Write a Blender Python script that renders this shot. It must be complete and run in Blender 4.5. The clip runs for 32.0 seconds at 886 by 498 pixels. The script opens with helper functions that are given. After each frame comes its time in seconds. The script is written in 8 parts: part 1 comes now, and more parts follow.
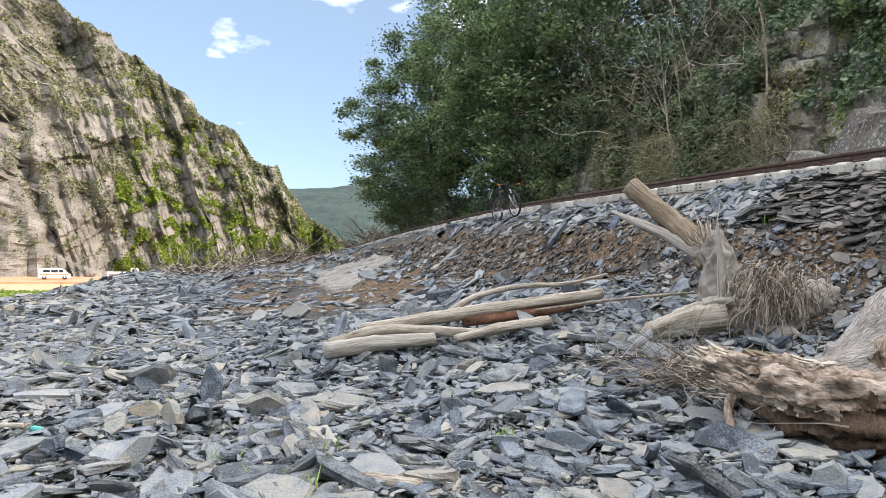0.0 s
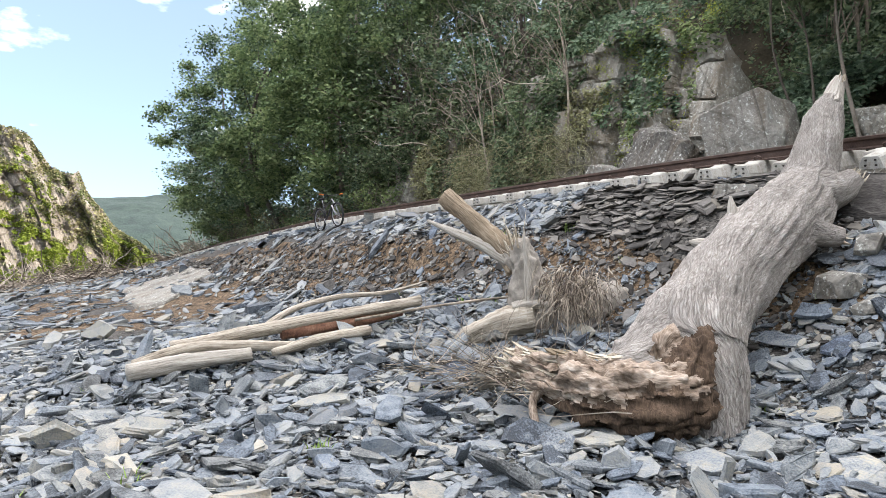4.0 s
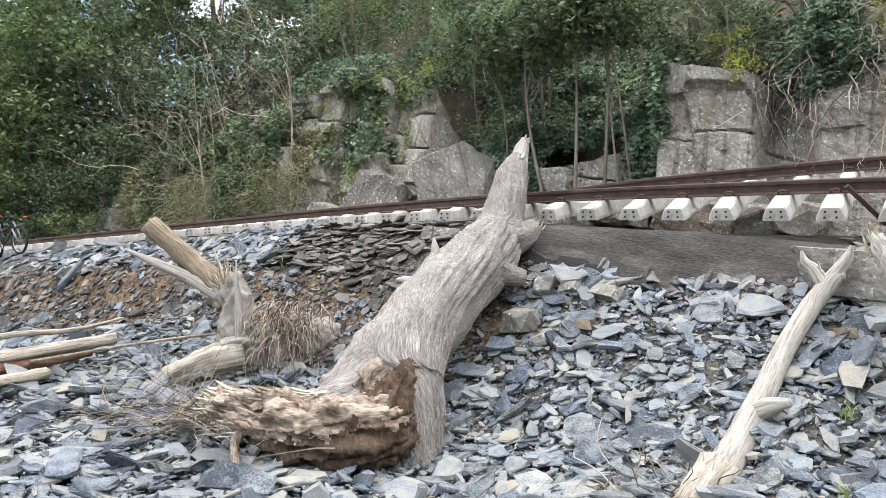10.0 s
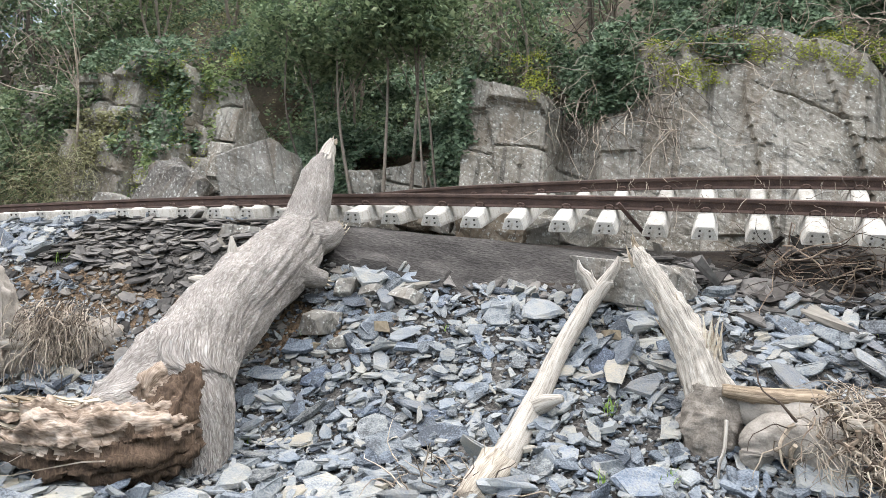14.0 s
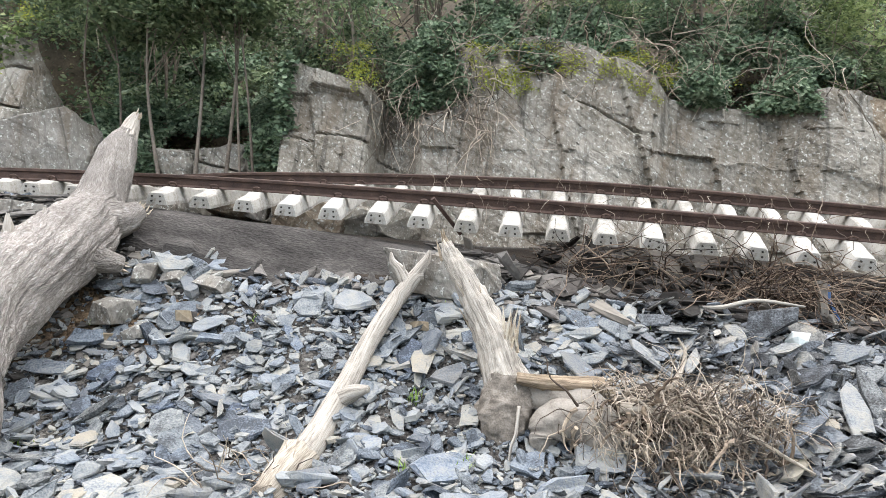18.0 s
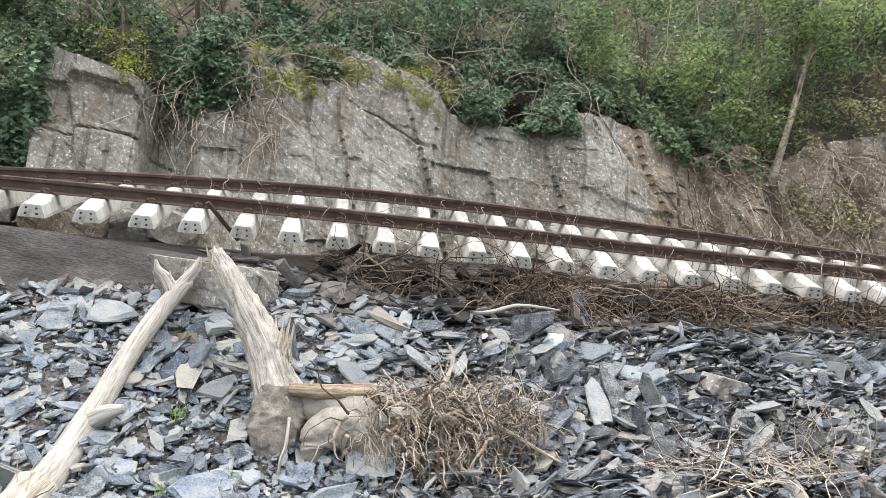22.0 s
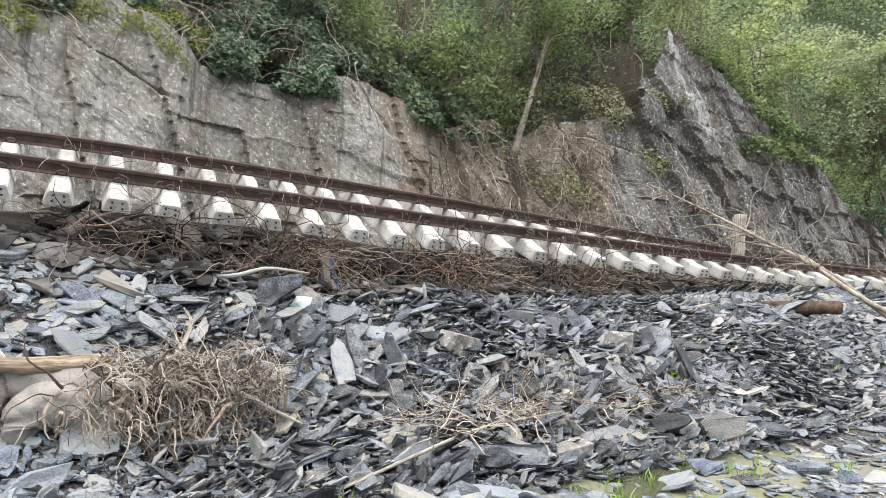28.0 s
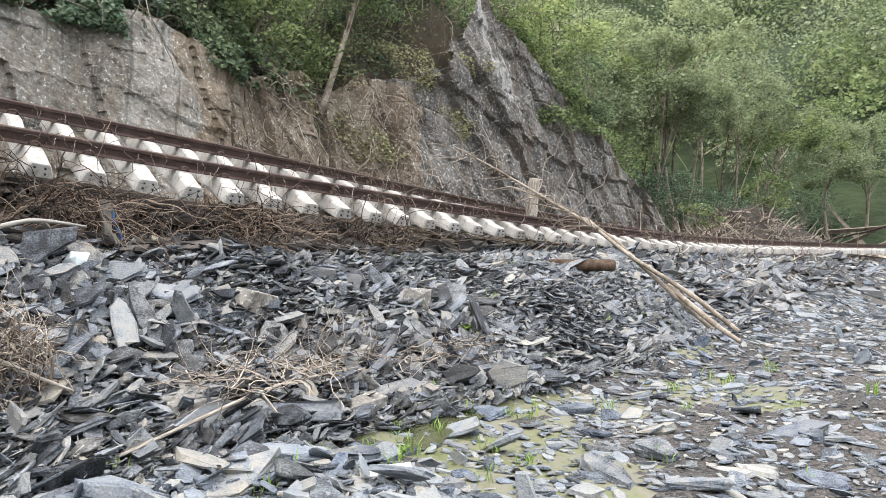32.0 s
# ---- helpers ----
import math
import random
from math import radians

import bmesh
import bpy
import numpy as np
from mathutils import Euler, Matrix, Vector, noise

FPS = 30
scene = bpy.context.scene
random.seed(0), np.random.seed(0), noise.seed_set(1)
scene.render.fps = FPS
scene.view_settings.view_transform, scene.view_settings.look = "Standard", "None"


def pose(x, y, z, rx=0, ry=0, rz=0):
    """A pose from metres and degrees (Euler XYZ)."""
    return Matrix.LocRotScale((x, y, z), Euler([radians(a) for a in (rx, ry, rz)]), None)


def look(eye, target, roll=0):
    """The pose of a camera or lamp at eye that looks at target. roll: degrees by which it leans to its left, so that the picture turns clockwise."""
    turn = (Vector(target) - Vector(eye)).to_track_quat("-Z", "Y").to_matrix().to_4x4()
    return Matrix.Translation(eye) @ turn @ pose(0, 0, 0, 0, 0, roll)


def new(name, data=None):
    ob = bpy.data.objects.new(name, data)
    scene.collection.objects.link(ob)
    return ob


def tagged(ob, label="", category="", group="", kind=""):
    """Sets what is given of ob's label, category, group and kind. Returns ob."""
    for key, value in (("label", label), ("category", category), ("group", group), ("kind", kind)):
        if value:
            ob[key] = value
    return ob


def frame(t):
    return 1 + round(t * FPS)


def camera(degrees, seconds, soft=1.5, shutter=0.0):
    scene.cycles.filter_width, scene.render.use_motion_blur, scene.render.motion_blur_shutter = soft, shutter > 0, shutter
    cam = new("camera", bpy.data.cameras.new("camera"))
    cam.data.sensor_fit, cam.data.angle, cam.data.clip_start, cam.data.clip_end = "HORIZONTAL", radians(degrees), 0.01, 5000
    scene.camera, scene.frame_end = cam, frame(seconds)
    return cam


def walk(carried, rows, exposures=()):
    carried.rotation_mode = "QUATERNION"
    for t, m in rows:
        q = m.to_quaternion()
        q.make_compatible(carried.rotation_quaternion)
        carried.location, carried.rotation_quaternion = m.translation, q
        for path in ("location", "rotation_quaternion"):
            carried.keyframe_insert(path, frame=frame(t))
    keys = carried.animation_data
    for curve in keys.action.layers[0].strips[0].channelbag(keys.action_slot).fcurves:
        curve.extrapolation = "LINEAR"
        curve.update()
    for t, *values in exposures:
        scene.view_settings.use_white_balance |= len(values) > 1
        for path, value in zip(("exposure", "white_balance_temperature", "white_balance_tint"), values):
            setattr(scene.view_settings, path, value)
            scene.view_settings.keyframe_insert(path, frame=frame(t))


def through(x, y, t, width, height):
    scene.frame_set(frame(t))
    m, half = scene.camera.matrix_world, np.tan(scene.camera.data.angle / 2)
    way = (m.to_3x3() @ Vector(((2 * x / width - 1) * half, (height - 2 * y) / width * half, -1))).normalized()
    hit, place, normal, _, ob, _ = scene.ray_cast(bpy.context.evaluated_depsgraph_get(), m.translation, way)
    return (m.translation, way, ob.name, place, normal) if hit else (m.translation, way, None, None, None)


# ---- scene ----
cam = camera(65.5, 32.0, soft=0.4)
PATH = [
    (0, -0.406, -0.222, 0.010, 91.32, -0.83, 70.44),
    (0.5, -0.391, -0.205, 0.008, 91.58, -0.62, 68.47),
    (1, -0.384, -0.195, 0.013, 91.71, -0.47, 66.40),
    (1.5, -0.372, -0.184, 0.010, 91.86, -0.27, 64.43),
    (2, -0.363, -0.174, 0.016, 91.93, -0.10, 62.59),
    (2.5, -0.350, -0.160, 0.020, 91.99, 0.06, 60.92),
    (3, -0.339, -0.142, 0.015, 92.07, 0.24, 59.36),
    (3.5, -0.334, -0.130, 0.013, 92.11, 0.44, 57.78),
    (5.5, -0.308, -0.095, 0.021, 92.41, 0.78, 51.59),
    (6, -0.305, -0.089, 0.024, 92.53, 0.73, 49.89),
    (6.5, -0.301, -0.086, 0.021, 92.56, 0.62, 48.02),
    (7, -0.298, -0.077, 0.013, 92.54, 0.52, 46.00),
    (7.5, -0.290, -0.069, 0.007, 92.51, 0.45, 43.93),
    (8, -0.279, -0.058, 0.008, 92.56, 0.37, 41.88),
    (8.5, -0.270, -0.041, 0.001, 92.95, 0.31, 39.85),
    (9, -0.262, -0.027, -0.005, 93.62, 0.30, 37.83),
    (9.5, -0.254, -0.017, -0.009, 94.37, 0.33, 35.74),
    (10, -0.242, -0.006, -0.008, 95.04, 0.35, 33.63),
    (10.5, -0.236, 0.004, -0.010, 95.54, 0.49, 31.48),
    (11, -0.224, 0.015, -0.017, 95.85, 0.58, 29.32),
    (11.5, -0.195, 0.026, -0.017, 95.95, 0.65, 27.28),
    (12, -0.169, 0.034, -0.012, 95.90, 0.66, 25.25),
    (12.5, -0.151, 0.042, -0.005, 95.74, 0.53, 23.27),
    (13, -0.138, 0.043, -0.006, 95.59, 0.33, 21.41),
    (13.5, -0.133, 0.049, -0.011, 95.40, 0.10, 19.65),
    (15.5, -0.066, 0.059, 0.000, 94.58, -0.48, 13.42),
    (16, -0.042, 0.061, 0.003, 94.42, -0.53, 11.61),
    (16.5, -0.028, 0.072, -0.005, 94.37, -0.64, 9.62),
    (17, -0.026, 0.077, -0.012, 94.33, -0.83, 7.56),
    (17.5, -0.017, 0.081, -0.007, 94.36, -0.88, 5.51),
    (18, 0.000, 0.088, -0.006, 94.54, -0.85, 3.46),
    (18.5, 0.019, 0.091, -0.008, 94.79, -0.68, 1.32),
    (19, 0.043, 0.087, -0.011, 94.95, -0.54, -0.87),
    (19.5, 0.060, 0.087, -0.011, 95.02, -0.48, -3.18),
    (20, 0.083, 0.088, -0.010, 95.04, -0.46, -5.57),
    (20.5, 0.117, 0.095, -0.005, 95.09, -0.47, -7.81),
    (21, 0.146, 0.090, 0.005, 95.17, -0.34, -9.83),
    (21.5, 0.176, 0.090, 0.014, 95.20, -0.10, -11.67),
    (22, 0.204, 0.088, 0.015, 95.15, 0.13, -13.35),
    (22.5, 0.226, 0.090, 0.007, 95.00, 0.21, -14.90),
    (23, 0.236, 0.094, 0.000, 94.77, 0.20, -16.46),
    (23.5, 0.236, 0.096, -0.003, 94.45, 0.14, -18.00),
    (24, 0.247, 0.091, -0.003, 94.18, 0.05, -19.47),
    (24.5, 0.256, 0.090, 0.000, 93.92, 0.00, -21.03),
    (25, 0.265, 0.087, 0.007, 93.65, 0.03, -22.66),
    (25.5, 0.277, 0.085, 0.008, 93.42, 0.05, -24.33),
    (27.5, 0.364, 0.048, 0.002, 92.43, 0.48, -30.93),
    (28, 0.395, 0.029, -0.006, 92.10, 0.49, -32.63),
    (28.5, 0.421, 0.016, -0.011, 91.74, 0.49, -34.37),
    (29, 0.440, 0.002, -0.009, 91.35, 0.42, -36.11),
    (29.5, 0.456, -0.003, -0.004, 90.94, 0.40, -37.89),
    (30, 0.473, -0.014, -0.006, 90.50, 0.35, -39.70),
    (30.5, 0.485, -0.014, -0.007, 89.99, 0.20, -41.68),
    (31, 0.497, -0.017, -0.010, 89.38, 0.02, -43.83),
    (31.5, 0.515, -0.030, -0.013, 88.86, -0.21, -45.95),
    (32, 0.532, -0.040, -0.012, 88.55, -0.37, -48.01),
]
walk(cam, [(t, pose(x, y, z, rx, ry, rz)) for t, x, y, z, rx, ry, rz in PATH],
     exposures=[(0, 1.40, 6450, 13), (4, 1.76, 6550, 13), (8, 1.98, 6550, 12), (17, 2.06, 6600, 12), (26, 2.04, 6600, 12), (32, 1.96, 6600, 13)])

# ---- sky and sun ----
SUN_AZ, SUN_EL = 42.0, 30.0   # degrees from +y towards +x, and above the horizon
world = bpy.data.worlds.new("sky")
scene.world = world
world.use_nodes = True
wn, wl = world.node_tree.nodes, world.node_tree.links
sky = wn.new("ShaderNodeTexSky")
sky.sky_type, sky.sun_disc = "NISHITA", False
sky.sun_elevation, sky.sun_rotation = radians(SUN_EL), radians(SUN_AZ)
sky.air_density, sky.dust_density, sky.ozone_density = 0.8, 0.6, 1.8
# a thin even veil of high haze
veil = wn.new("ShaderNodeMixRGB")
veil.inputs["Fac"].default_value, veil.inputs["Color2"].default_value = 0.58, (1.6, 2.05, 2.4, 1)
wl.new(sky.outputs["Color"], veil.inputs["Color1"])
cl_co = wn.new("ShaderNodeTexCoord")
cl_map = wn.new("ShaderNodeMapping")
cl_map.inputs["Scale"].default_value = (4, 4, 9)
cl_noise = wn.new("ShaderNodeTexNoise")
cl_noise.inputs["Scale"].default_value, cl_noise.inputs["Detail"].default_value = 1.6, 7
cl_ramp = wn.new("ShaderNodeValToRGB")
cl_ramp.color_ramp.elements[0].position, cl_ramp.color_ramp.elements[1].position = 0.54, 0.76
cl_ramp.color_ramp.elements[0].color, cl_ramp.color_ramp.elements[1].color = (0, 0, 0, 1), (0.8, 0.8, 0.8, 1)
# denser cloud added overhead than near the horizon, unseen, to brighten the slope
cl_sep = wn.new("ShaderNodeSeparateXYZ")
cl_high = wn.new("ShaderNodeMapRange")
cl_high.inputs["From Min"].default_value, cl_high.inputs["From Max"].default_value = 0.2, 0.75
cl_high.inputs["To Min"].default_value, cl_high.inputs["To Max"].default_value = -0.11, 0.30
cl_sum = wn.new("ShaderNodeMath")
wl.new(cl_co.outputs["Generated"], cl_sep.inputs[0])
wl.new(cl_sep.outputs["Z"], cl_high.inputs["Value"])
wl.new(cl_high.outputs["Result"], cl_sum.inputs[1])
cl_mix = wn.new("ShaderNodeMixRGB")
cl_mix.inputs["Color2"].default_value = (13.5, 13.6, 13.8, 1)
wl.new(cl_co.outputs["Generated"], cl_map.inputs["Vector"])
wl.new(cl_map.outputs["Vector"], cl_noise.inputs["Vector"])
wl.new(cl_noise.outputs["Fac"], cl_sum.inputs[0])
wl.new(cl_sum.outputs[0], cl_ramp.inputs["Fac"])
wl.new(cl_ramp.outputs["Color"], cl_mix.inputs["Fac"])
wl.new(veil.outputs["Color"], cl_mix.inputs["Color1"])
wl.new(cl_mix.outputs["Color"], wn["Background"].inputs["Color"])
wn["Background"].inputs["Strength"].default_value = 0.12

sun_data = bpy.data.lights.new("sun", "SUN")
sun_data.energy, sun_data.angle, sun_data.color = 2.6, radians(0.6), (1.0, 0.88, 0.70)
sun = new("sun", sun_data)
_a, _e = radians(SUN_AZ), radians(SUN_EL)
sun.matrix_world = look((60 * math.sin(_a), 60 * math.cos(_a), 60 * math.tan(_e)), (0, 0, 0))

# ---- materials ----
def material(name, cols, scale=3.0, fine=25.0, rough=(0.6, 0.95), bump=0.4, dist=0.02, island=0.0, per_object=0.0,
             stretch=(1, 1, 1), turn=(0, 0, 0), gain=1.0, spread=(0.3, 0.7), metallic=0.0, sheen=0.0, spots=None, spot_scale=30.0, spot_size=(0.6, 0.68), along=False, tint=0.0, pebbles=0.0):
    """Two scales of noise through a colour ramp, with bump, and a shift per piece."""
    m = bpy.data.materials.new(name)
    m.use_nodes = True
    n, l = m.node_tree.nodes, m.node_tree.links
    bsdf = n["Principled BSDF"]
    co = n.new("ShaderNodeTexCoord")
    mp = n.new("ShaderNodeMapping")
    mp.vector_type = "TEXTURE"
    mp.inputs["Scale"].default_value = [1 / c for c in stretch]
    mp.inputs["Rotation"].default_value = [radians(c) for c in turn]
    l.new(co.outputs["UV" if along else "Object"], mp.inputs["Vector"])
    a, b = n.new("ShaderNodeTexNoise"), n.new("ShaderNodeTexNoise")
    a.inputs["Scale"].default_value, a.inputs["Detail"].default_value = scale, 5
    b.inputs["Scale"].default_value, b.inputs["Detail"].default_value = fine, 6
    l.new(mp.outputs["Vector"], a.inputs["Vector"])
    l.new(mp.outputs["Vector"], b.inputs["Vector"])
    mix = n.new("ShaderNodeMath")
    mix.operation = "MULTIPLY_ADD"
    mix.inputs[1].default_value = 0.45
    half = n.new("ShaderNodeMath")
    half.operation = "MULTIPLY"
    half.inputs[1].default_value = 0.55
    l.new(a.outputs["Fac"], half.inputs[0])
    l.new(b.outputs["Fac"], mix.inputs[0])
    l.new(half.outputs[0], mix.inputs[2])
    fac = mix.outputs[0]
    if gain != 1.0:
        g = n.new("ShaderNodeMath")
        g.operation = "MULTIPLY_ADD"
        g.inputs[1].default_value, g.inputs[2].default_value = gain, 0.5 - 0.5 * gain
        l.new(fac, g.inputs[0])
        fac = g.outputs[0]
    for amount, node, out in ((island, "ShaderNodeNewGeometry", "Random Per Island"), (per_object, "ShaderNodeObjectInfo", "Random")):
        if amount:
            r = n.new(node)
            shift = n.new("ShaderNodeMath")
            shift.operation = "MULTIPLY_ADD"
            shift.inputs[1].default_value = amount
            shift.inputs[2].default_value = -amount / 2
            l.new(r.outputs[out], shift.inputs[0])
            add = n.new("ShaderNodeMath")
            add.operation = "ADD"
            l.new(fac, add.inputs[0])
            l.new(shift.outputs[0], add.inputs[1])
            fac = add.outputs[0]
    ramp = n.new("ShaderNodeValToRGB")
    e = ramp.color_ramp.elements
    while len(e) < len(cols):
        e.new(0.5)
    for i, c in enumerate(cols):
        e[i].position = spread[0] + (spread[1] - spread[0]) * i / max(1, len(cols) - 1)
        e[i].color = (*c, 1)
    l.new(fac, ramp.inputs["Fac"])
    col = ramp.outputs["Color"]
    if spots:
        s = n.new("ShaderNodeTexNoise")
        s.inputs["Scale"].default_value, s.inputs["Detail"].default_value = spot_scale, 8
        s.inputs["Roughness"].default_value = 0.7
        l.new(co.outputs["Object"], s.inputs["Vector"])
        sr = n.new("ShaderNodeMapRange")
        sr.inputs["From Min"].default_value, sr.inputs["From Max"].default_value = spot_size
        l.new(s.outputs["Fac"], sr.inputs["Value"])
        sm = n.new("ShaderNodeMixRGB")
        sm.inputs["Color2"].default_value = (*spots, 1)
        l.new(sr.outputs["Result"], sm.inputs["Fac"])
        l.new(col, sm.inputs["Color1"])
        col = sm.outputs["Color"]
    if tint:
        # some pieces lean to blue, some to brown
        hue = n.new("ShaderNodeValToRGB")
        hue.color_ramp.interpolation = "CONSTANT"
        he = hue.color_ramp.elements
        while len(he) < 6:
            he.new(0.5)
        for i, (at, c) in enumerate(((0.0, (0.88, 0.94, 1.02)), (0.22, (1.0, 0.99, 0.95)), (0.52, (0.9, 0.93, 0.96)), (0.75, (1.06, 0.98, 0.86)), (0.85, (0.6, 0.62, 0.66)), (0.95, (1.28, 1.22, 1.1)))):
            he[i].position, he[i].color = at, (*c, 1)
        src = n.new("ShaderNodeNewGeometry") if island else n.new("ShaderNodeObjectInfo")
        spin = n.new("ShaderNodeMath")
        spin.operation = "MULTIPLY"
        spin.inputs[1].default_value = 7.31
        part_of = n.new("ShaderNodeMath")
        part_of.operation = "FRACT"
        l.new(src.outputs["Random Per Island" if island else "Random"], spin.inputs[0])
        l.new(spin.outputs[0], part_of.inputs[0])
        l.new(part_of.outputs[0], hue.inputs["Fac"])
        tm = n.new("ShaderNodeMixRGB")
        tm.blend_type = "MULTIPLY"
        tm.inputs["Fac"].default_value = tint
        l.new(col, tm.inputs["Color1"])
        l.new(hue.outputs["Color"], tm.inputs["Color2"])
        col = tm.outputs["Color"]
    peb = None
    if pebbles:
        # grit too fine to build: one shade and one bulge per grain
        peb = n.new("ShaderNodeTexVoronoi")
        peb.inputs["Scale"].default_value = pebbles
        l.new(co.outputs["Object"], peb.inputs["Vector"])
        grey = n.new("ShaderNodeSeparateXYZ")
        l.new(peb.outputs["Color"], grey.inputs[0])
        pr = n.new("ShaderNodeMapRange")
        pr.inputs["To Min"].default_value, pr.inputs["To Max"].default_value = 0.35, 2.3
        l.new(grey.outputs["X"], pr.inputs["Value"])
        pm = n.new("ShaderNodeMixRGB")
        pm.blend_type = "MULTIPLY"
        pm.inputs["Fac"].default_value = 0.85
        l.new(col, pm.inputs["Color1"])
        l.new(pr.outputs["Result"], pm.inputs["Color2"])
        col = pm.outputs["Color"]
    l.new(col, bsdf.inputs["Base Color"])
    rr = n.new("ShaderNodeMapRange")
    rr.inputs["To Min"].default_value, rr.inputs["To Max"].default_value = rough
    l.new(a.outputs["Fac"], rr.inputs["Value"])
    l.new(rr.outputs["Result"], bsdf.inputs["Roughness"])
    bsdf.inputs["Metallic"].default_value = metallic
    bsdf.inputs["Specular IOR Level"].default_value = 0.3
    if bump:
        bp = n.new("ShaderNodeBump")
        bp.inputs["Strength"].default_value, bp.inputs["Distance"].default_value = bump, dist
        l.new(mix.outputs[0], bp.inputs["Height"])
        l.new(bp.outputs["Normal"], bsdf.inputs["Normal"])
        if peb:
            bq = n.new("ShaderNodeBump")
            bq.invert = True
            bq.inputs["Strength"].default_value, bq.inputs["Distance"].default_value = 0.9, 0.4 / pebbles
            l.new(peb.outputs["Distance"], bq.inputs["Height"])
            l.new(bp.outputs["Normal"], bq.inputs["Normal"])
            l.new(bq.outputs["Normal"], bsdf.inputs["Normal"])
    return m


def bark_material(name, plate, crack, across=62.0, along=10.0):
    """Furrowed bark in the stem's own coordinates: long plates parted by dark cracks."""
    m = bpy.data.materials.new(name)
    m.use_nodes = True
    n, l = m.node_tree.nodes, m.node_tree.links
    bsdf = n["Principled BSDF"]
    co = n.new("ShaderNodeTexCoord")
    warp = n.new("ShaderNodeTexNoise")
    warp.inputs["Scale"].default_value, warp.inputs["Detail"].default_value = 9.0, 5
    l.new(co.outputs["UV"], warp.inputs["Vector"])
    mixv = n.new("ShaderNodeMixRGB")
    mixv.blend_type = "ADD"
    mixv.inputs["Fac"].default_value = 0.06
    l.new(co.outputs["UV"], mixv.inputs["Color1"])
    l.new(warp.outputs["Color"], mixv.inputs["Color2"])
    mp = n.new("ShaderNodeMapping")
    mp.inputs["Scale"].default_value = (across, along, 1)
    l.new(mixv.outputs["Color"], mp.inputs["Vector"])
    vo = n.new("ShaderNodeTexVoronoi")
    vo.feature = "DISTANCE_TO_EDGE"
    vo.inputs["Scale"].default_value = 1.0
    l.new(mp.outputs["Vector"], vo.inputs["Vector"])
    ed = n.new("ShaderNodeMapRange")
    ed.inputs["From Min"].default_value, ed.inputs["From Max"].default_value = -0.17, 0.14
    l.new(vo.outputs["Distance"], ed.inputs["Value"])
    grain = n.new("ShaderNodeTexNoise")
    grain.inputs["Scale"].default_value, grain.inputs["Detail"].default_value = 1.1, 10
    grain.inputs["Roughness"].default_value = 0.7
    l.new(mp.outputs["Vector"], grain.inputs["Vector"])
    ramp = n.new("ShaderNodeValToRGB")
    e = ramp.color_ramp.elements
    e.new(0.5)
    for i, c in enumerate(plate):
        e[i].position, e[i].color = (0.34, 0.5, 0.64)[i], (*c, 1)
    l.new(grain.outputs["Fac"], ramp.inputs["Fac"])
    mx = n.new("ShaderNodeMixRGB")
    mx.inputs["Color1"].default_value = (*crack, 1)
    l.new(ed.outputs["Result"], mx.inputs["Fac"])
    l.new(ramp.outputs["Color"], mx.inputs["Color2"])
    big = n.new("ShaderNodeTexNoise")
    big.inputs["Scale"].default_value, big.inputs["Detail"].default_value = 2.2, 4
    l.new(co.outputs["Object"], big.inputs["Vector"])
    br = n.new("ShaderNodeMapRange")
    br.inputs["From Min"].default_value, br.inputs["From Max"].default_value = 0.3, 0.7
    br.inputs["To Min"].default_value, br.inputs["To Max"].default_value = 0.72, 1.16
    l.new(big.outputs["Fac"], br.inputs["Value"])
    mm = n.new("ShaderNodeMixRGB")
    mm.blend_type = "MULTIPLY"
    mm.inputs["Fac"].default_value = 1.0
    l.new(mx.outputs["Color"], mm.inputs["Color1"])
    l.new(br.outputs["Result"], mm.inputs["Color2"])
    l.new(mm.outputs["Color"], bsdf.inputs["Base Color"])
    bsdf.inputs["Roughness"].default_value = 0.92
    bsdf.inputs["Specular IOR Level"].default_value = 0.2
    hh = n.new("ShaderNodeMath")
    hh.operation = "MULTIPLY_ADD"
    hh.inputs[1].default_value = 0.5
    l.new(grain.outputs["Fac"], hh.inputs[0])
    l.new(ed.outputs["Result"], hh.inputs[2])
    bp = n.new("ShaderNodeBump")
    bp.inputs["Strength"].default_value, bp.inputs["Distance"].default_value = 1.0, 0.02
    l.new(hh.outputs[0], bp.inputs["Height"])
    l.new(bp.outputs["Normal"], bsdf.inputs["Normal"])
    return m


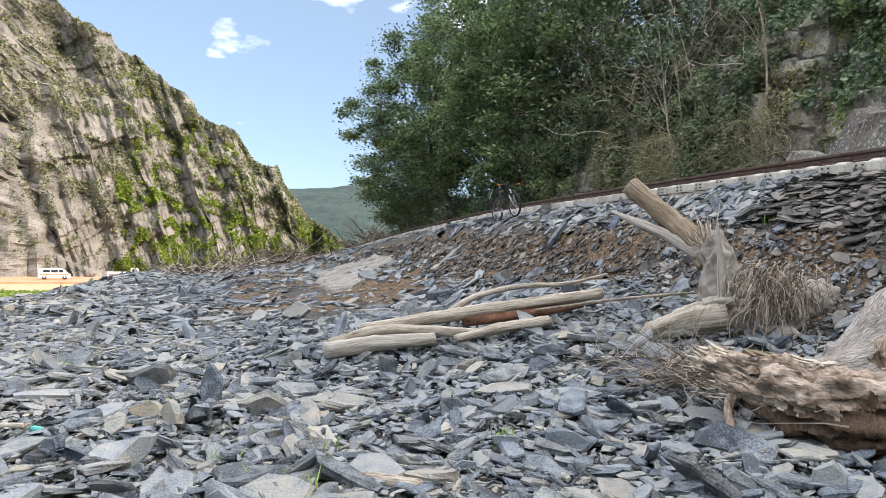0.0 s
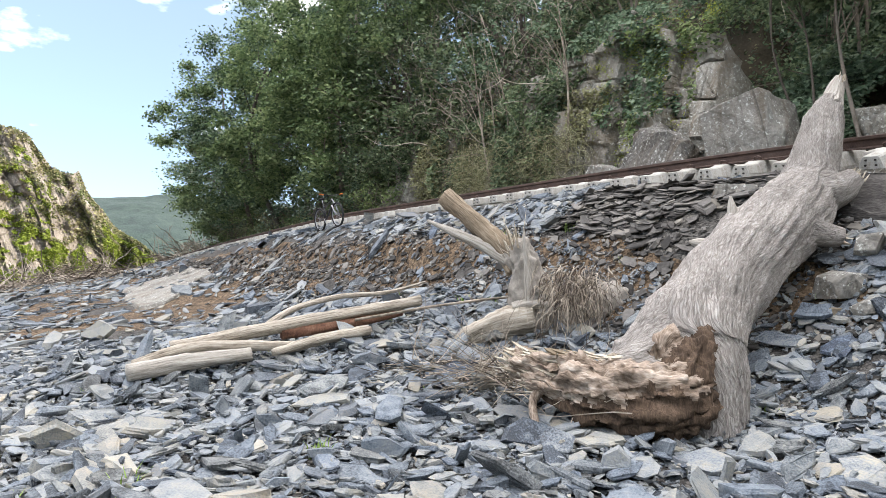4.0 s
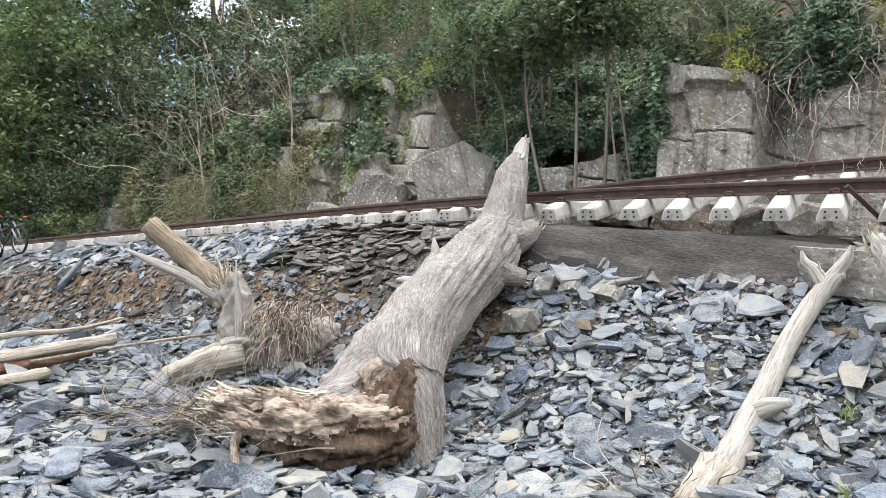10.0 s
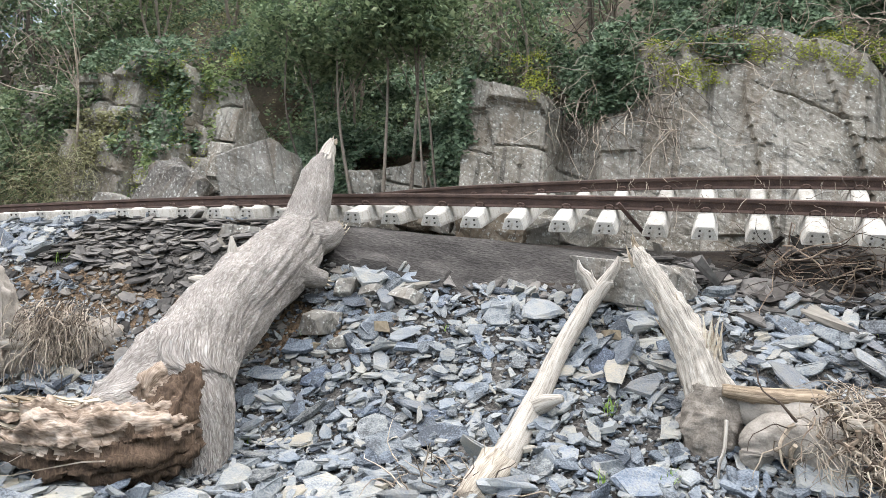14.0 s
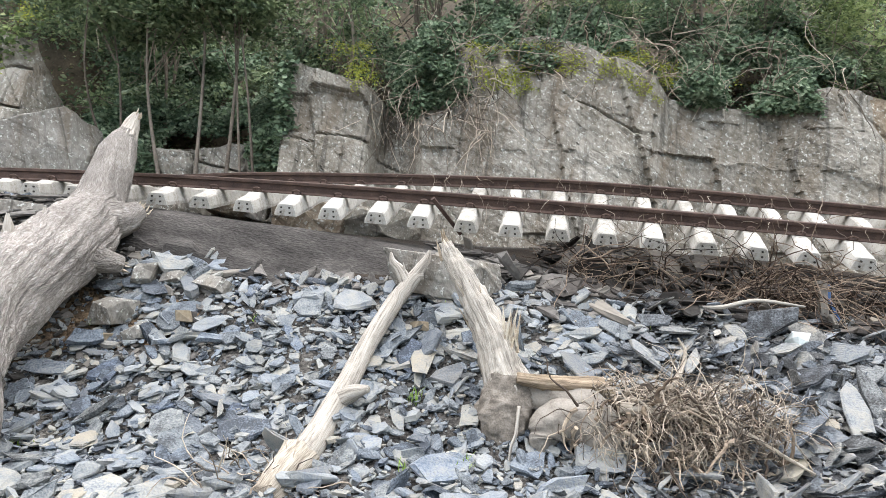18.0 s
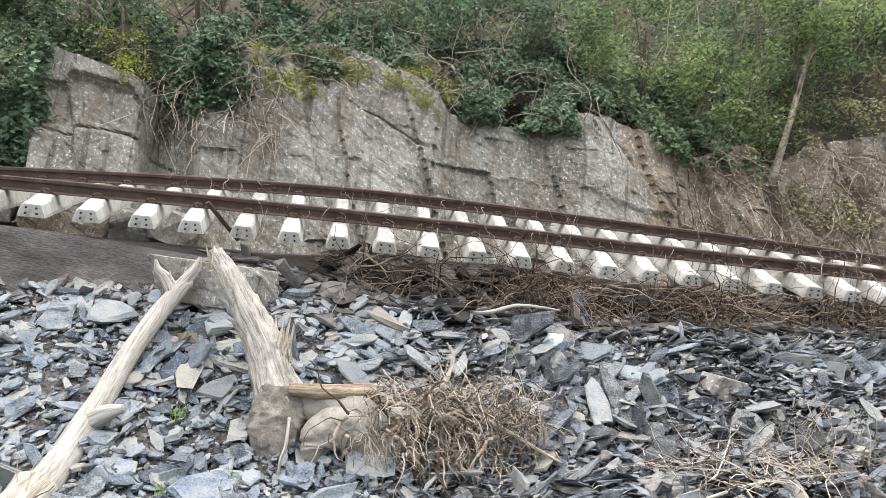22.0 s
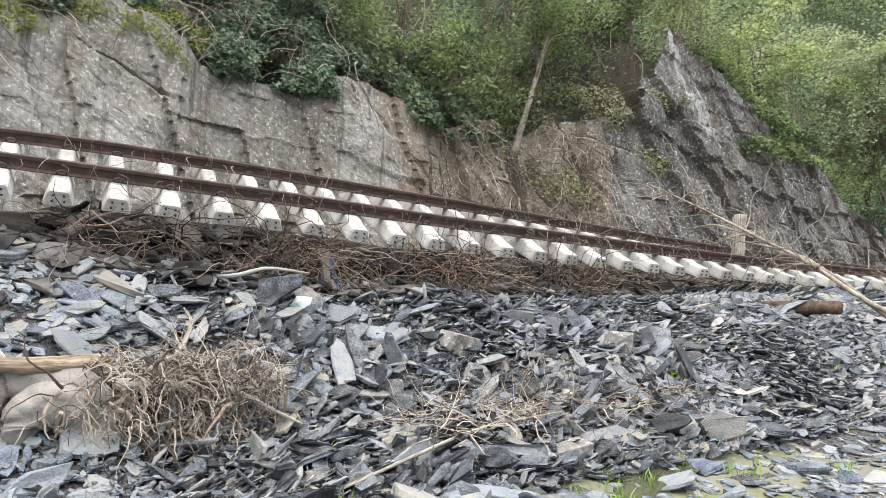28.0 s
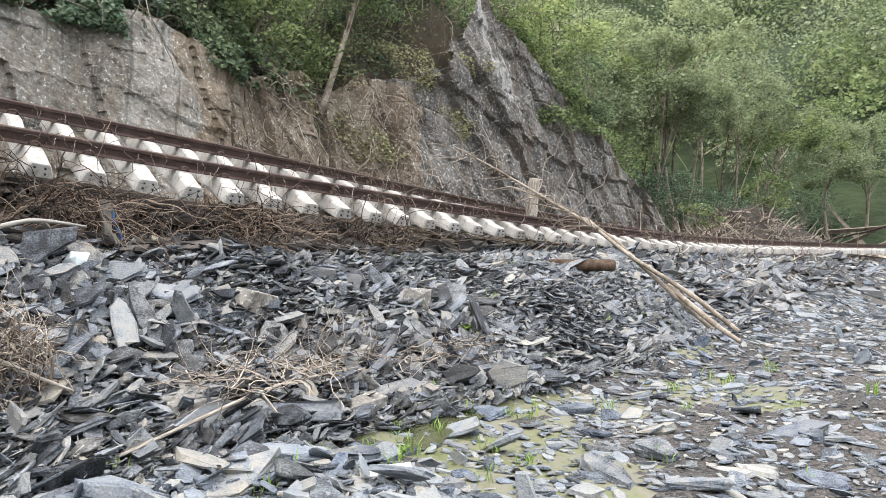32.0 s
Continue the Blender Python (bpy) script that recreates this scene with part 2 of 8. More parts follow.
def leaf_material(name, cols, through=0.35):
    """Leaves: colour per leaf, and light through the blade."""
    m = bpy.data.materials.new(name)
    m.use_nodes = True
    n, l = m.node_tree.nodes, m.node_tree.links
    bsdf = n["Principled BSDF"]
    g = n.new("ShaderNodeNewGeometry")
    co = n.new("ShaderNodeTexCoord")
    a = n.new("ShaderNodeTexNoise")
    a.inputs["Scale"].default_value, a.inputs["Detail"].default_value = 0.7, 3
    l.new(co.outputs["Object"], a.inputs["Vector"])
    s = n.new("ShaderNodeMath")
    s.operation = "MULTIPLY_ADD"
    s.inputs[1].default_value = 0.55
    l.new(g.outputs["Random Per Island"], s.inputs[0])
    h = n.new("ShaderNodeMath")
    h.operation = "MULTIPLY_ADD"
    h.inputs[1].default_value, h.inputs[2].default_value = 0.8, -0.18
    l.new(a.outputs["Fac"], h.inputs[0])
    l.new(h.outputs[0], s.inputs[2])
    ramp = n.new("ShaderNodeValToRGB")
    e = ramp.color_ramp.elements
    while len(e) < len(cols):
        e.new(0.5)
    for i, c in enumerate(cols):
        e[i].position, e[i].color = 0.1 + 0.8 * i / (len(cols) - 1), (*c, 1)
    l.new(s.outputs[0], ramp.inputs["Fac"])
    l.new(ramp.outputs["Color"], bsdf.inputs["Base Color"])
    bsdf.inputs["Roughness"].default_value = 0.7
    tr = n.new("ShaderNodeBsdfTranslucent")
    l.new(ramp.outputs["Color"], tr.inputs["Color"])
    mx = n.new("ShaderNodeMixShader")
    mx.inputs["Fac"].default_value = through
    out = n["Material Output"]
    l.new(bsdf.outputs[0], mx.inputs[1])
    l.new(tr.outputs[0], mx.inputs[2])
    l.new(mx.outputs[0], out.inputs["Surface"])
    return m


def rock_material(name, cols):
    """Slate rock: slanting beds, cracks, brown stains and white lichen."""
    mt = material(name, cols, 0.7, 14, (0.7, 0.98), 1.0, 0.09,
                  stretch=(1, 1, 0.8), spread=(0.28, 0.72), spots=(0.54, 0.54, 0.5), spot_scale=17, spot_size=(0.565, 0.62))
    n, l = mt.node_tree.nodes, mt.node_tree.links
    bsdf = n["Principled BSDF"]
    col = bsdf.inputs["Base Color"].links[0].from_socket
    co = n.new("ShaderNodeTexCoord")
    for turn, sc, size, lo, hi, dark in ((38, (0.6, 1, 3.6), 2.6, 0.30, 0.42, (0.06, 0.05, 0.042)), (-70, (0.35, 1, 2.4), 1.3, 0.34, 0.5, (0.13, 0.095, 0.062)), (-84, (0.16, 1, 5.0), 1.6, 0.32, 0.42, (0.05, 0.045, 0.038))):
        mp = n.new("ShaderNodeMapping")
        mp.vector_type = "TEXTURE"
        mp.inputs["Rotation"].default_value = (0, radians(turn), 0)
        mp.inputs["Scale"].default_value = [1 / c for c in sc]
        tx = n.new("ShaderNodeTexNoise")
        tx.inputs["Scale"].default_value, tx.inputs["Detail"].default_value, tx.inputs["Distortion"].default_value = size, 6, 0.6
        mr = n.new("ShaderNodeMapRange")
        mr.inputs["From Min"].default_value, mr.inputs["From Max"].default_value = lo, hi
        mr.inputs["To Min"].default_value, mr.inputs["To Max"].default_value = 0.55, 0.0
        mx = n.new("ShaderNodeMixRGB")
        mx.inputs["Color2"].default_value = (*dark, 1)
        l.new(co.outputs["Object"], mp.inputs["Vector"])
        l.new(mp.outputs["Vector"], tx.inputs["Vector"])
        l.new(tx.outputs["Fac"], mr.inputs["Value"])
        l.new(mr.outputs["Result"], mx.inputs["Fac"])
        l.new(col, mx.inputs["Color1"])
        col = mx.outputs["Color"]
    l.new(col, bsdf.inputs["Base Color"])
    return mt


M_GROUND = material("gravelly_mud", [(0.024, 0.022, 0.02), (0.05, 0.046, 0.042), (0.10, 0.092, 0.08)], 0.9, 40, (0.75, 1), 0.9, 0.03, pebbles=34.0)
M_SLATE = material("blue_grey_slate", [(0.044, 0.05, 0.058), (0.114, 0.129, 0.146), (0.185, 0.202, 0.215), (0.239, 0.243, 0.24), (0.285, 0.278, 0.25)], 7, 55,
                   (0.42, 0.8), 1.0, 0.025, gain=1.6, tint=0.9, spots=(0.30, 0.285, 0.25), spot_scale=34, spot_size=(0.58, 0.86), island=0.55, spread=(0.2, 0.82))
M_SLATE_PIECE = material("slate_slab_stone", [(0.046, 0.054, 0.068), (0.108, 0.128, 0.16), (0.178, 0.198, 0.222), (0.235, 0.243, 0.246), (0.285, 0.275, 0.245)], 7, 55,
                         (0.42, 0.8), 1.0, 0.025, gain=1.6, tint=0.9, spots=(0.30, 0.285, 0.25), spot_scale=34, spot_size=(0.58, 0.86), per_object=0.5, spread=(0.22, 0.8))
M_SLATE_DARK = material("dark_wet_slate", [(0.028, 0.029, 0.031), (0.084, 0.089, 0.095), (0.161, 0.171, 0.179), (0.235, 0.237, 0.236), (0.285, 0.272, 0.24)], 7, 55,
                        (0.36, 0.75), 1.0, 0.025, gain=1.6, tint=0.9, spots=(0.30, 0.285, 0.25), spot_scale=34, spot_size=(0.58, 0.86), island=0.6, spread=(0.25, 0.85))
M_ROCK = rock_material("weathered_cliff_rock", [(0.085, 0.073, 0.056), (0.195, 0.177, 0.145), (0.285, 0.265, 0.228), (0.36, 0.34, 0.30)])
M_ROCK_BROWN = rock_material("brown_stained_cliff_rock", [(0.07, 0.048, 0.032), (0.17, 0.127, 0.088), (0.258, 0.212, 0.158), (0.328, 0.29, 0.233)])
M_ROCK_DARK = rock_material("dark_fractured_crag", [(0.03, 0.028, 0.025), (0.094, 0.087, 0.079), (0.17, 0.158, 0.141), (0.252, 0.237, 0.214)])
M_EARTH = material("rooty_forest_soil", [(0.028, 0.022, 0.015), (0.072, 0.058, 0.039), (0.135, 0.112, 0.075)], 1.2, 20, (0.85, 1), 0.8, 0.05)
M_CONCRETE = material("sun_bleached_concrete", [(0.25, 0.235, 0.205), (0.41, 0.392, 0.355), (0.50, 0.485, 0.445)], 5, 60, (0.75, 0.95), 0.5, 0.006,
                      per_object=0.2, spots=(0.19, 0.155, 0.115), spot_scale=9, spot_size=(0.52, 0.72))
M_RUST = material("rusted_rail_steel", [(0.04, 0.028, 0.024), (0.085, 0.056, 0.046), (0.135, 0.092, 0.074)], 6, 70, (0.6, 0.9), 0.25, 0.003, metallic=0.25)
M_BARK = bark_material("pale_dry_bark", [(0.19, 0.165, 0.145), (0.355, 0.322, 0.293), (0.49, 0.46, 0.43)], (0.15, 0.127, 0.107))
M_WOOD = material("weathered_bare_wood", [(0.085, 0.066, 0.05), (0.255, 0.215, 0.168), (0.42, 0.375, 0.31), (0.53, 0.49, 0.425)], 32, 150, (0.75, 0.95), 0.9, 0.01, stretch=(1.6, 0.07, 1), spread=(0.34, 0.66), along=True)
M_TWIG = material("dry_twigs", [(0.07, 0.056, 0.045), (0.239, 0.195, 0.151), (0.454, 0.391, 0.315)], 4, 20, (0.8, 1), 0.2, 0.005, island=0.5)
M_TRUNK = material("living_bark", [(0.06, 0.05, 0.04), (0.151, 0.126, 0.101), (0.252, 0.214, 0.176)], 3, 25, (0.8, 1), 0.5, 0.02, per_object=0.3)
L_DARK = leaf_material("dark_leaves", [(0.018, 0.034, 0.02), (0.07, 0.118, 0.065), (0.17, 0.245, 0.145), (0.34, 0.4, 0.28)])
L_MID = leaf_material("green_leaves", [(0.02, 0.036, 0.019), (0.08, 0.122, 0.06), (0.19, 0.25, 0.128), (0.35, 0.40, 0.235)])
L_LIGHT = leaf_material("yellow_green_leaves", [(0.035, 0.058, 0.022), (0.12, 0.17, 0.065), (0.25, 0.315, 0.13), (0.42, 0.465, 0.24)], 0.5)
L_DRY = leaf_material("dry_brush", [(0.07, 0.065, 0.036), (0.18, 0.172, 0.085), (0.31, 0.305, 0.155), (0.45, 0.43, 0.25)])
M_HAY = material("dry_green_grass", [(0.10, 0.095, 0.05), (0.24, 0.235, 0.125), (0.42, 0.40, 0.25)], 3, 20, (0.85, 1), 0.1, 0.003, island=0.6)

M_SCARP = material("brown_earth_bank", [(0.035, 0.023, 0.014), (0.088, 0.060, 0.037), (0.15, 0.107, 0.068)], 3.0, 40, (0.9, 1), 1.0, 0.05, pebbles=22.0)
# earth coloured darker to give the undercut hollow its shade
M_DARK_EARTH = material("earth_with_hollow_shade", [(0.014, 0.011, 0.008), (0.032, 0.024, 0.018), (0.065, 0.05, 0.038)], 1.6, 25, (0.8, 1), 0.9, 0.04)
M_ALGAE = material("mud_with_green_algae", [(0.085, 0.095, 0.034), (0.128, 0.137, 0.059), (0.165, 0.156, 0.116), (0.138, 0.127, 0.11)], 1.4, 16, (0.35, 0.9), 0.5, 0.01)
M_LAYERED = material("brown_layered_slate", [(0.03, 0.027, 0.024), (0.08, 0.073, 0.066), (0.14, 0.13, 0.12), (0.21, 0.19, 0.16)], 2.5, 18, (0.6, 0.9), 0.6, 0.012, island=0.6, spread=(0.25, 0.85))
L_SCRUB = leaf_material("dry_mountain_scrub", [(0.042, 0.055, 0.022), (0.098, 0.122, 0.046), (0.165, 0.19, 0.078), (0.255, 0.27, 0.12)], 0.3)
# dark rock, with the shade below the track mixed into its colour
M_LEDGE = material("dark_shaded_ledge", [(0.012, 0.0105, 0.009), (0.036, 0.032, 0.029), (0.066, 0.06, 0.055), (0.12, 0.11, 0.1)], 3.2, 34, (0.8, 1.0), 1.0, 0.05, stretch=(0.5, 1, 1.6), turn=(0, 12, 0))
M_SLATE_DARK_PIECE = material("dark_slate_stone", [(0.035, 0.038, 0.042), (0.09, 0.099, 0.112), (0.158, 0.171, 0.185), (0.208, 0.212, 0.208), (0.252, 0.224, 0.183)], 4, 36, (0.4, 0.8), 1.0, 0.025, gain=1.6, spots=(0.30, 0.285, 0.25), spot_scale=34, spot_size=(0.58, 0.86), per_object=0.5, spread=(0.25, 0.85))
L_WOOD = leaf_material("deep_green_leaves", [(0.020, 0.038, 0.016), (0.085, 0.135, 0.052), (0.195, 0.265, 0.11), (0.36, 0.42, 0.2)])
# distance haze is put into the colour: paler, greyer leaves
L_FAR = leaf_material("haze_tinted_leaves", [(0.08, 0.105, 0.06), (0.176, 0.217, 0.117), (0.29, 0.34, 0.189), (0.416, 0.454, 0.265)])
# ---- small tools ----
rng = np.random.default_rng(7)


def fast_mesh(name, verts, faces, smooth=False):
    """A mesh from arrays: faces all with the same number of corners."""
    verts, faces = np.asarray(verts, np.float32), np.asarray(faces, np.int32)
    me = bpy.data.meshes.new(name)
    me.vertices.add(len(verts))
    me.vertices.foreach_set("co", verts.ravel())
    m, k = faces.shape
    me.loops.add(m * k)
    me.loops.foreach_set("vertex_index", faces.ravel())
    me.polygons.add(m)
    me.polygons.foreach_set("loop_start", np.arange(0, m * k, k, dtype=np.int32))
    me.polygons.foreach_set("use_smooth", np.full(m, smooth))
    me.update(calc_edges=True)
    return me


def solid(name, verts, faces, mat, parent=None, label="", smooth=False):
    me = fast_mesh(name, verts, faces, smooth)
    me.materials.append(mat)
    ob = new(name, me)
    if parent:
        ob.parent = parent
    if label:
        ob["label"] = label
    return ob


def part(name, bm, mat, parent=None, label="", smooth=False):
    """Links a bmesh as one mesh object, under a thing or a part."""
    me = bpy.data.meshes.new(name)
    bm.to_mesh(me)
    bm.free()
    for p in me.polygons:
        p.use_smooth = smooth
    me.materials.append(mat)
    ob = new(name, me)
    if parent:
        ob.parent = parent
    if label:
        ob["label"] = label
    return ob


def empty(name, m, label, category, group="", kind=""):
    ob = new(name)
    ob.empty_display_size = 0.1
    ob.matrix_world = m
    return tagged(ob, label, category, group, kind)


_lat = np.random.default_rng(3).random((64, 64, 64)).astype(np.float32)


def vnoise(x, y, z=0.0, octaves=4, gain=0.5):
    """Smooth lattice noise about 0, for arrays."""
    x, y = np.asarray(x, float), np.asarray(y, float)
    z = np.zeros_like(x) + z
    total, amp, norm = 0.0, 1.0, 0.0
    for o in range(octaves):
        f = 2.0 ** o
        a, b, c = x * f + 11.3 * o, y * f + 5.7 * o, z * f + 2.1 * o
        i, j, k = np.floor(a).astype(int), np.floor(b).astype(int), np.floor(c).astype(int)
        u, v, w = a - i, b - j, c - k
        u, v, w = u * u * (3 - 2 * u), v * v * (3 - 2 * v), w * w * (3 - 2 * w)
        g = 0.0
        for di, fu in ((0, 1 - u), (1, u)):
            for dj, fv in ((0, 1 - v), (1, v)):
                for dk, fw in ((0, 1 - w), (1, w)):
                    g = g + _lat[(i + di) % 64, (j + dj) % 64, (k + dk) % 64] * fu * fv * fw
        total = total + amp * (g * 2 - 1)
        norm += amp
        amp *= gain
    return total / norm


def blocks(x, y, seed=0, bend=1.2, tilt=1.0):
    """Depth of a broken rock face: tilted planes that meet in creases, one per cell."""
    i, j = np.floor(x).astype(int), np.floor(y).astype(int)
    r = np.random.default_rng(300 + seed).random((64, 64, 5))
    best = np.full(x.shape, 99.0)
    for di in (-1, 0, 1):
        for dj in (-1, 0, 1):
            a, b = i + di, j + dj
            q = r[a % 64, b % 64]
            dx, dy = x - a - q[..., 0], y - b - q[..., 1]
            best = np.minimum(best, 0.8 * (q[..., 2] - 0.5) + tilt * ((q[..., 3] - 0.5) * dx + (q[..., 4] - 0.5) * dy) + bend * (dx * dx + dy * dy))
    return best


def grid_faces(nu, nv):
    i = np.arange(nu - 1)[:, None] * nv + np.arange(nv - 1)[None, :]
    i = i.ravel()
    return np.stack([i, i + nv, i + nv + 1, i + 1], 1)


def tube_arrays(pts, radii, sides=7, cap=True, lump=0.0, seed=0):
    """A closed tube along points, as quads (caps are small inner rings)."""
    pts, radii = np.asarray(pts, float), np.asarray(radii, float)
    if cap:
        pts = np.vstack([pts[:1], pts, pts[-1:]])
        radii = np.r_[radii[0] * 0.02, radii, radii[-1] * 0.02]
    n = len(pts)
    t = np.gradient(pts, axis=0)
    if cap:
        t[0], t[1] = pts[2] - pts[1], pts[2] - pts[1]
        t[-1], t[-2] = pts[-2] - pts[-3], pts[-2] - pts[-3]
    t /= np.linalg.norm(t, axis=1)[:, None] + 1e-9
    up = np.array([0.31, 0.22, 0.93]) if abs(t[n // 2, 2]) < 0.9 else np.array([0.9, 0.4, 0.1])
    a = np.cross(t, up)
    a /= np.linalg.norm(a, axis=1)[:, None] + 1e-9
    b = np.cross(t, a)
    ang = np.arange(sides) / sides * 2 * np.pi
    rr = radii[:, None] * np.ones(sides)
    if lump:
        s = np.cumsum(np.r_[0, np.linalg.norm(np.diff(pts, axis=0), axis=1)])
        rr = rr * (1 + lump * vnoise(np.cos(ang)[None] * 1.3 + 5 + seed, np.sin(ang)[None] * 1.3 + 9, s[:, None] * 2.2 / max(0.05, radii.max()) * 0.12, 3))
    v = pts[:, None] + rr[..., None] * (np.cos(ang)[None, :, None] * a[:, None] + np.sin(ang)[None, :, None] * b[:, None])
    i = np.arange(n - 1)[:, None] * sides + np.arange(sides)[None]
    j = np.arange(n - 1)[:, None] * sides + (np.arange(sides)[None] + 1) % sides
    f = np.stack([i, j, j + sides, i + sides], -1).reshape(-1, 4)
    return v.reshape(-1, 3), f


class Heap:
    """Gathers pieces into one pair of arrays."""

    def __init__(self):
        self.v, self.f, self.n = [], [], 0

    def add(self, v, f):
        self.v.append(np.asarray(v, np.float32))
        self.f.append(np.asarray(f, np.int32) + self.n)
        self.n += len(v)
        return self

    def make(self, name, mat, parent=None, label="", smooth=False):
        return solid(name, np.vstack(self.v), np.vstack(self.f), mat, parent, label, smooth)


def spline(points, n=12):
    """Points along a Catmull-Rom curve."""
    p = np.asarray(points, float)
    p = np.vstack([2 * p[0] - p[1], p, 2 * p[-1] - p[-2]])
    out = []
    for k in range(1, len(p) - 2):
        t = np.linspace(0, 1, n, endpoint=False)[:, None]
        a, b, c, d = p[k - 1], p[k], p[k + 1], p[k + 2]
        out.append(0.5 * (2 * b + (c - a) * t + (2 * a - 5 * b + 4 * c - d) * t * t + (3 * b - a - 3 * c + d) * t ** 3))
    return np.vstack(out + [p[-2:-1]])


def wander(start, heading, length, steps, wobble, r, droop=0.0):
    """A crooked line for roots and twigs."""
    p, h = [np.asarray(start, float)], np.asarray(heading, float)
    h = h / (np.linalg.norm(h) + 1e-9)
    for _ in range(steps):
        h = h + r.normal(0, wobble, 3) + np.array([0, 0, -droop])
        h /= np.linalg.norm(h)
        p.append(p[-1] + h * length / steps)
    return np.array(p)


def frame_of(n, yaw):
    """Rotation columns for normals n (k,3), turned by yaw."""
    n = n / np.linalg.norm(n, axis=1)[:, None]
    a = np.stack([np.cos(yaw), np.sin(yaw), np.zeros_like(yaw)], 1)
    a -= n * (a * n).sum(1)[:, None]
    a /= np.linalg.norm(a, axis=1)[:, None] + 1e-9
    return np.stack([a, np.cross(n, a), n], 2)


def slab_arrays(pos, size, thick, normal, yaw, r, long=1.35, thin=False):
    """Broken slate: skewed plates with ragged corners, split and chipped edges; thin ones have six corners and no underside."""
    k, c = len(pos), 6 if thin else 8
    base = np.array([24, 74, 152, 204, 262, 338.0]) if thin else np.array([18, 52, 100, 146, 198, 240, 285, 332.0])
    ang = np.radians(base)[None] + r.uniform(-0.3, 0.3, (k, c))
    rad = r.uniform(0.55, 1.0, (k, c)) * size[:, None]
    el = r.uniform(1.0, long, (k, 1))
    x, y = np.cos(ang) * rad * el, np.sin(ang) * rad / el
    x = x + y * r.uniform(-0.45, 0.45, (k, 1))
    slope = r.normal(0, 0.06, (k, 2, 1))
    rings = []
    for lev, sc in ((0.5, 0.92), (-0.5, 1.0)) if thin else ((0.5, 0.88), (0.16, 0.99), (-0.12, 0.94), (-0.5, 0.86)):
        j = 1 + r.uniform(-0.13, 0.07, (k, c))
        zz = lev * thick[:, None] * (1 + r.uniform(-0.5, 0.25, (k, c)) * (abs(lev) > 0.3)) + (x * slope[:, 0] + y * slope[:, 1]) * (lev > 0.3)
        rings.append(np.stack([x * sc * j, y * sc * j, zz], 2))
    loc = np.concatenate(rings, 1)
    R = frame_of(normal, yaw)
    v = np.einsum("kij,knj->kni", R, loc) + pos[:, None]
    q = [[0, 1, 2, 3], [0, 3, 4, 5]] if thin else [[0, 1, 2, 3], [0, 3, 4, 7], [4, 5, 6, 7]]
    if not thin:
        q += [[27, 26, 25, 24], [31, 28, 27, 24], [31, 30, 29, 28]]
    for lower in range(0, (len(rings) - 1) * c, c):
        for i in range(c):
            j = (i + 1) % c
            q.append([lower + i, lower + c + i, lower + c + j, lower + j])
    f = np.array(q)[None] + (np.arange(k) * len(rings) * c)[:, None, None]
    return v.reshape(-1, 3), f.reshape(-1, 4)


def leaf_arrays(pos, size, r, flat=0.0, aspect=0.55, face=0.0):
    """Small folded leaves at the points given; face turns them outward from a rock wall."""
    k = len(pos)
    n = r.normal(0, 1, (k, 3))
    n[:, 2] = np.abs(n[:, 2]) + flat
    n[:, 1] -= face
    R = frame_of(n, r.uniform(0, 6.28, k))
    s = size * r.uniform(0.6, 1.3, k)
    loc = np.zeros((k, 4, 3))
    loc[:, 0, 0], loc[:, 2, 0] = -0.5, 0.5
    loc[:, 1, 1], loc[:, 3, 1] = -aspect / 2, aspect / 2
    loc[:, 1, 2] = loc[:, 3, 2] = 0.12
    v = np.einsum("kij,knj->kni", R, loc * s[:, None, None]) + pos[:, None]
    return v.reshape(-1, 3), (np.arange(k)[:, None] * 4 + np.arange(4)[None])



def roughen(ob, amount, scale=8.0, stretch=(1, 1, 1), octaves=4):
    """Wears a mesh: pushes its points in and out along their normals."""
    me = ob.data
    co, no = np.empty(len(me.vertices) * 3, np.float32), np.empty(len(me.vertices) * 3, np.float32)
    me.vertices.foreach_get("co", co)
    me.vertex_normals.foreach_get("vector", no)
    co, no = co.reshape(-1, 3), no.reshape(-1, 3)
    q = co * scale * np.array(stretch) + 20
    d = vnoise(q[:, 0], q[:, 1], q[:, 2], octaves, 0.6)
    co = co + no * (amount * d * 2.2)[:, None]
    me.vertices.foreach_set("co", co.astype(np.float32).ravel())
    me.update()
    return ob
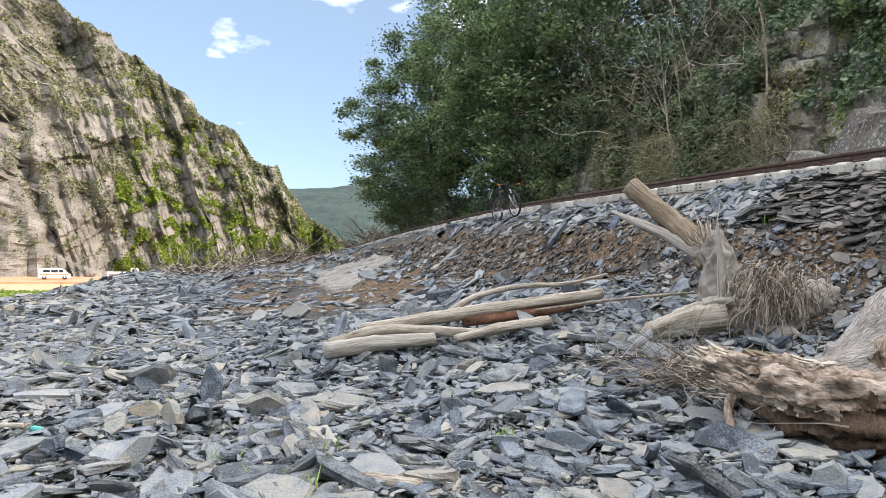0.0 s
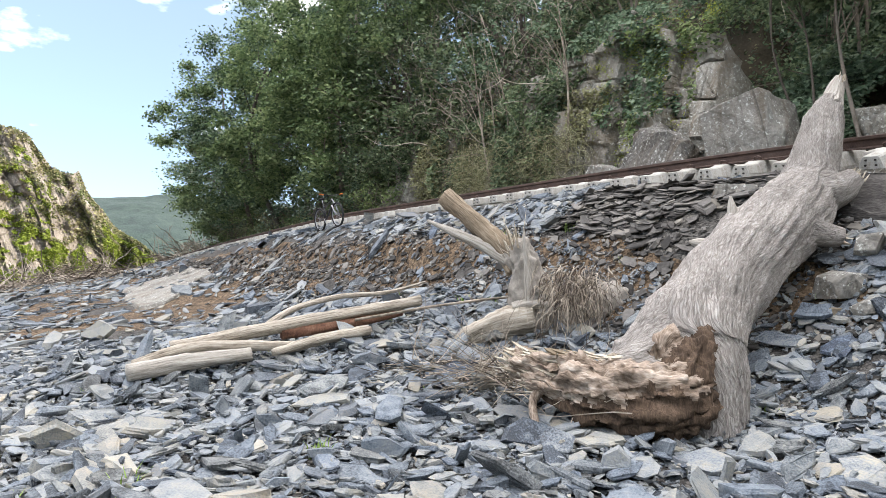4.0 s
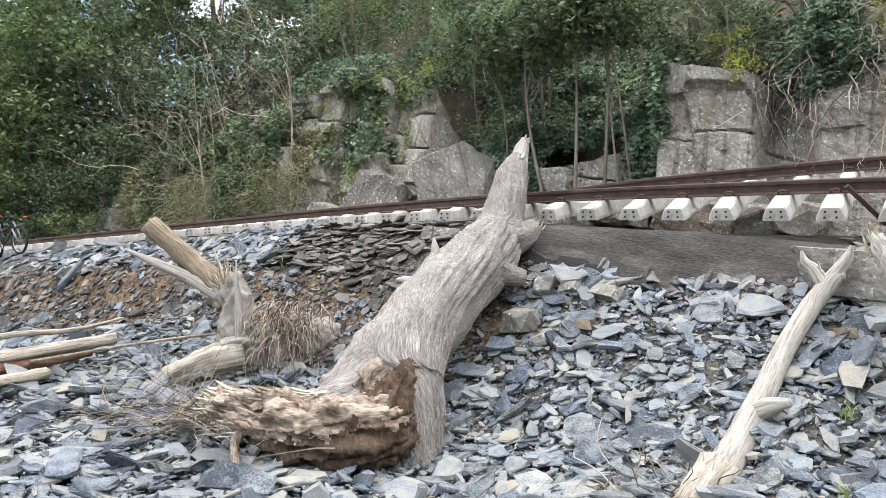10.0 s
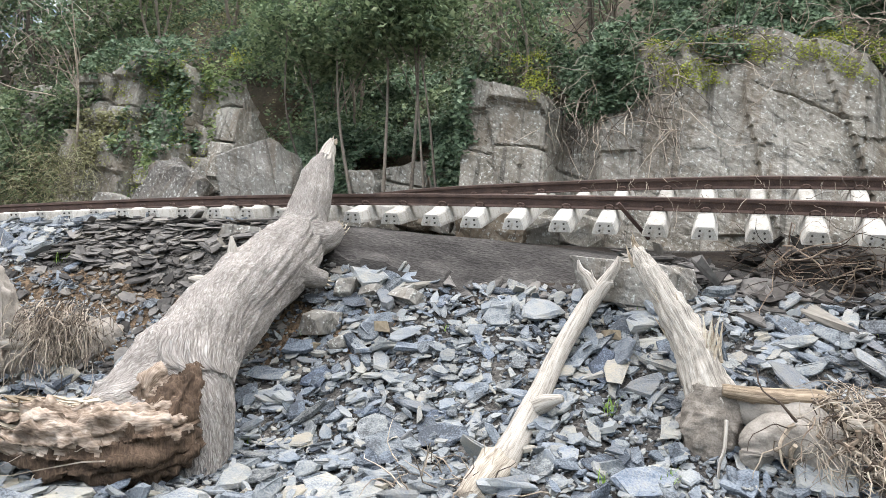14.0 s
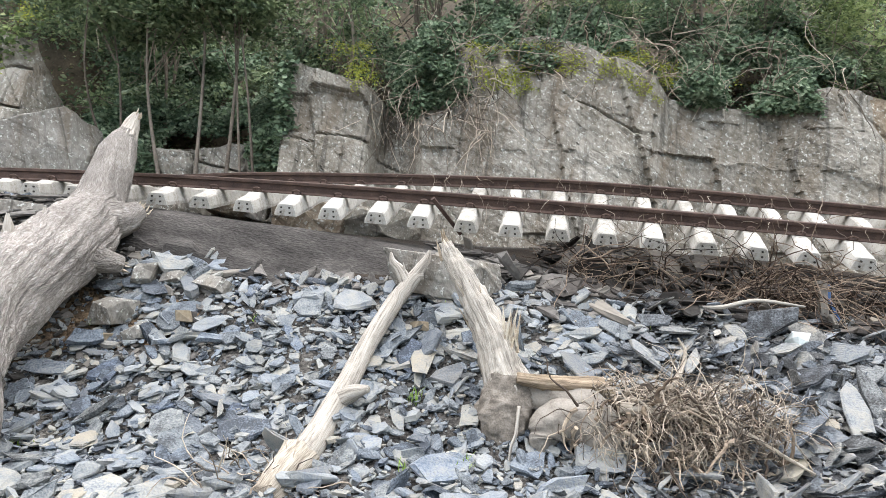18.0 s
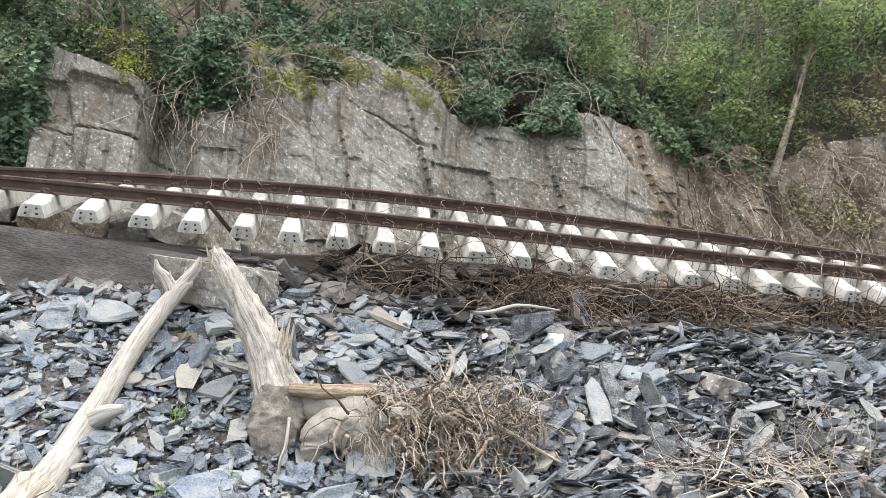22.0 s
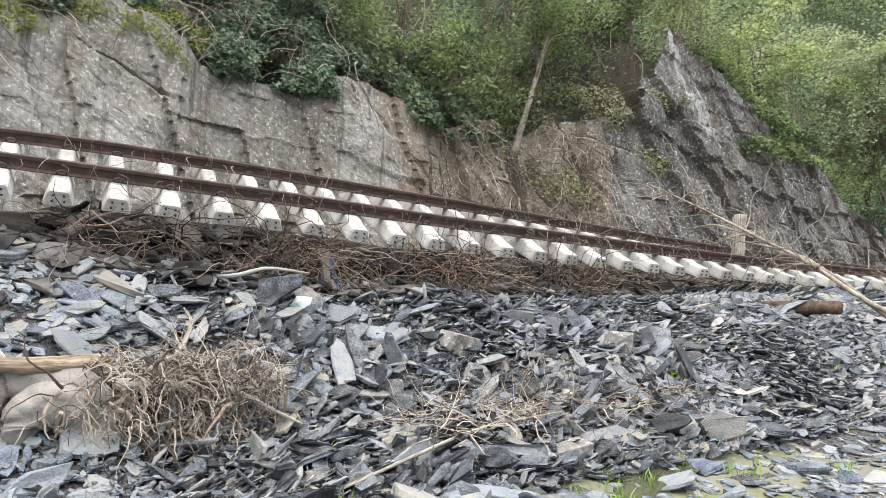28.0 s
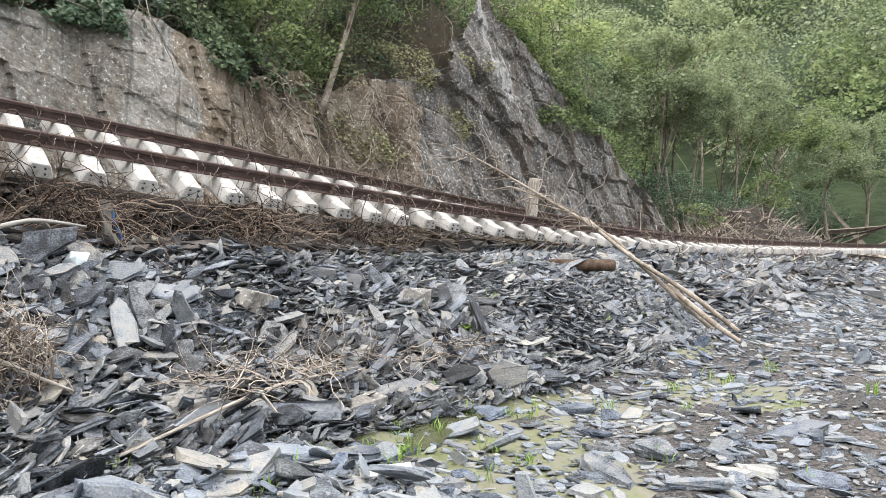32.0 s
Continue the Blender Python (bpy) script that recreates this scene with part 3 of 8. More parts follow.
# ---- the ground ----
# Profiles across the slope at stations along the track: height over y, eye level is 0.
STATIONS = {
    -400: "-400:-5.4 -14:-5.4 -4:-5.2 3:-3 7:-0.6 10:0 14:0 60:3",
    -60: "-400:-5.4 -16:-5.4 -10:-4.6 -6:-2.6 0:-1.2 4:-0.5 7.5:0.3 9:0.6 14:0.7 60:3",
    -46: "-400:-5.4 -20:-5.3 -12:-3.6 -8:-2.0 -4:-0.7 0:-0.7 4:-0.2 7.8:0.5 9:0.8 13:0.9 60:3",
    -33: "-400:-5.4 -24:-5.2 -12:-3.2 -8:-1.9 -4:-1.0 0:-1.0 4:-0.4 7:0.6 7.8:1.0 9:1.3 13:1.4 60:3",
    -22: "-400:-5.4 -30:-4.6 -9:-1.9 -4:-1.4 1:-1.15 4:-0.7 6:0.0 7.4:0.9 8:1.35 9:1.65 13:1.7 60:3",
    -12: "-400:-3.4 -30:-2.8 -8:-1.7 1:-1.5 3.5:-1.4 5:-1.1 6.6:-0.35 7.1:0.05 7.35:0.6 8.2:1.1 8.9:1.5 12:1.55 60:3",
    -10: "-400:-3.4 -30:-2.7 -8:-1.7 0:-1.3 1:-1.14 2:-1.04 4.3:-0.78 5.3:-0.55 6:-0.4 6.8:-0.15 7.2:0.08 7.45:0.5 8.2:1.0 8.9:1.45 12:1.5 60:3",
    -8: "-400:-3.4 -30:-2.6 -8:-1.7 1:-1.45 4:-1.2 5.5:-1.0 6.6:-0.6 7.2:-0.15 7.5:0.3 8.2:0.85 8.9:1.4 12:1.5 60:3",
    -5: "-400:-3.4 -30:-2.4 -8:-1.7 1:-1.6 5:-1.58 6:-1.3 7:-0.75 7.6:-0.3 7.9:0.1 8.3:0.55 8.9:1.2 9.2:1.3 12:1.35 60:3",
    -2.5: "-400:-3.4 -30:-2.4 -8:-1.7 1:-1.62 5.4:-1.6 6.4:-1.3 7.2:-0.8 7.9:-0.25 8.5:0.2 8.75:0.5 8.95:0.95 9.6:1.0 12:1.2 60:3",
    0: "-400:-3.4 -30:-2.4 -8:-1.7 1:-1.65 5.6:-1.62 6.3:-1.4 7.1:-0.95 8:-0.2 8.5:0.15 8.7:0.35 9:0.6 9.6:0.65 12:1.0 60:3",
    2: "-400:-3.4 -30:-2.4 -8:-1.7 1:-1.7 5.4:-1.75 6.3:-1.45 7.1:-0.95 7.9:-0.35 8.3:-0.08 9.4:-0.04 9.8:0.5 10.3:0.6 11:0.9 60:3",
    4: "-400:-3.4 -30:-2.4 -8:-1.75 1:-1.75 4.7:-1.85 6.1:-1.6 7.2:-0.85 7.9:-0.42 8.5:-0.3 9.9:-0.28 10.2:0.3 10.6:0.5 11.3:0.8 60:3",
    6.5: "-400:-3.4 -30:-2.4 -8:-1.8 1:-1.85 4.3:-1.95 5.2:-1.7 6.0:-1.1 7.4:-0.55 8.4:-0.38 9.8:-0.36 10.1:0.08 10.6:0.3 11.3:0.5 60:3",
    9.5: "-400:-3.4 -30:-2.4 -8:-1.8 1:-1.85 4.0:-1.95 4.8:-1.8 6:-1.05 7.2:-0.6 8.2:-0.48 9.5:-0.46 9.8:-0.12 10.5:0.1 11.5:0.3 60:3",
    14: "-400:-3.4 -30:-2.4 -8:-1.8 1:-1.85 3.6:-1.9 4.8:-1.7 6:-1.0 7:-0.62 8:-0.55 10.5:-0.4 11.5:0 60:2",
    20: "-400:-3.4 -30:-2.4 -8:-1.8 1:-1.8 3.2:-1.85 4.4:-1.5 5.6:-0.95 7:-0.78 10.5:-0.7 60:1",
    30: "-400:-3.4 -30:-2.4 -8:-1.7 1:-1.7 3.0:-1.6 4.2:-1.2 5.6:-0.95 8:-0.9 60:0",
    60: "-400:-3.4 -30:-2.4 -8:-1.6 3:-1.5 60:-1",
    400: "-400:-3.4 -30:-2.4 -8:-1.6 3:-1.5 60:-1",
}
_sx = np.array(sorted(STATIONS), float)
_yg = np.concatenate([np.linspace(-400, -30, 60), np.linspace(-29, -8, 43), np.linspace(-7.9, 14, 220), np.linspace(14.5, 400, 200)])
_tab = []
for _k in sorted(STATIONS):
    _p = [tuple(float(c) for c in w.split(":")) for w in STATIONS[_k].split()]
    _tab.append(np.interp(_yg, [a for a, _ in _p], [b for _, b in _p]))
_tab = np.array(_tab)


def gz(x, y, rough=1.0):
    """Height of the ground."""
    x, y = np.asarray(x, float), np.asarray(y, float)
    i = np.clip(np.searchsorted(_sx, x) - 1, 0, len(_sx) - 2)
    u = np.clip((x - _sx[i]) / (_sx[i + 1] - _sx[i]), 0, 1)
    # the bank's foot wanders a little
    yy = y + 0.18 * vnoise(x * 0.7, y * 0.1, 4.0, 2) * np.clip((y - 2) / 3, 0, 1) * np.clip((9 - y) / 1.0, 0, 1)
    j = np.clip(np.searchsorted(_yg, yy) - 1, 0, len(_yg) - 2)
    v = np.clip((yy - _yg[j]) / (_yg[j + 1] - _yg[j]), 0, 1)
    a = _tab[i, j] * (1 - v) + _tab[i, j + 1] * v
    b = _tab[i + 1, j] * (1 - v) + _tab[i + 1, j + 1] * v
    z = a * (1 - u) + b * u
    big = 0.11 * vnoise(x * 0.45, y * 0.45, 1.0, 3)
    fine = 0.05 * vnoise(x * 2.1, y * 2.1, 2.0, 3)
    calm = np.clip((8.9 - y) / 1.5, 0.25, 1) * np.clip((np.hypot(x, y) - 0.8) / 2, 0.2, 1)
    return z + rough * calm * (big + fine)


def gnormal(x, y, e=0.15):
    zx = (gz(x + e, y) - gz(x - e, y)) / (2 * e)
    zy = (gz(x, y + e) - gz(x, y - e)) / (2 * e)
    n = np.stack([-zx, -zy, np.ones_like(zx)], 1)
    return n / np.linalg.norm(n, axis=1)[:, None]


_far = np.array([40, 60, 90, 140, 220, 400, 900, 2500.0])
gx = np.concatenate([-_far[::-1], np.arange(-36, -16, 0.5), np.arange(-16, 24, 0.13), np.arange(24, 37, 0.6), _far])
gy = np.concatenate([-_far[::-1], np.arange(-36, -10, 1.5), np.arange(-10, 1, 0.4), np.arange(1, 12.6, 0.1), np.arange(13, 37, 1.2), _far])
_X, _Y = np.meshgrid(gx, gy, indexing="ij")
ground = solid("ground", np.stack([_X, _Y, gz(_X, _Y)], -1).reshape(-1, 3), grid_faces(len(gx), len(gy)), M_GROUND, smooth=True)
_cxy = [(0.25 * (A[:-1, :-1] + A[1:, :-1] + A[:-1, 1:] + A[1:, 1:])).ravel() for A in (_X, _Y)]
_w = vnoise(_cxy[0] * 0.8, _cxy[1] * 0.8, 6.0, 3)
_scarp = (_cxy[0] > -30) & (_cxy[0] < -3.2) & (np.abs(_cxy[1] - np.interp(_cxy[0], [-30, -12, -5, -3], [6.0, 6.9, 7.55, 7.9]) + 0.3 * _w) < np.interp(_cxy[0], [-30, -14, -6, -3], [1.5, 0.75, 0.5, 0.2]))
# the bank below the track takes the earth with shade in its colour
_bank = (_cxy[0] > -2.6) & (_cxy[0] < 12) & (_cxy[1] > 8.2) & (_cxy[1] < 11.5)
_scarp |= (_cxy[0] > -60) & (_cxy[0] < -17) & (_cxy[1] > 0.5) & (_cxy[1] < 7.5) & (_w > -0.2)
_alga = (_cxy[0] + 2.5 * _w > 2.6) & (_cxy[0] + 3 * _w < 13) & (_cxy[1] + 1.5 * _w > 2.2) & (_cxy[1] < 5.0) & (_w > -0.12)
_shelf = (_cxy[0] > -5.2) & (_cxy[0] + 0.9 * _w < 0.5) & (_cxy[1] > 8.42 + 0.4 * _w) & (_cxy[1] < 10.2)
for _m in (M_SCARP, M_DARK_EARTH, M_ALGAE, M_LEDGE):
    ground.data.materials.append(_m)
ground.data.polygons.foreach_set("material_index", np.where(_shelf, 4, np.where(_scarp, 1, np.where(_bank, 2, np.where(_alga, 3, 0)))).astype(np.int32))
tagged(ground, "muddy gravel slope strewn with broken slate", "ground", kind="structure")

# ---- the track: near ends of the sleepers, with tilt across ----
TX = np.array([-60, -46, -40, -33, -22, -12.3, -8.7, -6.3, -3.9, -1.4, 1.0, 3.4, 5.8, 8.2, 10.6, 13.0, 15.4, 17.8, 20.2, 24, 30, 40, 60])
TY = np.array([9.5, 9.35, 9.3, 9.28, 9.22, 9.19, 9.15, 9.13, 9.12, 9.07, 8.91, 8.67, 8.44, 8.22, 8.01, 7.79, 7.52, 7.22, 6.91, 6.40, 5.45, 3.5, -2.5])
TZ = np.array([0.6, 0.95, 1.25, 1.5, 1.78, 1.69, 1.62, 1.52, 1.34, 1.13, 0.90, 0.67, 0.43, 0.22, 0.03, -0.14, -0.28, -0.40, -0.47, -0.55, -0.66, -0.8, -1.0])
TK = np.array([0, 0, 0, 0, 0, 0, 0.03, 0.1, 0.24, 0.33, 0.4, 0.4, 0.38, 0.35, 0.3, 0.25, 0.2, 0.15, 0.1, 0.05, 0, 0, 0])
_fine = np.linspace(-60, 60, 2401)


def _smooth(v):
    w = np.interp(_fine, TX, v)
    k = np.ones(31) / 31
    return np.convolve(np.pad(w, 15, mode="edge"), k, "valid")


_ty, _tz, _tk = _smooth(TY), _smooth(TZ), _smooth(TK)
_ts = np.r_[0, np.cumsum(np.hypot(np.diff(_fine), np.diff(_ty)))]
_s0 = np.interp(-4.47, _fine, _ts)


def track_at(s):
    """Frame of the track s metres along: place of the near sleeper end, along, across, up."""
    s = s + _s0
    p = np.array([np.interp(s, _ts, _fine), np.interp(s, _ts, _ty), np.interp(s, _ts, _tz)])
    q = np.array([np.interp(s + 0.2, _ts, _fine), np.interp(s + 0.2, _ts, _ty), np.interp(s + 0.2, _ts, _tz)])
    al = q - p
    al /= np.linalg.norm(al)
    k = np.interp(s, _ts, _tk)
    ac = np.array([-al[1], al[0], 0])
    ac /= np.linalg.norm(ac)
    ac = ac + np.array([0, 0, k])
    ac /= np.linalg.norm(ac)
    up = np.cross(al, ac)
    up /= np.linalg.norm(up)
    return p, al, ac, up


track = empty("railway_track", pose(0, 0, 0), "rusty single railway track undermined and hanging over the washed-out bank", "railway track")
RAIL = [(-0.07, 0), (0.07, 0), (0.07, 0.012), (0.012, 0.03), (0.010, 0.115), (0.036, 0.128), (0.036, 0.165), (0.03, 0.172),
        (-0.03, 0.172), (-0.036, 0.165), (-0.036, 0.128), (-0.010, 0.115), (-0.012, 0.03), (-0.07, 0.012)]
for off in (0.56, 2.06):
    st = np.concatenate([np.arange(-52, -14, 0.9), np.arange(-14, 26, 0.3), np.arange(26, 50, 0.9)])
    vv = []
    for s in st:
        p, al, ac, up = track_at(s)
        o = p + ac * off + up * 0.125
        vv += [o + ac * a + up * b for a, b in RAIL]
    n = len(RAIL)
    i = np.arange(len(st) - 1)[:, None] * n + np.arange(n)[None]
    j = np.arange(len(st) - 1)[:, None] * n + (np.arange(n)[None] + 1) % n
    solid("rail", vv, np.stack([i, i + n, j + n, j], -1).reshape(-1, 4), M_RUST, track, "brown rusted steel rail")


def sleeper_mesh():
    """Concrete sleeper: tapered sides, thick rail seats, thin waist."""
    ys = [0, 0.02, 0.28, 0.36, 0.80, 1.02, 1.3, 1.58, 1.80, 2.24, 2.32, 2.58, 2.6]
    top = [0.055, 0.065, 0.09, 0.125, 0.125, 0.085, 0.07, 0.085, 0.125, 0.125, 0.09, 0.065, 0.055]
    wt = [0.092, 0.102, 0.102, 0.085, 0.085, 0.08, 0.08, 0.08, 0.085, 0.085, 0.095, 0.095, 0.088]
    wb = [0.142, 0.155, 0.155, 0.15, 0.15, 0.125, 0.115, 0.125, 0.15, 0.15, 0.148, 0.145, 0.135]
    v = []
    for y, t, a, b in zip(ys, top, wt, wb):
        v += [(-b, y, -0.1), (-b * 0.99, y, -0.06), (-a - 0.012, y, t - 0.02), (-a + 0.012, y, t), (a - 0.012, y, t), (a + 0.012, y, t - 0.02), (b * 0.99, y, -0.06), (b, y, -0.1)]
    f = []
    for k in range(len(ys) - 1):
        for i in range(8):
            j = (i + 1) % 8
            f.append((k * 8 + i, k * 8 + j, k * 8 + 8 + j, k * 8 + 8 + i))
    for o, rev in ((0, False), ((len(ys) - 1) * 8, True)):
        for q in ((0, 1, 6, 7), (1, 2, 5, 6), (2, 3, 4, 5)):
            q = [o + c for c in q]
            f.append(q[::-1] if not rev else q)
    me = fast_mesh("sleeper", v, f)
    bm = bmesh.new()
    bm.from_mesh(me)
    bmesh.ops.recalc_face_normals(bm, faces=bm.faces)
    bm.to_mesh(me)
    bm.free()
    me.materials.append(M_CONCRETE)
    return me


M_HOLE = material("dark_steel_socket", [(0.02, 0.018, 0.016), (0.05, 0.04, 0.035)], 30, 90, (0.6, 0.9), 0.1, 0.002)
SLEEPER = sleeper_mesh()
_bm = bmesh.new()
bmesh.ops.create_cone(_bm, cap_ends=True, segments=10, radius1=0.013, radius2=0.013, depth=0.02, matrix=pose(0, 0, 0, 90, 0, 0))
SOCKET = bpy.data.meshes.new("tendon_socket")
_bm.to_mesh(SOCKET)
_bm.free()
SOCKET.materials.append(M_HOLE)
_h = Heap()
_h.add(*tube_arrays(spline([(-0.055, 0.05, 0.01), (-0.05, 0.10, 0.05), (0.0, 0.085, 0.066), (0.05, 0.10, 0.05), (0.055, 0.05, 0.01)], 5), np.full(21, 0.011), 6))
CLIP = fast_mesh("rail_clip", np.vstack(_h.v), np.vstack(_h.f))
CLIP.materials.append(M_RUST)
for k in range(-70, 66):
    p, al, ac, up = track_at(0.6 * k + rng.normal(0, 0.008))
    sl = new("sleeper", SLEEPER)
    sl.parent = track
    m = Matrix((al, ac, up)).transposed().to_4x4()
    m.translation = Vector(p)
    sl.matrix_world = m @ pose(rng.normal(0, 0.004), rng.normal(0, 0.006), 0, 0, rng.normal(0, 0.8), rng.normal(0, 0.7))
    if -14 <= k <= 30:
        for a, b in ((-0.055, 0.012), (0.055, 0.012), (-0.062, -0.055), (0.062, -0.055)):
            so = new("tendon_socket", SOCKET)
            so.parent = sl
            so.matrix_basis = pose(a, -0.0085, b)
    if -20 <= k <= 34:
        for off in (0.56, 2.06):
            for turn in (0, 180):
                c = new("rail_clip", CLIP)
                c.parent = sl
                c.matrix_basis = pose(0, off, 0.125, 0, 0, turn)

# ---- the cliff behind the track ----
CX = [-25, -20, -16, -12, -9.2, -8.7, -7, -5, -4.0, -3.75, -2.2, -2.0, -1.5, -1.2, 1, 3.1, 3.4, 5.3, 5.8, 6.6, 7.8, 8.1, 10, 10.5, 11.2, 11.7, 14, 16, 17.5, 19, 21, 23, 25, 26]
CY = [13.6, 13.7, 13.5, 13.3, 12.9, 13.5, 13.7, 13.6, 13.2, 12.15, 12.35, 13.2, 13.1, 12.55, 12.5, 12.45, 12.75, 12.6, 12.35, 12.1, 12.1, 12.6, 12.5, 12.9, 12.9, 12.2, 12.0, 11.7, 11.5, 11.4, 11.3, 11.2, 11.2, 12.5]
CH = [3.6, 3.2, 4.6, 5.2, 4.0, 2.2, 1.9, 1.9, 2.2, 3.6, 3.2, 3.0, 3.4, 3.9, 4.2, 3.6, 3.4, 3.3, 3.5, 3.6, 2.9, 3.3, 3.3, 2.9, 3.2, 3.8, 4.3, 7.2, 6.6, 5.5, 4.4, 3.0, 1.4, 0.3]
_joint = np.random.default_rng(411).random(4096) - 0.5


def joint(u, seed):
    """One set of joints across the rock: a step for each slice, and how near a crack lies."""
    i = np.floor(u).astype(int)
    f = u - i
    lo, hi = _joint[(i * 7 + seed * 131) % 4096], _joint[((i + 1) * 7 + seed * 131) % 4096]
    near = np.where(f < 0.5, f, 1 - f)
    open_ = np.where(f < 0.5, lo, hi) > -0.1
    ease = np.clip((f - 0.88) / 0.12, 0, 1)
    return lo + (hi - lo) * ease * ease * (3 - 2 * ease), np.where(open_, near, 1.0), i


def groove(x, h, a, b, width, deep):
    """A crack along the line from a to b."""
    dx, dh = b[0] - a[0], b[1] - a[1]
    t = np.clip(((x - a[0]) * dx + (h - a[1]) * dh) / (dx * dx + dh * dh), 0, 1)
    d = np.hypot(x - a[0] - t * dx, h - a[1] - t * dh)
    return deep * np.exp(-(d / width) ** 2)


def cliff_point(x, h):
    """A point of the rock face at height h over its foot: slices and blocks between joints."""
    x, h = np.asarray(x, float), np.asarray(h, float)
    y0 = np.interp(x, CX, CY)
    y = y0 - 0.15 + 0.16 * h
    wx = x + 0.22 * vnoise(x * 0.7, h * 0.7, 1.0, 4)
    wh = h + 0.22 * vnoise(x * 0.7, h * 0.7, 2.0, 4)
    # how strongly each set of joints breaks the face along the walk
    steep = np.interp(x, [-16, -9, -8.5, -3.8, -3.6, -2, -1.2, 3, 3.4, 5.2, 5.8, 7.7, 8.0, 10.4, 13, 26], [0.7, 0.6, 0.3, 0.3, 0.4, 0.4, 0.09, 0.07, 0.12, 0.2, 0.14, 0.14, 0.42, 0.5, 0.30, 0.30])
    flat = np.interp(x, [-16, -9, -3.8, -2, -1.2, 3, 5, 8, 13, 26], [0.5, 0.5, 0.35, 0.35, 0.05, 0.05, 0.1, 0.16, 0.2, 0.2])
    slant = np.interp(x, [-16, -1.2, 3, 5.8, 7.8, 11, 13, 26], [0.15, 0.06, 0.06, 0.12, 0.12, 0.2, 0.42, 0.42])
    a1, n1, i1 = joint((wx + 0.1 * wh) / np.where(x > 7.9, 0.62, 0.95), 1)
    a2, n2, i2 = joint((wh + 0.18 * wx) / 0.85 + 0.6 * a1, 2)
    a3, n3, i3 = joint((0.82 * wx + 0.57 * wh) / np.where(x > 12.5, 0.75, 1.5), 3)
    a4, n4, _ = joint((0.62 * wx - 0.78 * wh) / 0.9 + a3, 4)
    block = _joint[(i1 * 31 + i2 * 17 + i3 * 7) % 4096]
    y = y + steep * a1 + flat * a2 + slant * a3 + 0.2 * slant * a4 + 0.08 * (flat + steep) * block
    # each slice is tilted a little
    y = y + 0.35 * steep * _joint[(i1 * 53 + 9) % 4096] * np.sin(wh * 1.3 + i1)
    w = 0.02
    tight = np.interp(x, [-2, -1.2, 5, 8], [1.0, 0.0, 0.1, 1.0])
    y = y + tight * steep * 0.35 * np.exp(-(n1 * 0.9 / w) ** 2) + tight * flat * 0.3 * np.exp(-(n2 * 0.85 / w) ** 2) + tight * slant * 0.4 * np.exp(-(n3 / w) ** 2)
    # the great slab: a proud lower facet under a slanting crack
    under_crack = (h < 3.42 - 0.53 * (wx - 1.5)) & (wx > 1.25 + 0.12 * (3.4 - h)) & (wx < 3.05)
    y = y - 0.16 * under_crack * np.clip((3.05 - wx) / 0.3, 0, 1)
    y = y + groove(wx, wh, (1.45, 3.44), (2.85, 2.7), 0.03, 0.14)
    y = y + 0.07 * vnoise(x * 1.4, h * 1.4, 4.0, 3) + 0.05 * vnoise(x * 5 + h, h * 4, 7.0, 4, 0.7) + 0.15 * blocks(x * 1.5 + 0.35 * h + 30, h * 0.42 + 30, 3, 0.35, 2.4) + 0.06 * blocks(x * 3.8 - 0.5 * h + 30, h * 1.3 + 30, 8, 0.3, 2.4)
    z = gz(x, y0 - 0.4, 0) - 0.5 + h
    return np.stack([x, y, z], -1)


_cx = np.arange(-25, 26.01, 0.045)
_ch = np.linspace(0, 1, 130)
_U, _V = np.meshgrid(_cx, _ch, indexing="ij")
cliff = solid("cliff", cliff_point(_U, _V * (np.interp(_U, CX, CH) + 0.45 * vnoise(_U * 0.8, _U * 0, 3.3, 3) + 0.3)).reshape(-1, 3),
              grid_faces(len(_cx), len(_ch))[:, ::-1], M_ROCK)
M_QUARTZ = rock_material("pale_quartz_vein", [(0.1, 0.094, 0.084), (0.24, 0.232, 0.215), (0.38, 0.37, 0.35), (0.48, 0.47, 0.45)])
for _m in (M_ROCK_BROWN, M_ROCK_DARK, M_QUARTZ):
    cliff.data.materials.append(_m)
_cu = 0.5 * (_U[:-1, :-1] + _U[1:, 1:]) + 1.2 * vnoise(_U[:-1, :-1] * 0.7, _V[:-1, :-1] * 3, 5.0, 3)
cliff.data.polygons.foreach_set("material_index", np.where((np.abs(_cu - 16.9 + 1.2 * (_V[:-1, :-1] - 0.5)) < 0.13) & (_V[:-1, :-1] > 0.6), 3, np.where(_cu > 12.6, 2, np.where(_cu > 7.2, 1, 0))).ravel().astype(np.int32))
tagged(cliff, "grey-brown fractured slate cliff behind the railway", "cliff", kind="structure")


def hill(x, y):
    """Height of the wooded hillside above and behind the cliff."""
    foot = np.interp(x, [-75, -60, -45, -26] + CX + [27, 32, 45, 70, 120], [19, 16, 14.2, 13.4] + [b + 0.16 * h + 1.35 for b, h in zip(CY, CH)] + [20, 26, 31, 34, 40])
    base = np.interp(x, [-75, -45, -26] + CX + [27, 60], [-2, 0.6, 1.3] + [float(gz(a, b - 0.4, 0)) - 0.1 + h for a, b, h in zip(CX, CY, CH)] + [-1.2, -1.5])
    steep = np.interp(x, [-80, -60, -45, -10, 20, 60, 200], [0.2, 0.5, 0.85, 0.95, 0.95, 0.8, 0.8])
    top = np.interp(x, [-90, -70, -45, 0, 60, 200], [0, 12, 60, 70, 70, 70])
    d = y - foot
    z = base + steep * np.clip(d, 0, None) - 9.0 * np.clip(-d, 0, None)
    z = z + np.clip(d * 0.4, 0, 1.2) * vnoise(x * 0.12, y * 0.12, 5.0, 4)
    return np.where(z > top, top + (z - top) * 0.05, z)


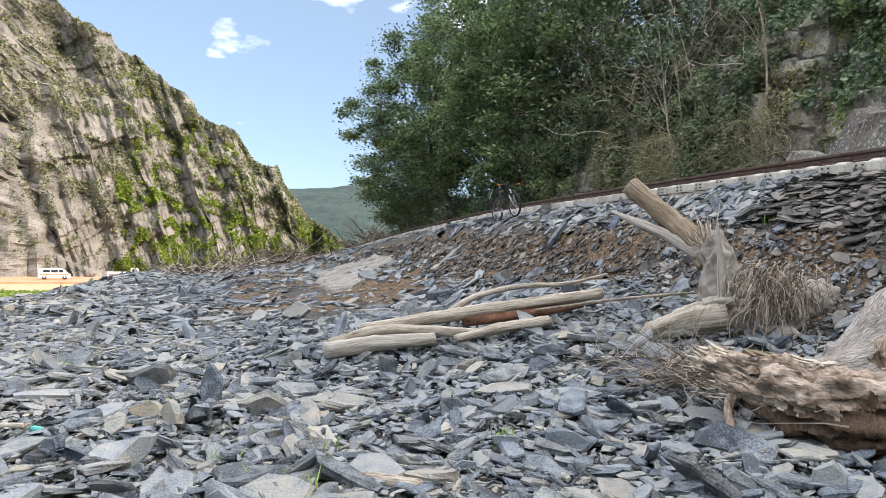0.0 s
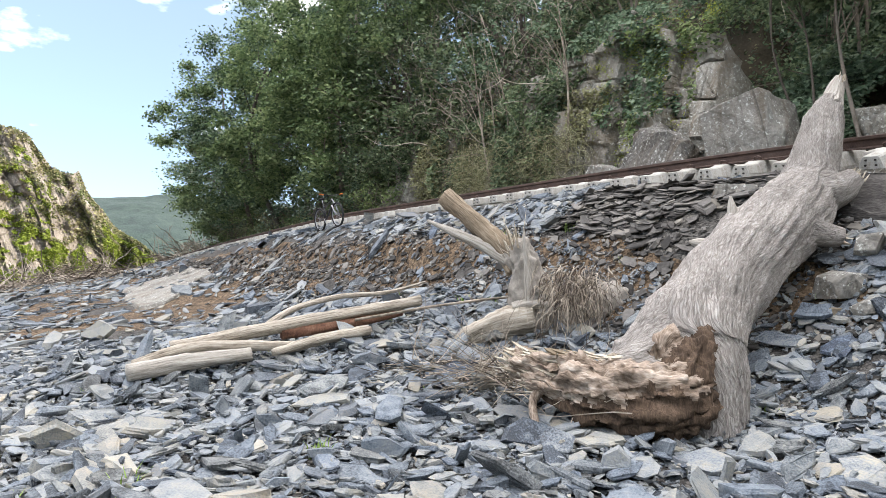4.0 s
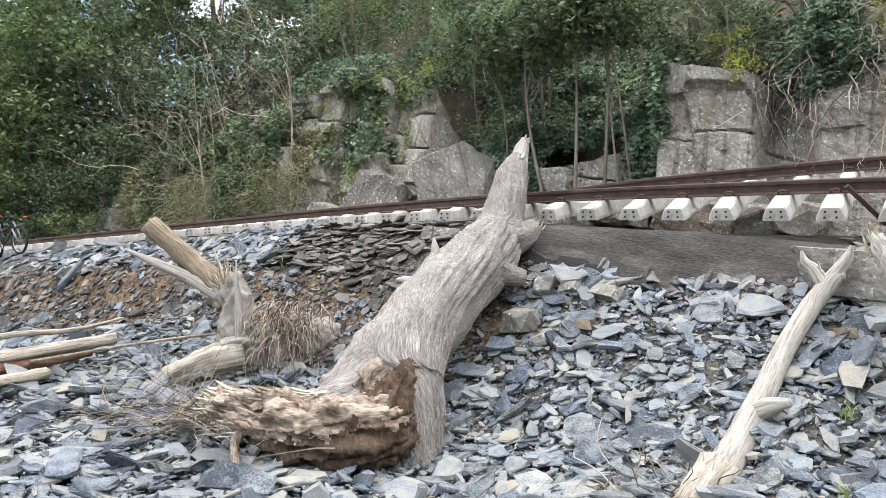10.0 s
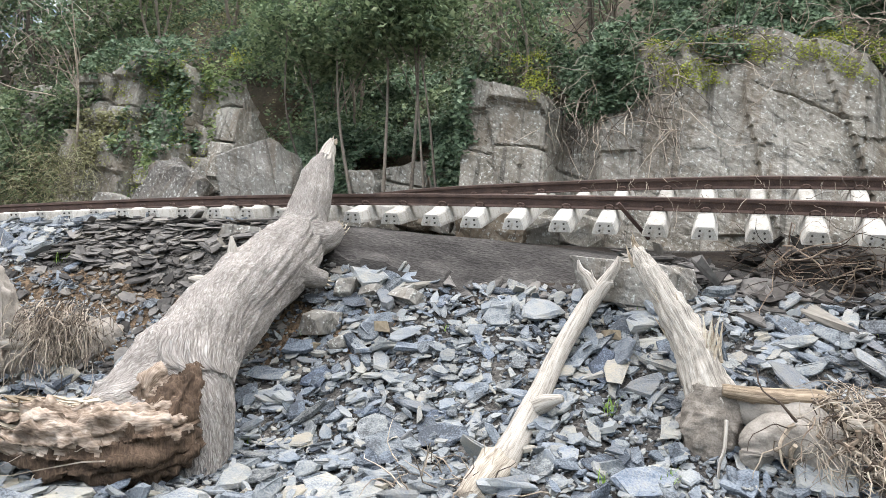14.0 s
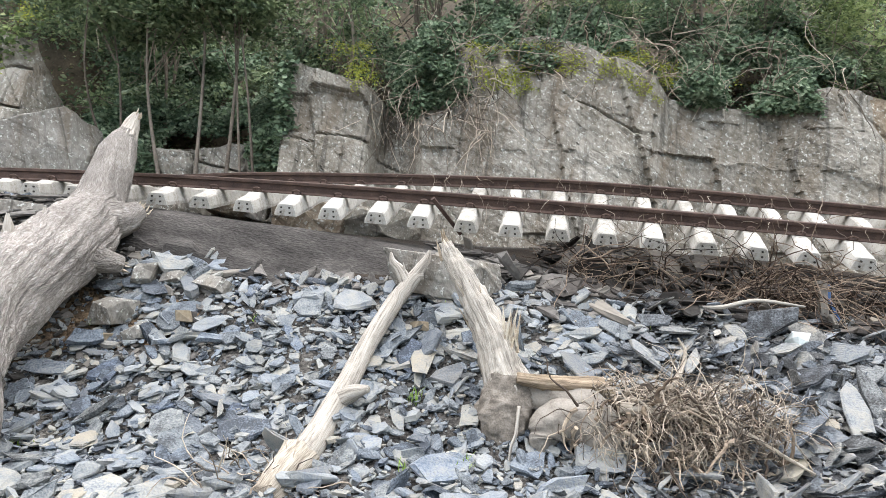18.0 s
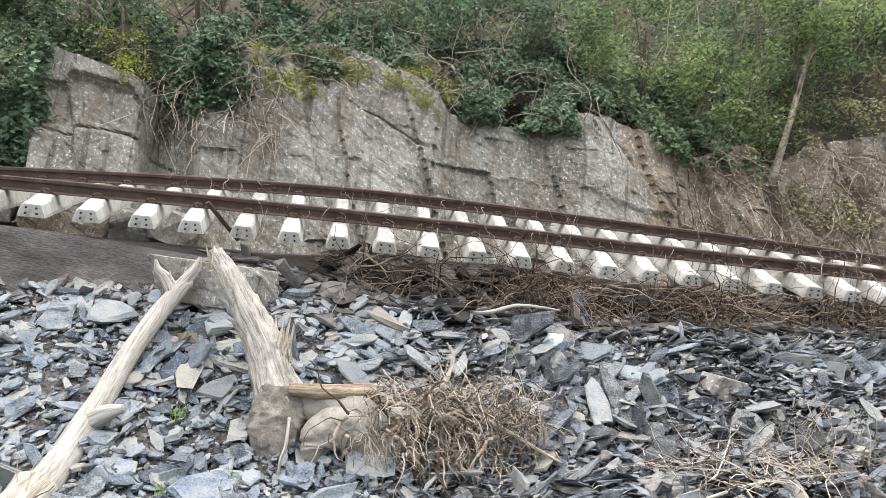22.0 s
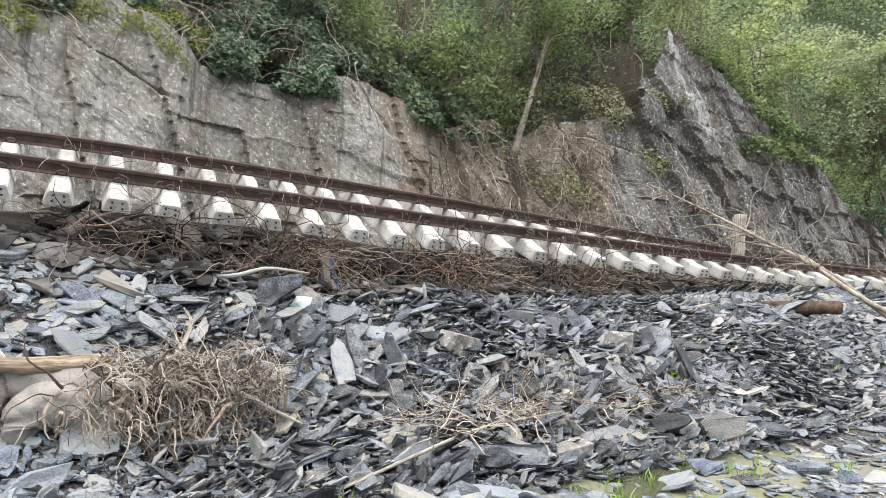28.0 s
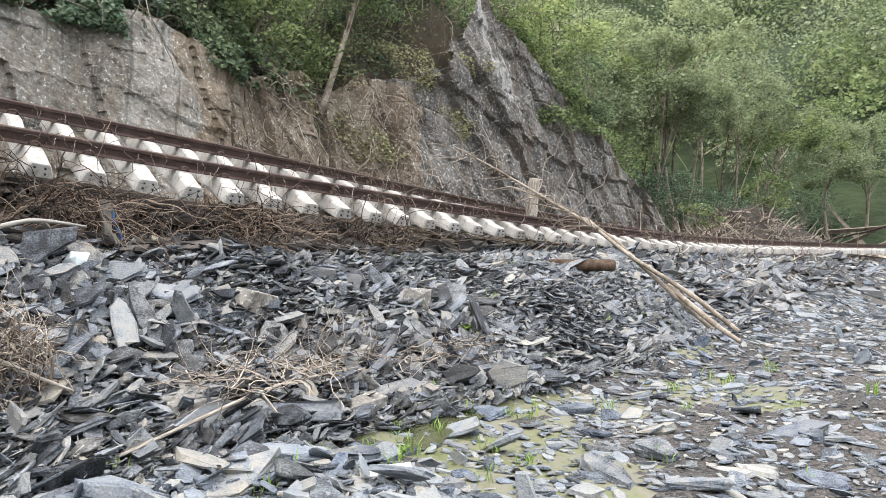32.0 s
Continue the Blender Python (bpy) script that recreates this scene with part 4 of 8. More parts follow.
_hx = np.concatenate([np.arange(-110, -20, 2.0), np.arange(-20, 24, 0.5), np.arange(24, 200, 4.0)])
_hy = np.concatenate([np.arange(12.4, 24, 0.2), np.arange(24, 60, 1.5), np.arange(60, 140, 6)])
_X, _Y = np.meshgrid(_hx, _hy, indexing="ij")
hillside = solid("hillside", np.stack([_X, _Y, hill(_X, _Y)], -1).reshape(-1, 3), grid_faces(len(_hx), len(_hy)), M_EARTH, smooth=True)
tagged(hillside, "steep brown forest floor above the cliff", "hillside", kind="structure")

# ---- the sunlit mountain across the river, and the hills beyond ----
M_MOUNT = material("sunlit_slate_crag", [(0.08, 0.072, 0.062), (0.19, 0.172, 0.15), (0.31, 0.284, 0.25)], 0.25, 2.4, (0.8, 1), 1.0, 0.6)
# the bluish cast of this ramp paints the haze over the far woods
M_MTREE = material("haze_tinted_hill", [(0.012, 0.022, 0.022), (0.026, 0.044, 0.04), (0.05, 0.072, 0.058)], 0.12, 0.7, (0.9, 1), 1.0, 1.5)
MA = [-140, -125, -112, -104, -101, -98.5, -95, -92.5, -90.7, -90.4, -87.3, -86, -84.6, -84.2, -83.7, -81.8, -80, -78.6, -77.5]
ME = [26, 26, 25, 20.5, 18.2, 16.7, 15.4, 13.4, 12.3, 11.4, 10.0, 8.2, 7.6, 8.0, 6.6, 3.9, 2.6, 1.5, 0.5]


def mountain_point(az, v):
    """v from 0 at the foot to 1 at the crest."""
    d0 = np.interp(az, [-140, -100, -90, -84, -77], [150, 150, 152, 158, 172])
    crest = np.tan(np.radians(np.interp(az, MA, ME)))
    crest = crest * (d0 + 2) / (1 - 0.55 * crest)
    crest = crest * (1 + 0.04 * vnoise(az * 0.9, az * 0, 2.2, 4))
    h = v * (crest + 4.0)
    a = np.radians(az)
    arc = az * 2.7
    back = 0.55 * h
    wa, wh = arc + 1.6 * vnoise(arc * 0.12, h * 0.1, 5.0, 3), h + 1.6 * vnoise(arc * 0.12, h * 0.1, 6.0, 3)
    a1, _, _ = joint((wa + 0.22 * wh) / 6.5, 21)
    a2, _, _ = joint(wh / 9.0 + 0.03 * wa + 1.4 * a1, 22)
    a3, _, _ = joint((wa + 0.35 * wh) / 2.2, 23)
    a4, _, _ = joint((0.5 * wa - wh) / 3.6 + 0.7 * a3, 24)
    back = back + 7.0 * a1 + 2.6 * a2 + 2.6 * a3 + 1.6 * a4
    for sc, am, sd in ((0.06, 5.0, 4), (0.16, 2.4, 5), (0.45, 1.4, 6), (1.1, 0.7, 7)):
        back = back + am * blocks(arc * sc * 1.3 + h * sc * 0.35 + 40, h * sc * 0.38 + 40, sd, 0.9, 2.2)
    back = back + 2.5 * vnoise(arc * 0.06, h * 0.05, 3.0, 4)
    d = d0 + back
    return np.stack([np.sin(a) * d, np.cos(a) * d, h - 4.0], -1)


_az = np.concatenate([np.arange(-140, -100, 0.6), np.arange(-100, -77.4, 0.08)])
_mv = np.linspace(0, 1, 230)
_U, _V = np.meshgrid(_az, _mv, indexing="ij")
_mp = mountain_point(_U, _V)
_back = _mp[:, -1:] * np.array([1.25, 1.25, 0.6])
_mp = np.concatenate([_mp, _back], 1)
mountain = solid("mountain", _mp.reshape(-1, 3), grid_faces(len(_az), len(_mv) + 1), M_MOUNT)
tagged(mountain, "sunlit craggy slate mountain with scrub across the river", "mountain", kind="structure")

_az = np.arange(-100, -40, 0.5)
_rows = []
for dist, el in ((420, -0.6), (480, 3.2), (560, 5.4), (640, 6.4), (800, 4.0)):
    a = np.radians(_az)
    e = el + (0.55 * vnoise(_az * 0.25, _az * 0, dist, 3) - 0.03 * np.abs(_az + 79)) * (el > 0)
    _rows.append(np.stack([np.sin(a) * dist, np.cos(a) * dist, np.tan(np.radians(e)) * dist], -1))
_rows = np.stack(_rows, 1)
_fine_v = np.linspace(0, 4, 33)
_rv = np.stack([np.stack([np.interp(_fine_v, range(5), _rows[i, :, c]) for c in range(3)], -1) for i in range(len(_az))])
_rv[..., 2] += 4.0 * vnoise(_rv[..., 0] * 0.03, _rv[..., 1] * 0.03, 1.0, 4)
tagged(solid("backdrop_hill", _rv.reshape(-1, 3), grid_faces(len(_az), 33), M_MTREE, smooth=True), "distant wooded hill with blue haze in its colour", "hill", kind="structure")

# ---- slate ----
def scatter(n, x0, x1, y0, y1, keep=None):
    p = np.stack([rng.uniform(x0, x1, n), rng.uniform(y0, y1, n)], 1)
    return p[keep(p[:, 0], p[:, 1])] if keep else p


def lay(p, size, thick, tilt, steep=0.12, r=rng, lift=0.04, lean=None, long=1.5, thin=False, swirl=0.0):
    """Slabs laid on the ground at p: mostly with the slope, some on edge."""
    k = len(p)
    n = gnormal(p[:, 0], p[:, 1])
    n = n + r.normal(0, 1, (k, 3)) * np.where(r.random(k) < steep, 0.9, tilt)[:, None]
    if lean is not None:
        n = n + np.asarray(lean)
    if swirl:
        # neighbours lie tipped the same way
        way = 2.4 + 2.2 * vnoise(p[:, 0] * 0.55, p[:, 1] * 0.55, 12.0, 2)
        n = n + swirl * np.stack([np.cos(way), np.sin(way), 0 * way], 1) * r.uniform(0.4, 1.3, (k, 1))
    n[:, 2] = np.maximum(n[:, 2], 0.12)
    z = gz(p[:, 0], p[:, 1]) + r.uniform(0.0, 1.0, k) * lift + thick * 0.3
    n = n / np.linalg.norm(n, axis=1)[:, None]
    z = z + 0.35 * size * np.sqrt(np.clip(1 - n[:, 2] ** 2, 0, 1)) * (n[:, 2] < 0.75)
    return slab_arrays(np.column_stack([p, z]), size, thick, n, r.uniform(0, 6.28, k), r, long, thin)


def seen_ring(x, y):
    d = np.hypot(x, y)
    a = np.degrees(np.arctan2(x, y))
    return (d > 4.0) & (a > -106) & (a < 84)


def under_track(x, y):
    return y < np.interp(x, TX, TY) + np.where(x < -11, -0.5, np.where(x < -3.4, 0.0, np.where(x < 0.9, 0.9, 1.9)))


def stony(x, y):
    """Share of the ground that is covered by slabs."""
    c = 0.75 + 0.45 * vnoise(x * 0.35, y * 0.35, 9.0, 3)
    foot = np.interp(x, [-14, -8, -5], [6.9, 7.2, 7.7])
    bare = (x < -4.4) & (np.abs(y - foot) < 0.75 + 0.35 * vnoise(x * 0.6, y * 0.6, 14.0, 2)) & (x > -30)
    path = (x > 2.2) & (y < 4.9)
    earth = (x < -18) & (y > 0.5) & (vnoise(x * 0.3, y * 0.3, 5.0, 2) > -0.25)
    return np.clip(c * np.where(bare, 0.10, 1) * np.where(path, 0.85, 1) * np.where(earth, 0.25, 1), 0.05, 1)


def beds(n, x0, x1, y0, y1, med, sig, lo, hi, tilt, steep, cond, lift=0.05, lean=None, flat=0.42, long=1.45, thin=False, swirl=0.0, all_over=False):
    p = scatter(n, x0, x1, y0, y1)
    ok = seen_ring(p[:, 0], p[:, 1]) & under_track(p[:, 0], p[:, 1]) & cond(p[:, 0], p[:, 1]) & (all_over | (rng.random(len(p)) < stony(p[:, 0], p[:, 1])))
    p = p[ok]
    s = np.clip(rng.lognormal(math.log(med), sig, len(p)), lo, hi)
    return lay(p, s, s * rng.uniform(0.10, flat, len(p)), tilt, steep, lift=lift, lean=lean, long=long, thin=thin, swirl=swirl)


dark_side = lambda x, y: (x > 1.6 + 0.7 * vnoise(x * 0.5, y * 0.5, 3.0, 2)) & (y > 4.4)
light_side = lambda x, y: ~dark_side(x, y)
ledge_side = lambda x, y: (x > -9) & (x < -5.0) & (y > 7.55) & (y < 9.1)
bare_rock = lambda x, y: (x > -5.2) & (x < 0.8) & (y > 8.5)
light_ground = lambda x, y: light_side(x, y) & ~ledge_side(x, y) & ~bare_rock(x, y)
scree = Heap()
scree.add(*beds(15000, -10, 4, -3, 9.2, 0.092, 0.5, 0.045, 0.3, 0.2, 0.1, light_ground, flat=0.42, long=1.8, lift=0.09))
scree.add(*beds(22000, -10, 4, -3, 9.2, 0.055, 0.4, 0.028, 0.13, 0.24, 0.12, light_ground, lift=0.08, flat=0.45, thin=True, long=1.7))
scree.add(*beds(42000, -10, 4, -3, 9.2, 0.030, 0.35, 0.014, 0.06, 0.3, 0.15, light_ground, lift=0.06, flat=0.5, thin=True, all_over=True))
scree.add(*beds(9000, -16, -9.5, -7, 9.0, 0.08, 0.5, 0.04, 0.36, 0.15, 0.07, light_ground, flat=0.34, long=1.8))
scree.add(*beds(14000, -16, -9.5, -7, 9.0, 0.055, 0.45, 0.025, 0.2, 0.18, 0.08, light_ground, flat=0.4, long=1.7, thin=True))
scree.add(*beds(20000, -48, -13, -9, 8.9, 0.12, 0.5, 0.05, 0.5, 0.12, 0.05, lambda x, y: np.hypot(x, y) < 45, flat=0.3, thin=True, long=1.8))
scree.add(*beds(24000, 3, 20, -4, 6.0, 0.05, 0.5, 0.02, 0.2, 0.10, 0.05, light_side, lift=0.015, flat=0.25, long=1.7, thin=True))
scree.add(*beds(6000, 16, 36, -6, 6.5, 0.12, 0.4, 0.06, 0.4, 0.10, 0.05, light_side, lift=0.02, thin=True))
_p = scatter(9000, -9, 9, -8, 5, lambda x, y: (np.hypot(x, y) > 0.6) & ((np.hypot(x, y) < 4.3) | (y < -2)))
_z = np.clip(rng.lognormal(math.log(0.06), 0.5, len(_p)), 0.025, 0.25)
scree.add(*lay(_p, _z, _z * 0.2, 0.08, 0.02, lift=0.01, long=1.7, thin=True))
tagged(scree.make("slate_scree", M_SLATE), "loose blue-grey slate rubble covering the slope", "slate rubble", kind="stuff")
dark = Heap()
dark.add(*beds(7000, 0.5, 7.5, 4.2, 9.5, 0.08, 0.55, 0.035, 0.3, 0.28, 0.14, dark_side, lift=0.14, flat=0.24, long=2.1, swirl=0.5))
dark.add(*beds(9500, 7, 15, 4.2, 9.5, 0.075, 0.45, 0.03, 0.24, 0.16, 0.05, dark_side, lift=0.12, flat=0.16, long=2.3, swirl=0.55))
dark.add(*beds(4000, 14, 28, 4.0, 8.5, 0.13, 0.42, 0.05, 0.36, 0.25, 0.12, dark_side, lift=0.12, flat=0.13, long=2.0, swirl=0.45, thin=True))
dark.add(*beds(26000, 0.5, 14, 4.2, 9.5, 0.038, 0.42, 0.018, 0.1, 0.34, 0.2, dark_side, lift=0.1, flat=0.24, long=2.0, thin=True, swirl=0.4, all_over=True))
tagged(dark.make("dark_slate_scree", M_SLATE_DARK), "dark damp slate rubble tipped at all angles below the track", "slate rubble", kind="stuff")


def big_slab(x, y, size, thick, normal, yaw, seed, label, mat=None, lift=0.0, long=1.3):
    r = np.random.default_rng(seed)
    n = np.array([normal], float)
    v, f = slab_arrays(np.zeros((1, 3)), np.array([size]), np.array([thick]), n, np.array([yaw]), r, long)
    me = fast_mesh("slate_stone", v, f)
    me.materials.append(mat or M_SLATE_PIECE)
    ob = new("slate_stone", me)
    low = -v[:, 2].min()
    ob.location = (x, y, float(gz(x, y)) + lift + low * 0.55)
    return tagged(ob, label, "stone", "large loose slate slabs")


_lab = ["flat blue-grey slate slab lying on the rubble", "pale grey broken slate slab on the scree", "split slate slab with sharp edges on the stones"]
_p = scatter(2600, -13, 14, 1.2, 8.4, lambda x, y: seen_ring(x, y) & under_track(x, y) & (stony(x, y) > 0.5))
_p = _p[np.hypot(_p[:, 0], _p[:, 1]) > 4.6]
_kept = []
_clear = [(-1.78, 6.12), (-1.6, 6.7), (-1.4, 7.4), (-1.2, 8.2), (0.15, 6.8), (0.7, 6.4), (1.3, 6.2), (1.8, 6.2), (-4.4, 5.2), (-4.5, 5.9), (-5.0, 4.8), (-5.6, 4.5), (-4.8, 6.8), (-7.6, 6.2), (-8.9, 1.6), (-8.9, 2.6), (-9, 3.8)]
for q in _p:
    if len(_kept) < 300 and all((q[0] - a) ** 2 + (q[1] - b) ** 2 > 0.42 for a, b in _clear) and all((q[0] - k[0]) ** 2 + (q[1] - k[1]) ** 2 > 0.36 for k in _kept):
        _kept.append(q)
_kn = gnormal(np.array([q[0] for q in _kept]), np.array([q[1] for q in _kept]))
for i, q in enumerate(_kept):
    on_edge = rng.random() < (0.3 if q[0] > 1.5 else 0.12)
    n = _kn[i] + rng.normal(0, 0.8 if on_edge else 0.17, 3)
    n[2] = max(n[2], 0.15)
    s = float(np.clip(rng.lognormal(math.log(0.155), 0.34), 0.10, 0.31))
    big_slab(q[0], q[1], s, s * rng.uniform(0.16, 0.42), n, rng.uniform(0, 6.28), 500 + i,
             "slate slab standing on edge among the rubble" if on_edge else _lab[i % 3], M_SLATE_DARK_PIECE if dark_side(q[0], q[1]) else None, long=1.7)

layers = Heap()
layers.add(*beds(1500, -9, -4.3, 7.9, 9.1, 0.11, 0.5, 0.04, 0.34, 0.16, 0.08, ledge_side, lift=0.05, lean=(0, 0.1, 0.8), flat=0.2, long=1.9))
layers.add(*beds(1500, -4.6, 1.6, 8.1, 9.5, 0.09, 0.5, 0.03, 0.3, 0.16, 0.06, lambda x, y: (np.abs(y - 8.4 - 0.12 * vnoise(x, y, 3.0, 2)) < 0.14) | (x > -0.6), lift=0.05, lean=(0, -0.1, 0.6), flat=0.3, long=2.2, all_over=True))
layers.add(*beds(4000, -14, -3, 6.6, 8.2, 0.05, 0.4, 0.025, 0.14, 0.2, 0.1, lambda x, y: np.abs(y - np.interp(x, [-14, -8, -5], [6.8, 7.1, 7.6])) < 0.5, lift=0.03))
layers.add(*beds(9000, -30, -4.6, 5.5, 8.4, 0.05, 0.5, 0.02, 0.2, 0.25, 0.1, lambda x, y: np.abs(y - np.interp(x, [-30, -14, -8, -5], [6.2, 6.8, 7.2, 7.6])) < 0.9, lift=0.04, flat=0.5, thin=True, all_over=True))
tagged(layers.make("layered_slate", M_LAYERED), "dark brown slate layers sticking out of the bank", "slate rubble", kind="stuff")
# a darker copy of the layered slate: the hollow's shade is in its colours
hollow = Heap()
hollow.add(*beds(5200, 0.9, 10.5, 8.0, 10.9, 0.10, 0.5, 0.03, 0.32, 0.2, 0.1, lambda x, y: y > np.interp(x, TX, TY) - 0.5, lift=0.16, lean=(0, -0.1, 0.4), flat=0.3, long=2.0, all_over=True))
tagged(hollow.make("shade_toned_slate", material("slate_with_hollow_shade", [(0.014, 0.012, 0.010), (0.042, 0.036, 0.031), (0.08, 0.07, 0.062), (0.13, 0.115, 0.098)], 2.5, 18, (0.6, 0.9), 0.6, 0.012, island=0.6, spread=(0.25, 0.85))), "slate layers toned dark for the shade of the washed-out hollow under the track", "slate rubble", kind="stuff")
# the smooth bedrock shelf under the sleepers, split along slanting joints
_U, _V = np.meshgrid(np.arange(-5.1, -1.3, 0.025), np.linspace(0, 1, 60), indexing="ij")
_wx, _wy = _U + 0.12 * vnoise(_U * 1.3, _V * 2, 3.0, 3), _V + 0.08 * vnoise(_U * 1.3, _V * 2, 5.0, 3)
_a1, _n1, _i1 = joint((_wx + 0.5 * _wy) / 1.15, 11)
_a2, _n2, _i2 = joint(_wy * 3.2 + 0.35 * _wx + 0.5 * _a1, 12)
_front = 8.42 + 0.16 * vnoise(_U * 1.1, _U * 0, 8.0, 3) + 0.1 * _a1
_yy = _front + np.clip(_V - 0.12, 0, 1) * 1.45
_zz = gz(_U, _front + 0.22, 0) + (gz(_U, 9.35 + 0 * _U, 0) - gz(_U, _front + 0.22, 0)) * np.clip(np.clip(_V - 0.12, 0, 1) * 1.5, 0, 1) ** 0.75
_zz = _zz + 0.05 + 0.2 * _a1 + 0.2 * _a2 - 0.5 * np.clip(0.12 - _V, 0, 1) / 0.12 + 0.03 * vnoise(_U * 3, _V * 5, 1.0, 4) + 0.1 * blocks(_U * 2.5 + 40, _V * 7 + 40, 5, 0.3, 2.4) - 0.04 * np.exp(-(_n1 / 0.03) ** 2)
_zz = np.minimum(_zz, np.interp(_U, TX, TZ) - 0.13) - 0.45 * np.clip((_U + 3.0) / 1.2, 0, 1) ** 1.5
tagged(solid("bedrock_ledge", np.stack([_U, _yy, _zz], -1).reshape(-1, 3), grid_faces(*_U.shape), M_LEDGE), "smooth dark bedrock ledge with the sleepers' shade in its colour", "rock ledge", kind="structure")
# ---- driftwood ----
def rough_tube(name, pts, radii, sides, mat, parent=None, label="", ridges=0.06, lumps=0.12, seed=0, twist=0.0, n=10, smooth=True, fr=7):
    """A trunk: knotty cross-section and long bark ridges."""
    P = spline(pts, n)
    rad = np.interp(np.linspace(0, 1, len(P)), np.linspace(0, 1, len(radii)), radii)
    P = np.vstack([P[:1], P, P[-1:]])
    rad = np.r_[rad[0] * 0.03, rad, rad[-1] * 0.03]
    t = np.gradient(P, axis=0)
    t[0], t[-1] = t[2], t[-3]
    t[1], t[-2] = t[2], t[-3]
    t /= np.linalg.norm(t, axis=1)[:, None]
    a = np.cross(t, [0.2, 0.1, 0.97] if abs(t[:, 2]).mean() < 0.8 else [0.9, 0.3, 0.1])
    a /= np.linalg.norm(a, axis=1)[:, None]
    b = np.cross(t, a)
    s = np.cumsum(np.r_[0, np.linalg.norm(np.diff(P, axis=0), axis=1)])
    ang = np.arange(sides) / sides * 2 * np.pi
    A = ang[None] + twist * s[:, None]
    big = vnoise(np.cos(A) * 1.1 + seed, np.sin(A) * 1.1 + 3, s[:, None] * 1.1 + A * 0, 3)
    fine = vnoise(np.cos(A) * fr + seed, np.sin(A) * fr + 3, s[:, None] * 2.2 + A * 0, 3)
    rr = rad[:, None] * (1 + lumps * big * 1.6 + ridges * fine * 1.8)
    V = P[:, None] + rr[..., None] * (np.cos(ang)[None, :, None] * a[:, None] + np.sin(ang)[None, :, None] * b[:, None])
    m = len(P)
    i = np.arange(m - 1)[:, None] * sides + np.arange(sides)[None]
    j = np.arange(m - 1)[:, None] * sides + (np.arange(sides)[None] + 1) % sides
    F = np.stack([i, j, j + sides, i + sides], -1).reshape(-1, 4)
    ob = solid(name, V.reshape(-1, 3), F, mat, parent, label, smooth)
    across = ang * float(np.mean(rad))
    uu = np.stack([across, np.roll(across, -1), np.roll(across, -1), across], -1)
    uu[-1, 1] = uu[-1, 2] = 2 * np.pi * float(np.mean(rad))
    U = np.broadcast_to(uu[None], (m - 1, sides, 4))
    W = np.broadcast_to(np.stack([s[:-1], s[:-1], s[1:], s[1:]], -1)[:, None], (m - 1, sides, 4))
    ob.data.uv_layers.new(name="stem").data.foreach_set("uv", np.stack([U + seed, W], -1).astype(np.float32).ravel())
    return ob


def splinters(h, centre, heading, n, length, spread, r, width=0.018, jit=0.25):
    """Torn wood: sharp flat shards along one heading."""
    hd = np.asarray(heading, float) / np.linalg.norm(heading)
    for _ in range(n):
        o = np.asarray(centre) + r.normal(0, 1, 3) * spread
        d = hd + r.normal(0, jit, 3)
        d /= np.linalg.norm(d)
        L = length * r.uniform(0.4, 1.2)
        w = width * r.uniform(0.5, 1.8)
        h.add(*tube_arrays([o, o + d * L * 0.6, o + d * L], [w, w * 0.7, w * 0.06], 4))
    return h


M_ROT = material("torn_rotten_wood", [(0.05, 0.034, 0.024), (0.185, 0.135, 0.098), (0.36, 0.285, 0.225), (0.54, 0.465, 0.39)], 9, 60, (0.8, 1), 1.0, 0.03, stretch=(1.3, 0.3, 1), along=True, spread=(0.34, 0.64))
M_PALE = material("barkless_pale_wood", [(0.13, 0.112, 0.093), (0.35, 0.318, 0.274), (0.5, 0.472, 0.425)], 34, 170, (0.7, 0.95), 1.0, 0.01, stretch=(1.6, 0.06, 1), spread=(0.34, 0.64), along=True)
M_SPLINTER = material("torn_pale_splinters", [(0.2, 0.155, 0.105), (0.40, 0.34, 0.26), (0.55, 0.50, 0.41)], 5, 40, (0.75, 0.95), 0.3, 0.004, island=0.5)
M_ROOT = material("muddy_root_wood", [(0.13, 0.112, 0.093), (0.235, 0.21, 0.18), (0.325, 0.295, 0.258)], 9, 60, (0.85, 1), 0.7, 0.02, island=0.25)
M_BROWN = material("brown_damp_roots", [(0.026, 0.017, 0.012), (0.1, 0.068, 0.048), (0.26, 0.2, 0.15)], 4, 20, (0.85, 1), 0.3, 0.005, island=0.6)
M_STRAW = material("brown_straw_roots", [(0.06, 0.044, 0.033), (0.20, 0.15, 0.108), (0.42, 0.345, 0.262)], 4, 20, (0.85, 1), 0.2, 0.005, island=0.6)
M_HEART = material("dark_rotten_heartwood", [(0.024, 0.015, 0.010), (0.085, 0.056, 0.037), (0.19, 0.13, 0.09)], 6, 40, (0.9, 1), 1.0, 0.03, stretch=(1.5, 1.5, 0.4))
M_STEM = material("brown_peeling_stem", [(0.07, 0.05, 0.035), (0.239, 0.183, 0.126), (0.416, 0.34, 0.252)], 28, 130, (0.8, 1), 0.9, 0.01, stretch=(1.4, 0.07, 1), spread=(0.35, 0.65), along=True)
_r = np.random.default_rng(21)

# the great dead trunk that leans on the track
dead = empty("dead_tree", pose(-4.5, 5.6, -1.5), "huge dead grey-barked tree trunk leaning against the track", "dead tree")


def under(ob, parent):
    ob.parent = parent
    ob.matrix_parent_inverse = parent.matrix_world.inverted()
    return ob


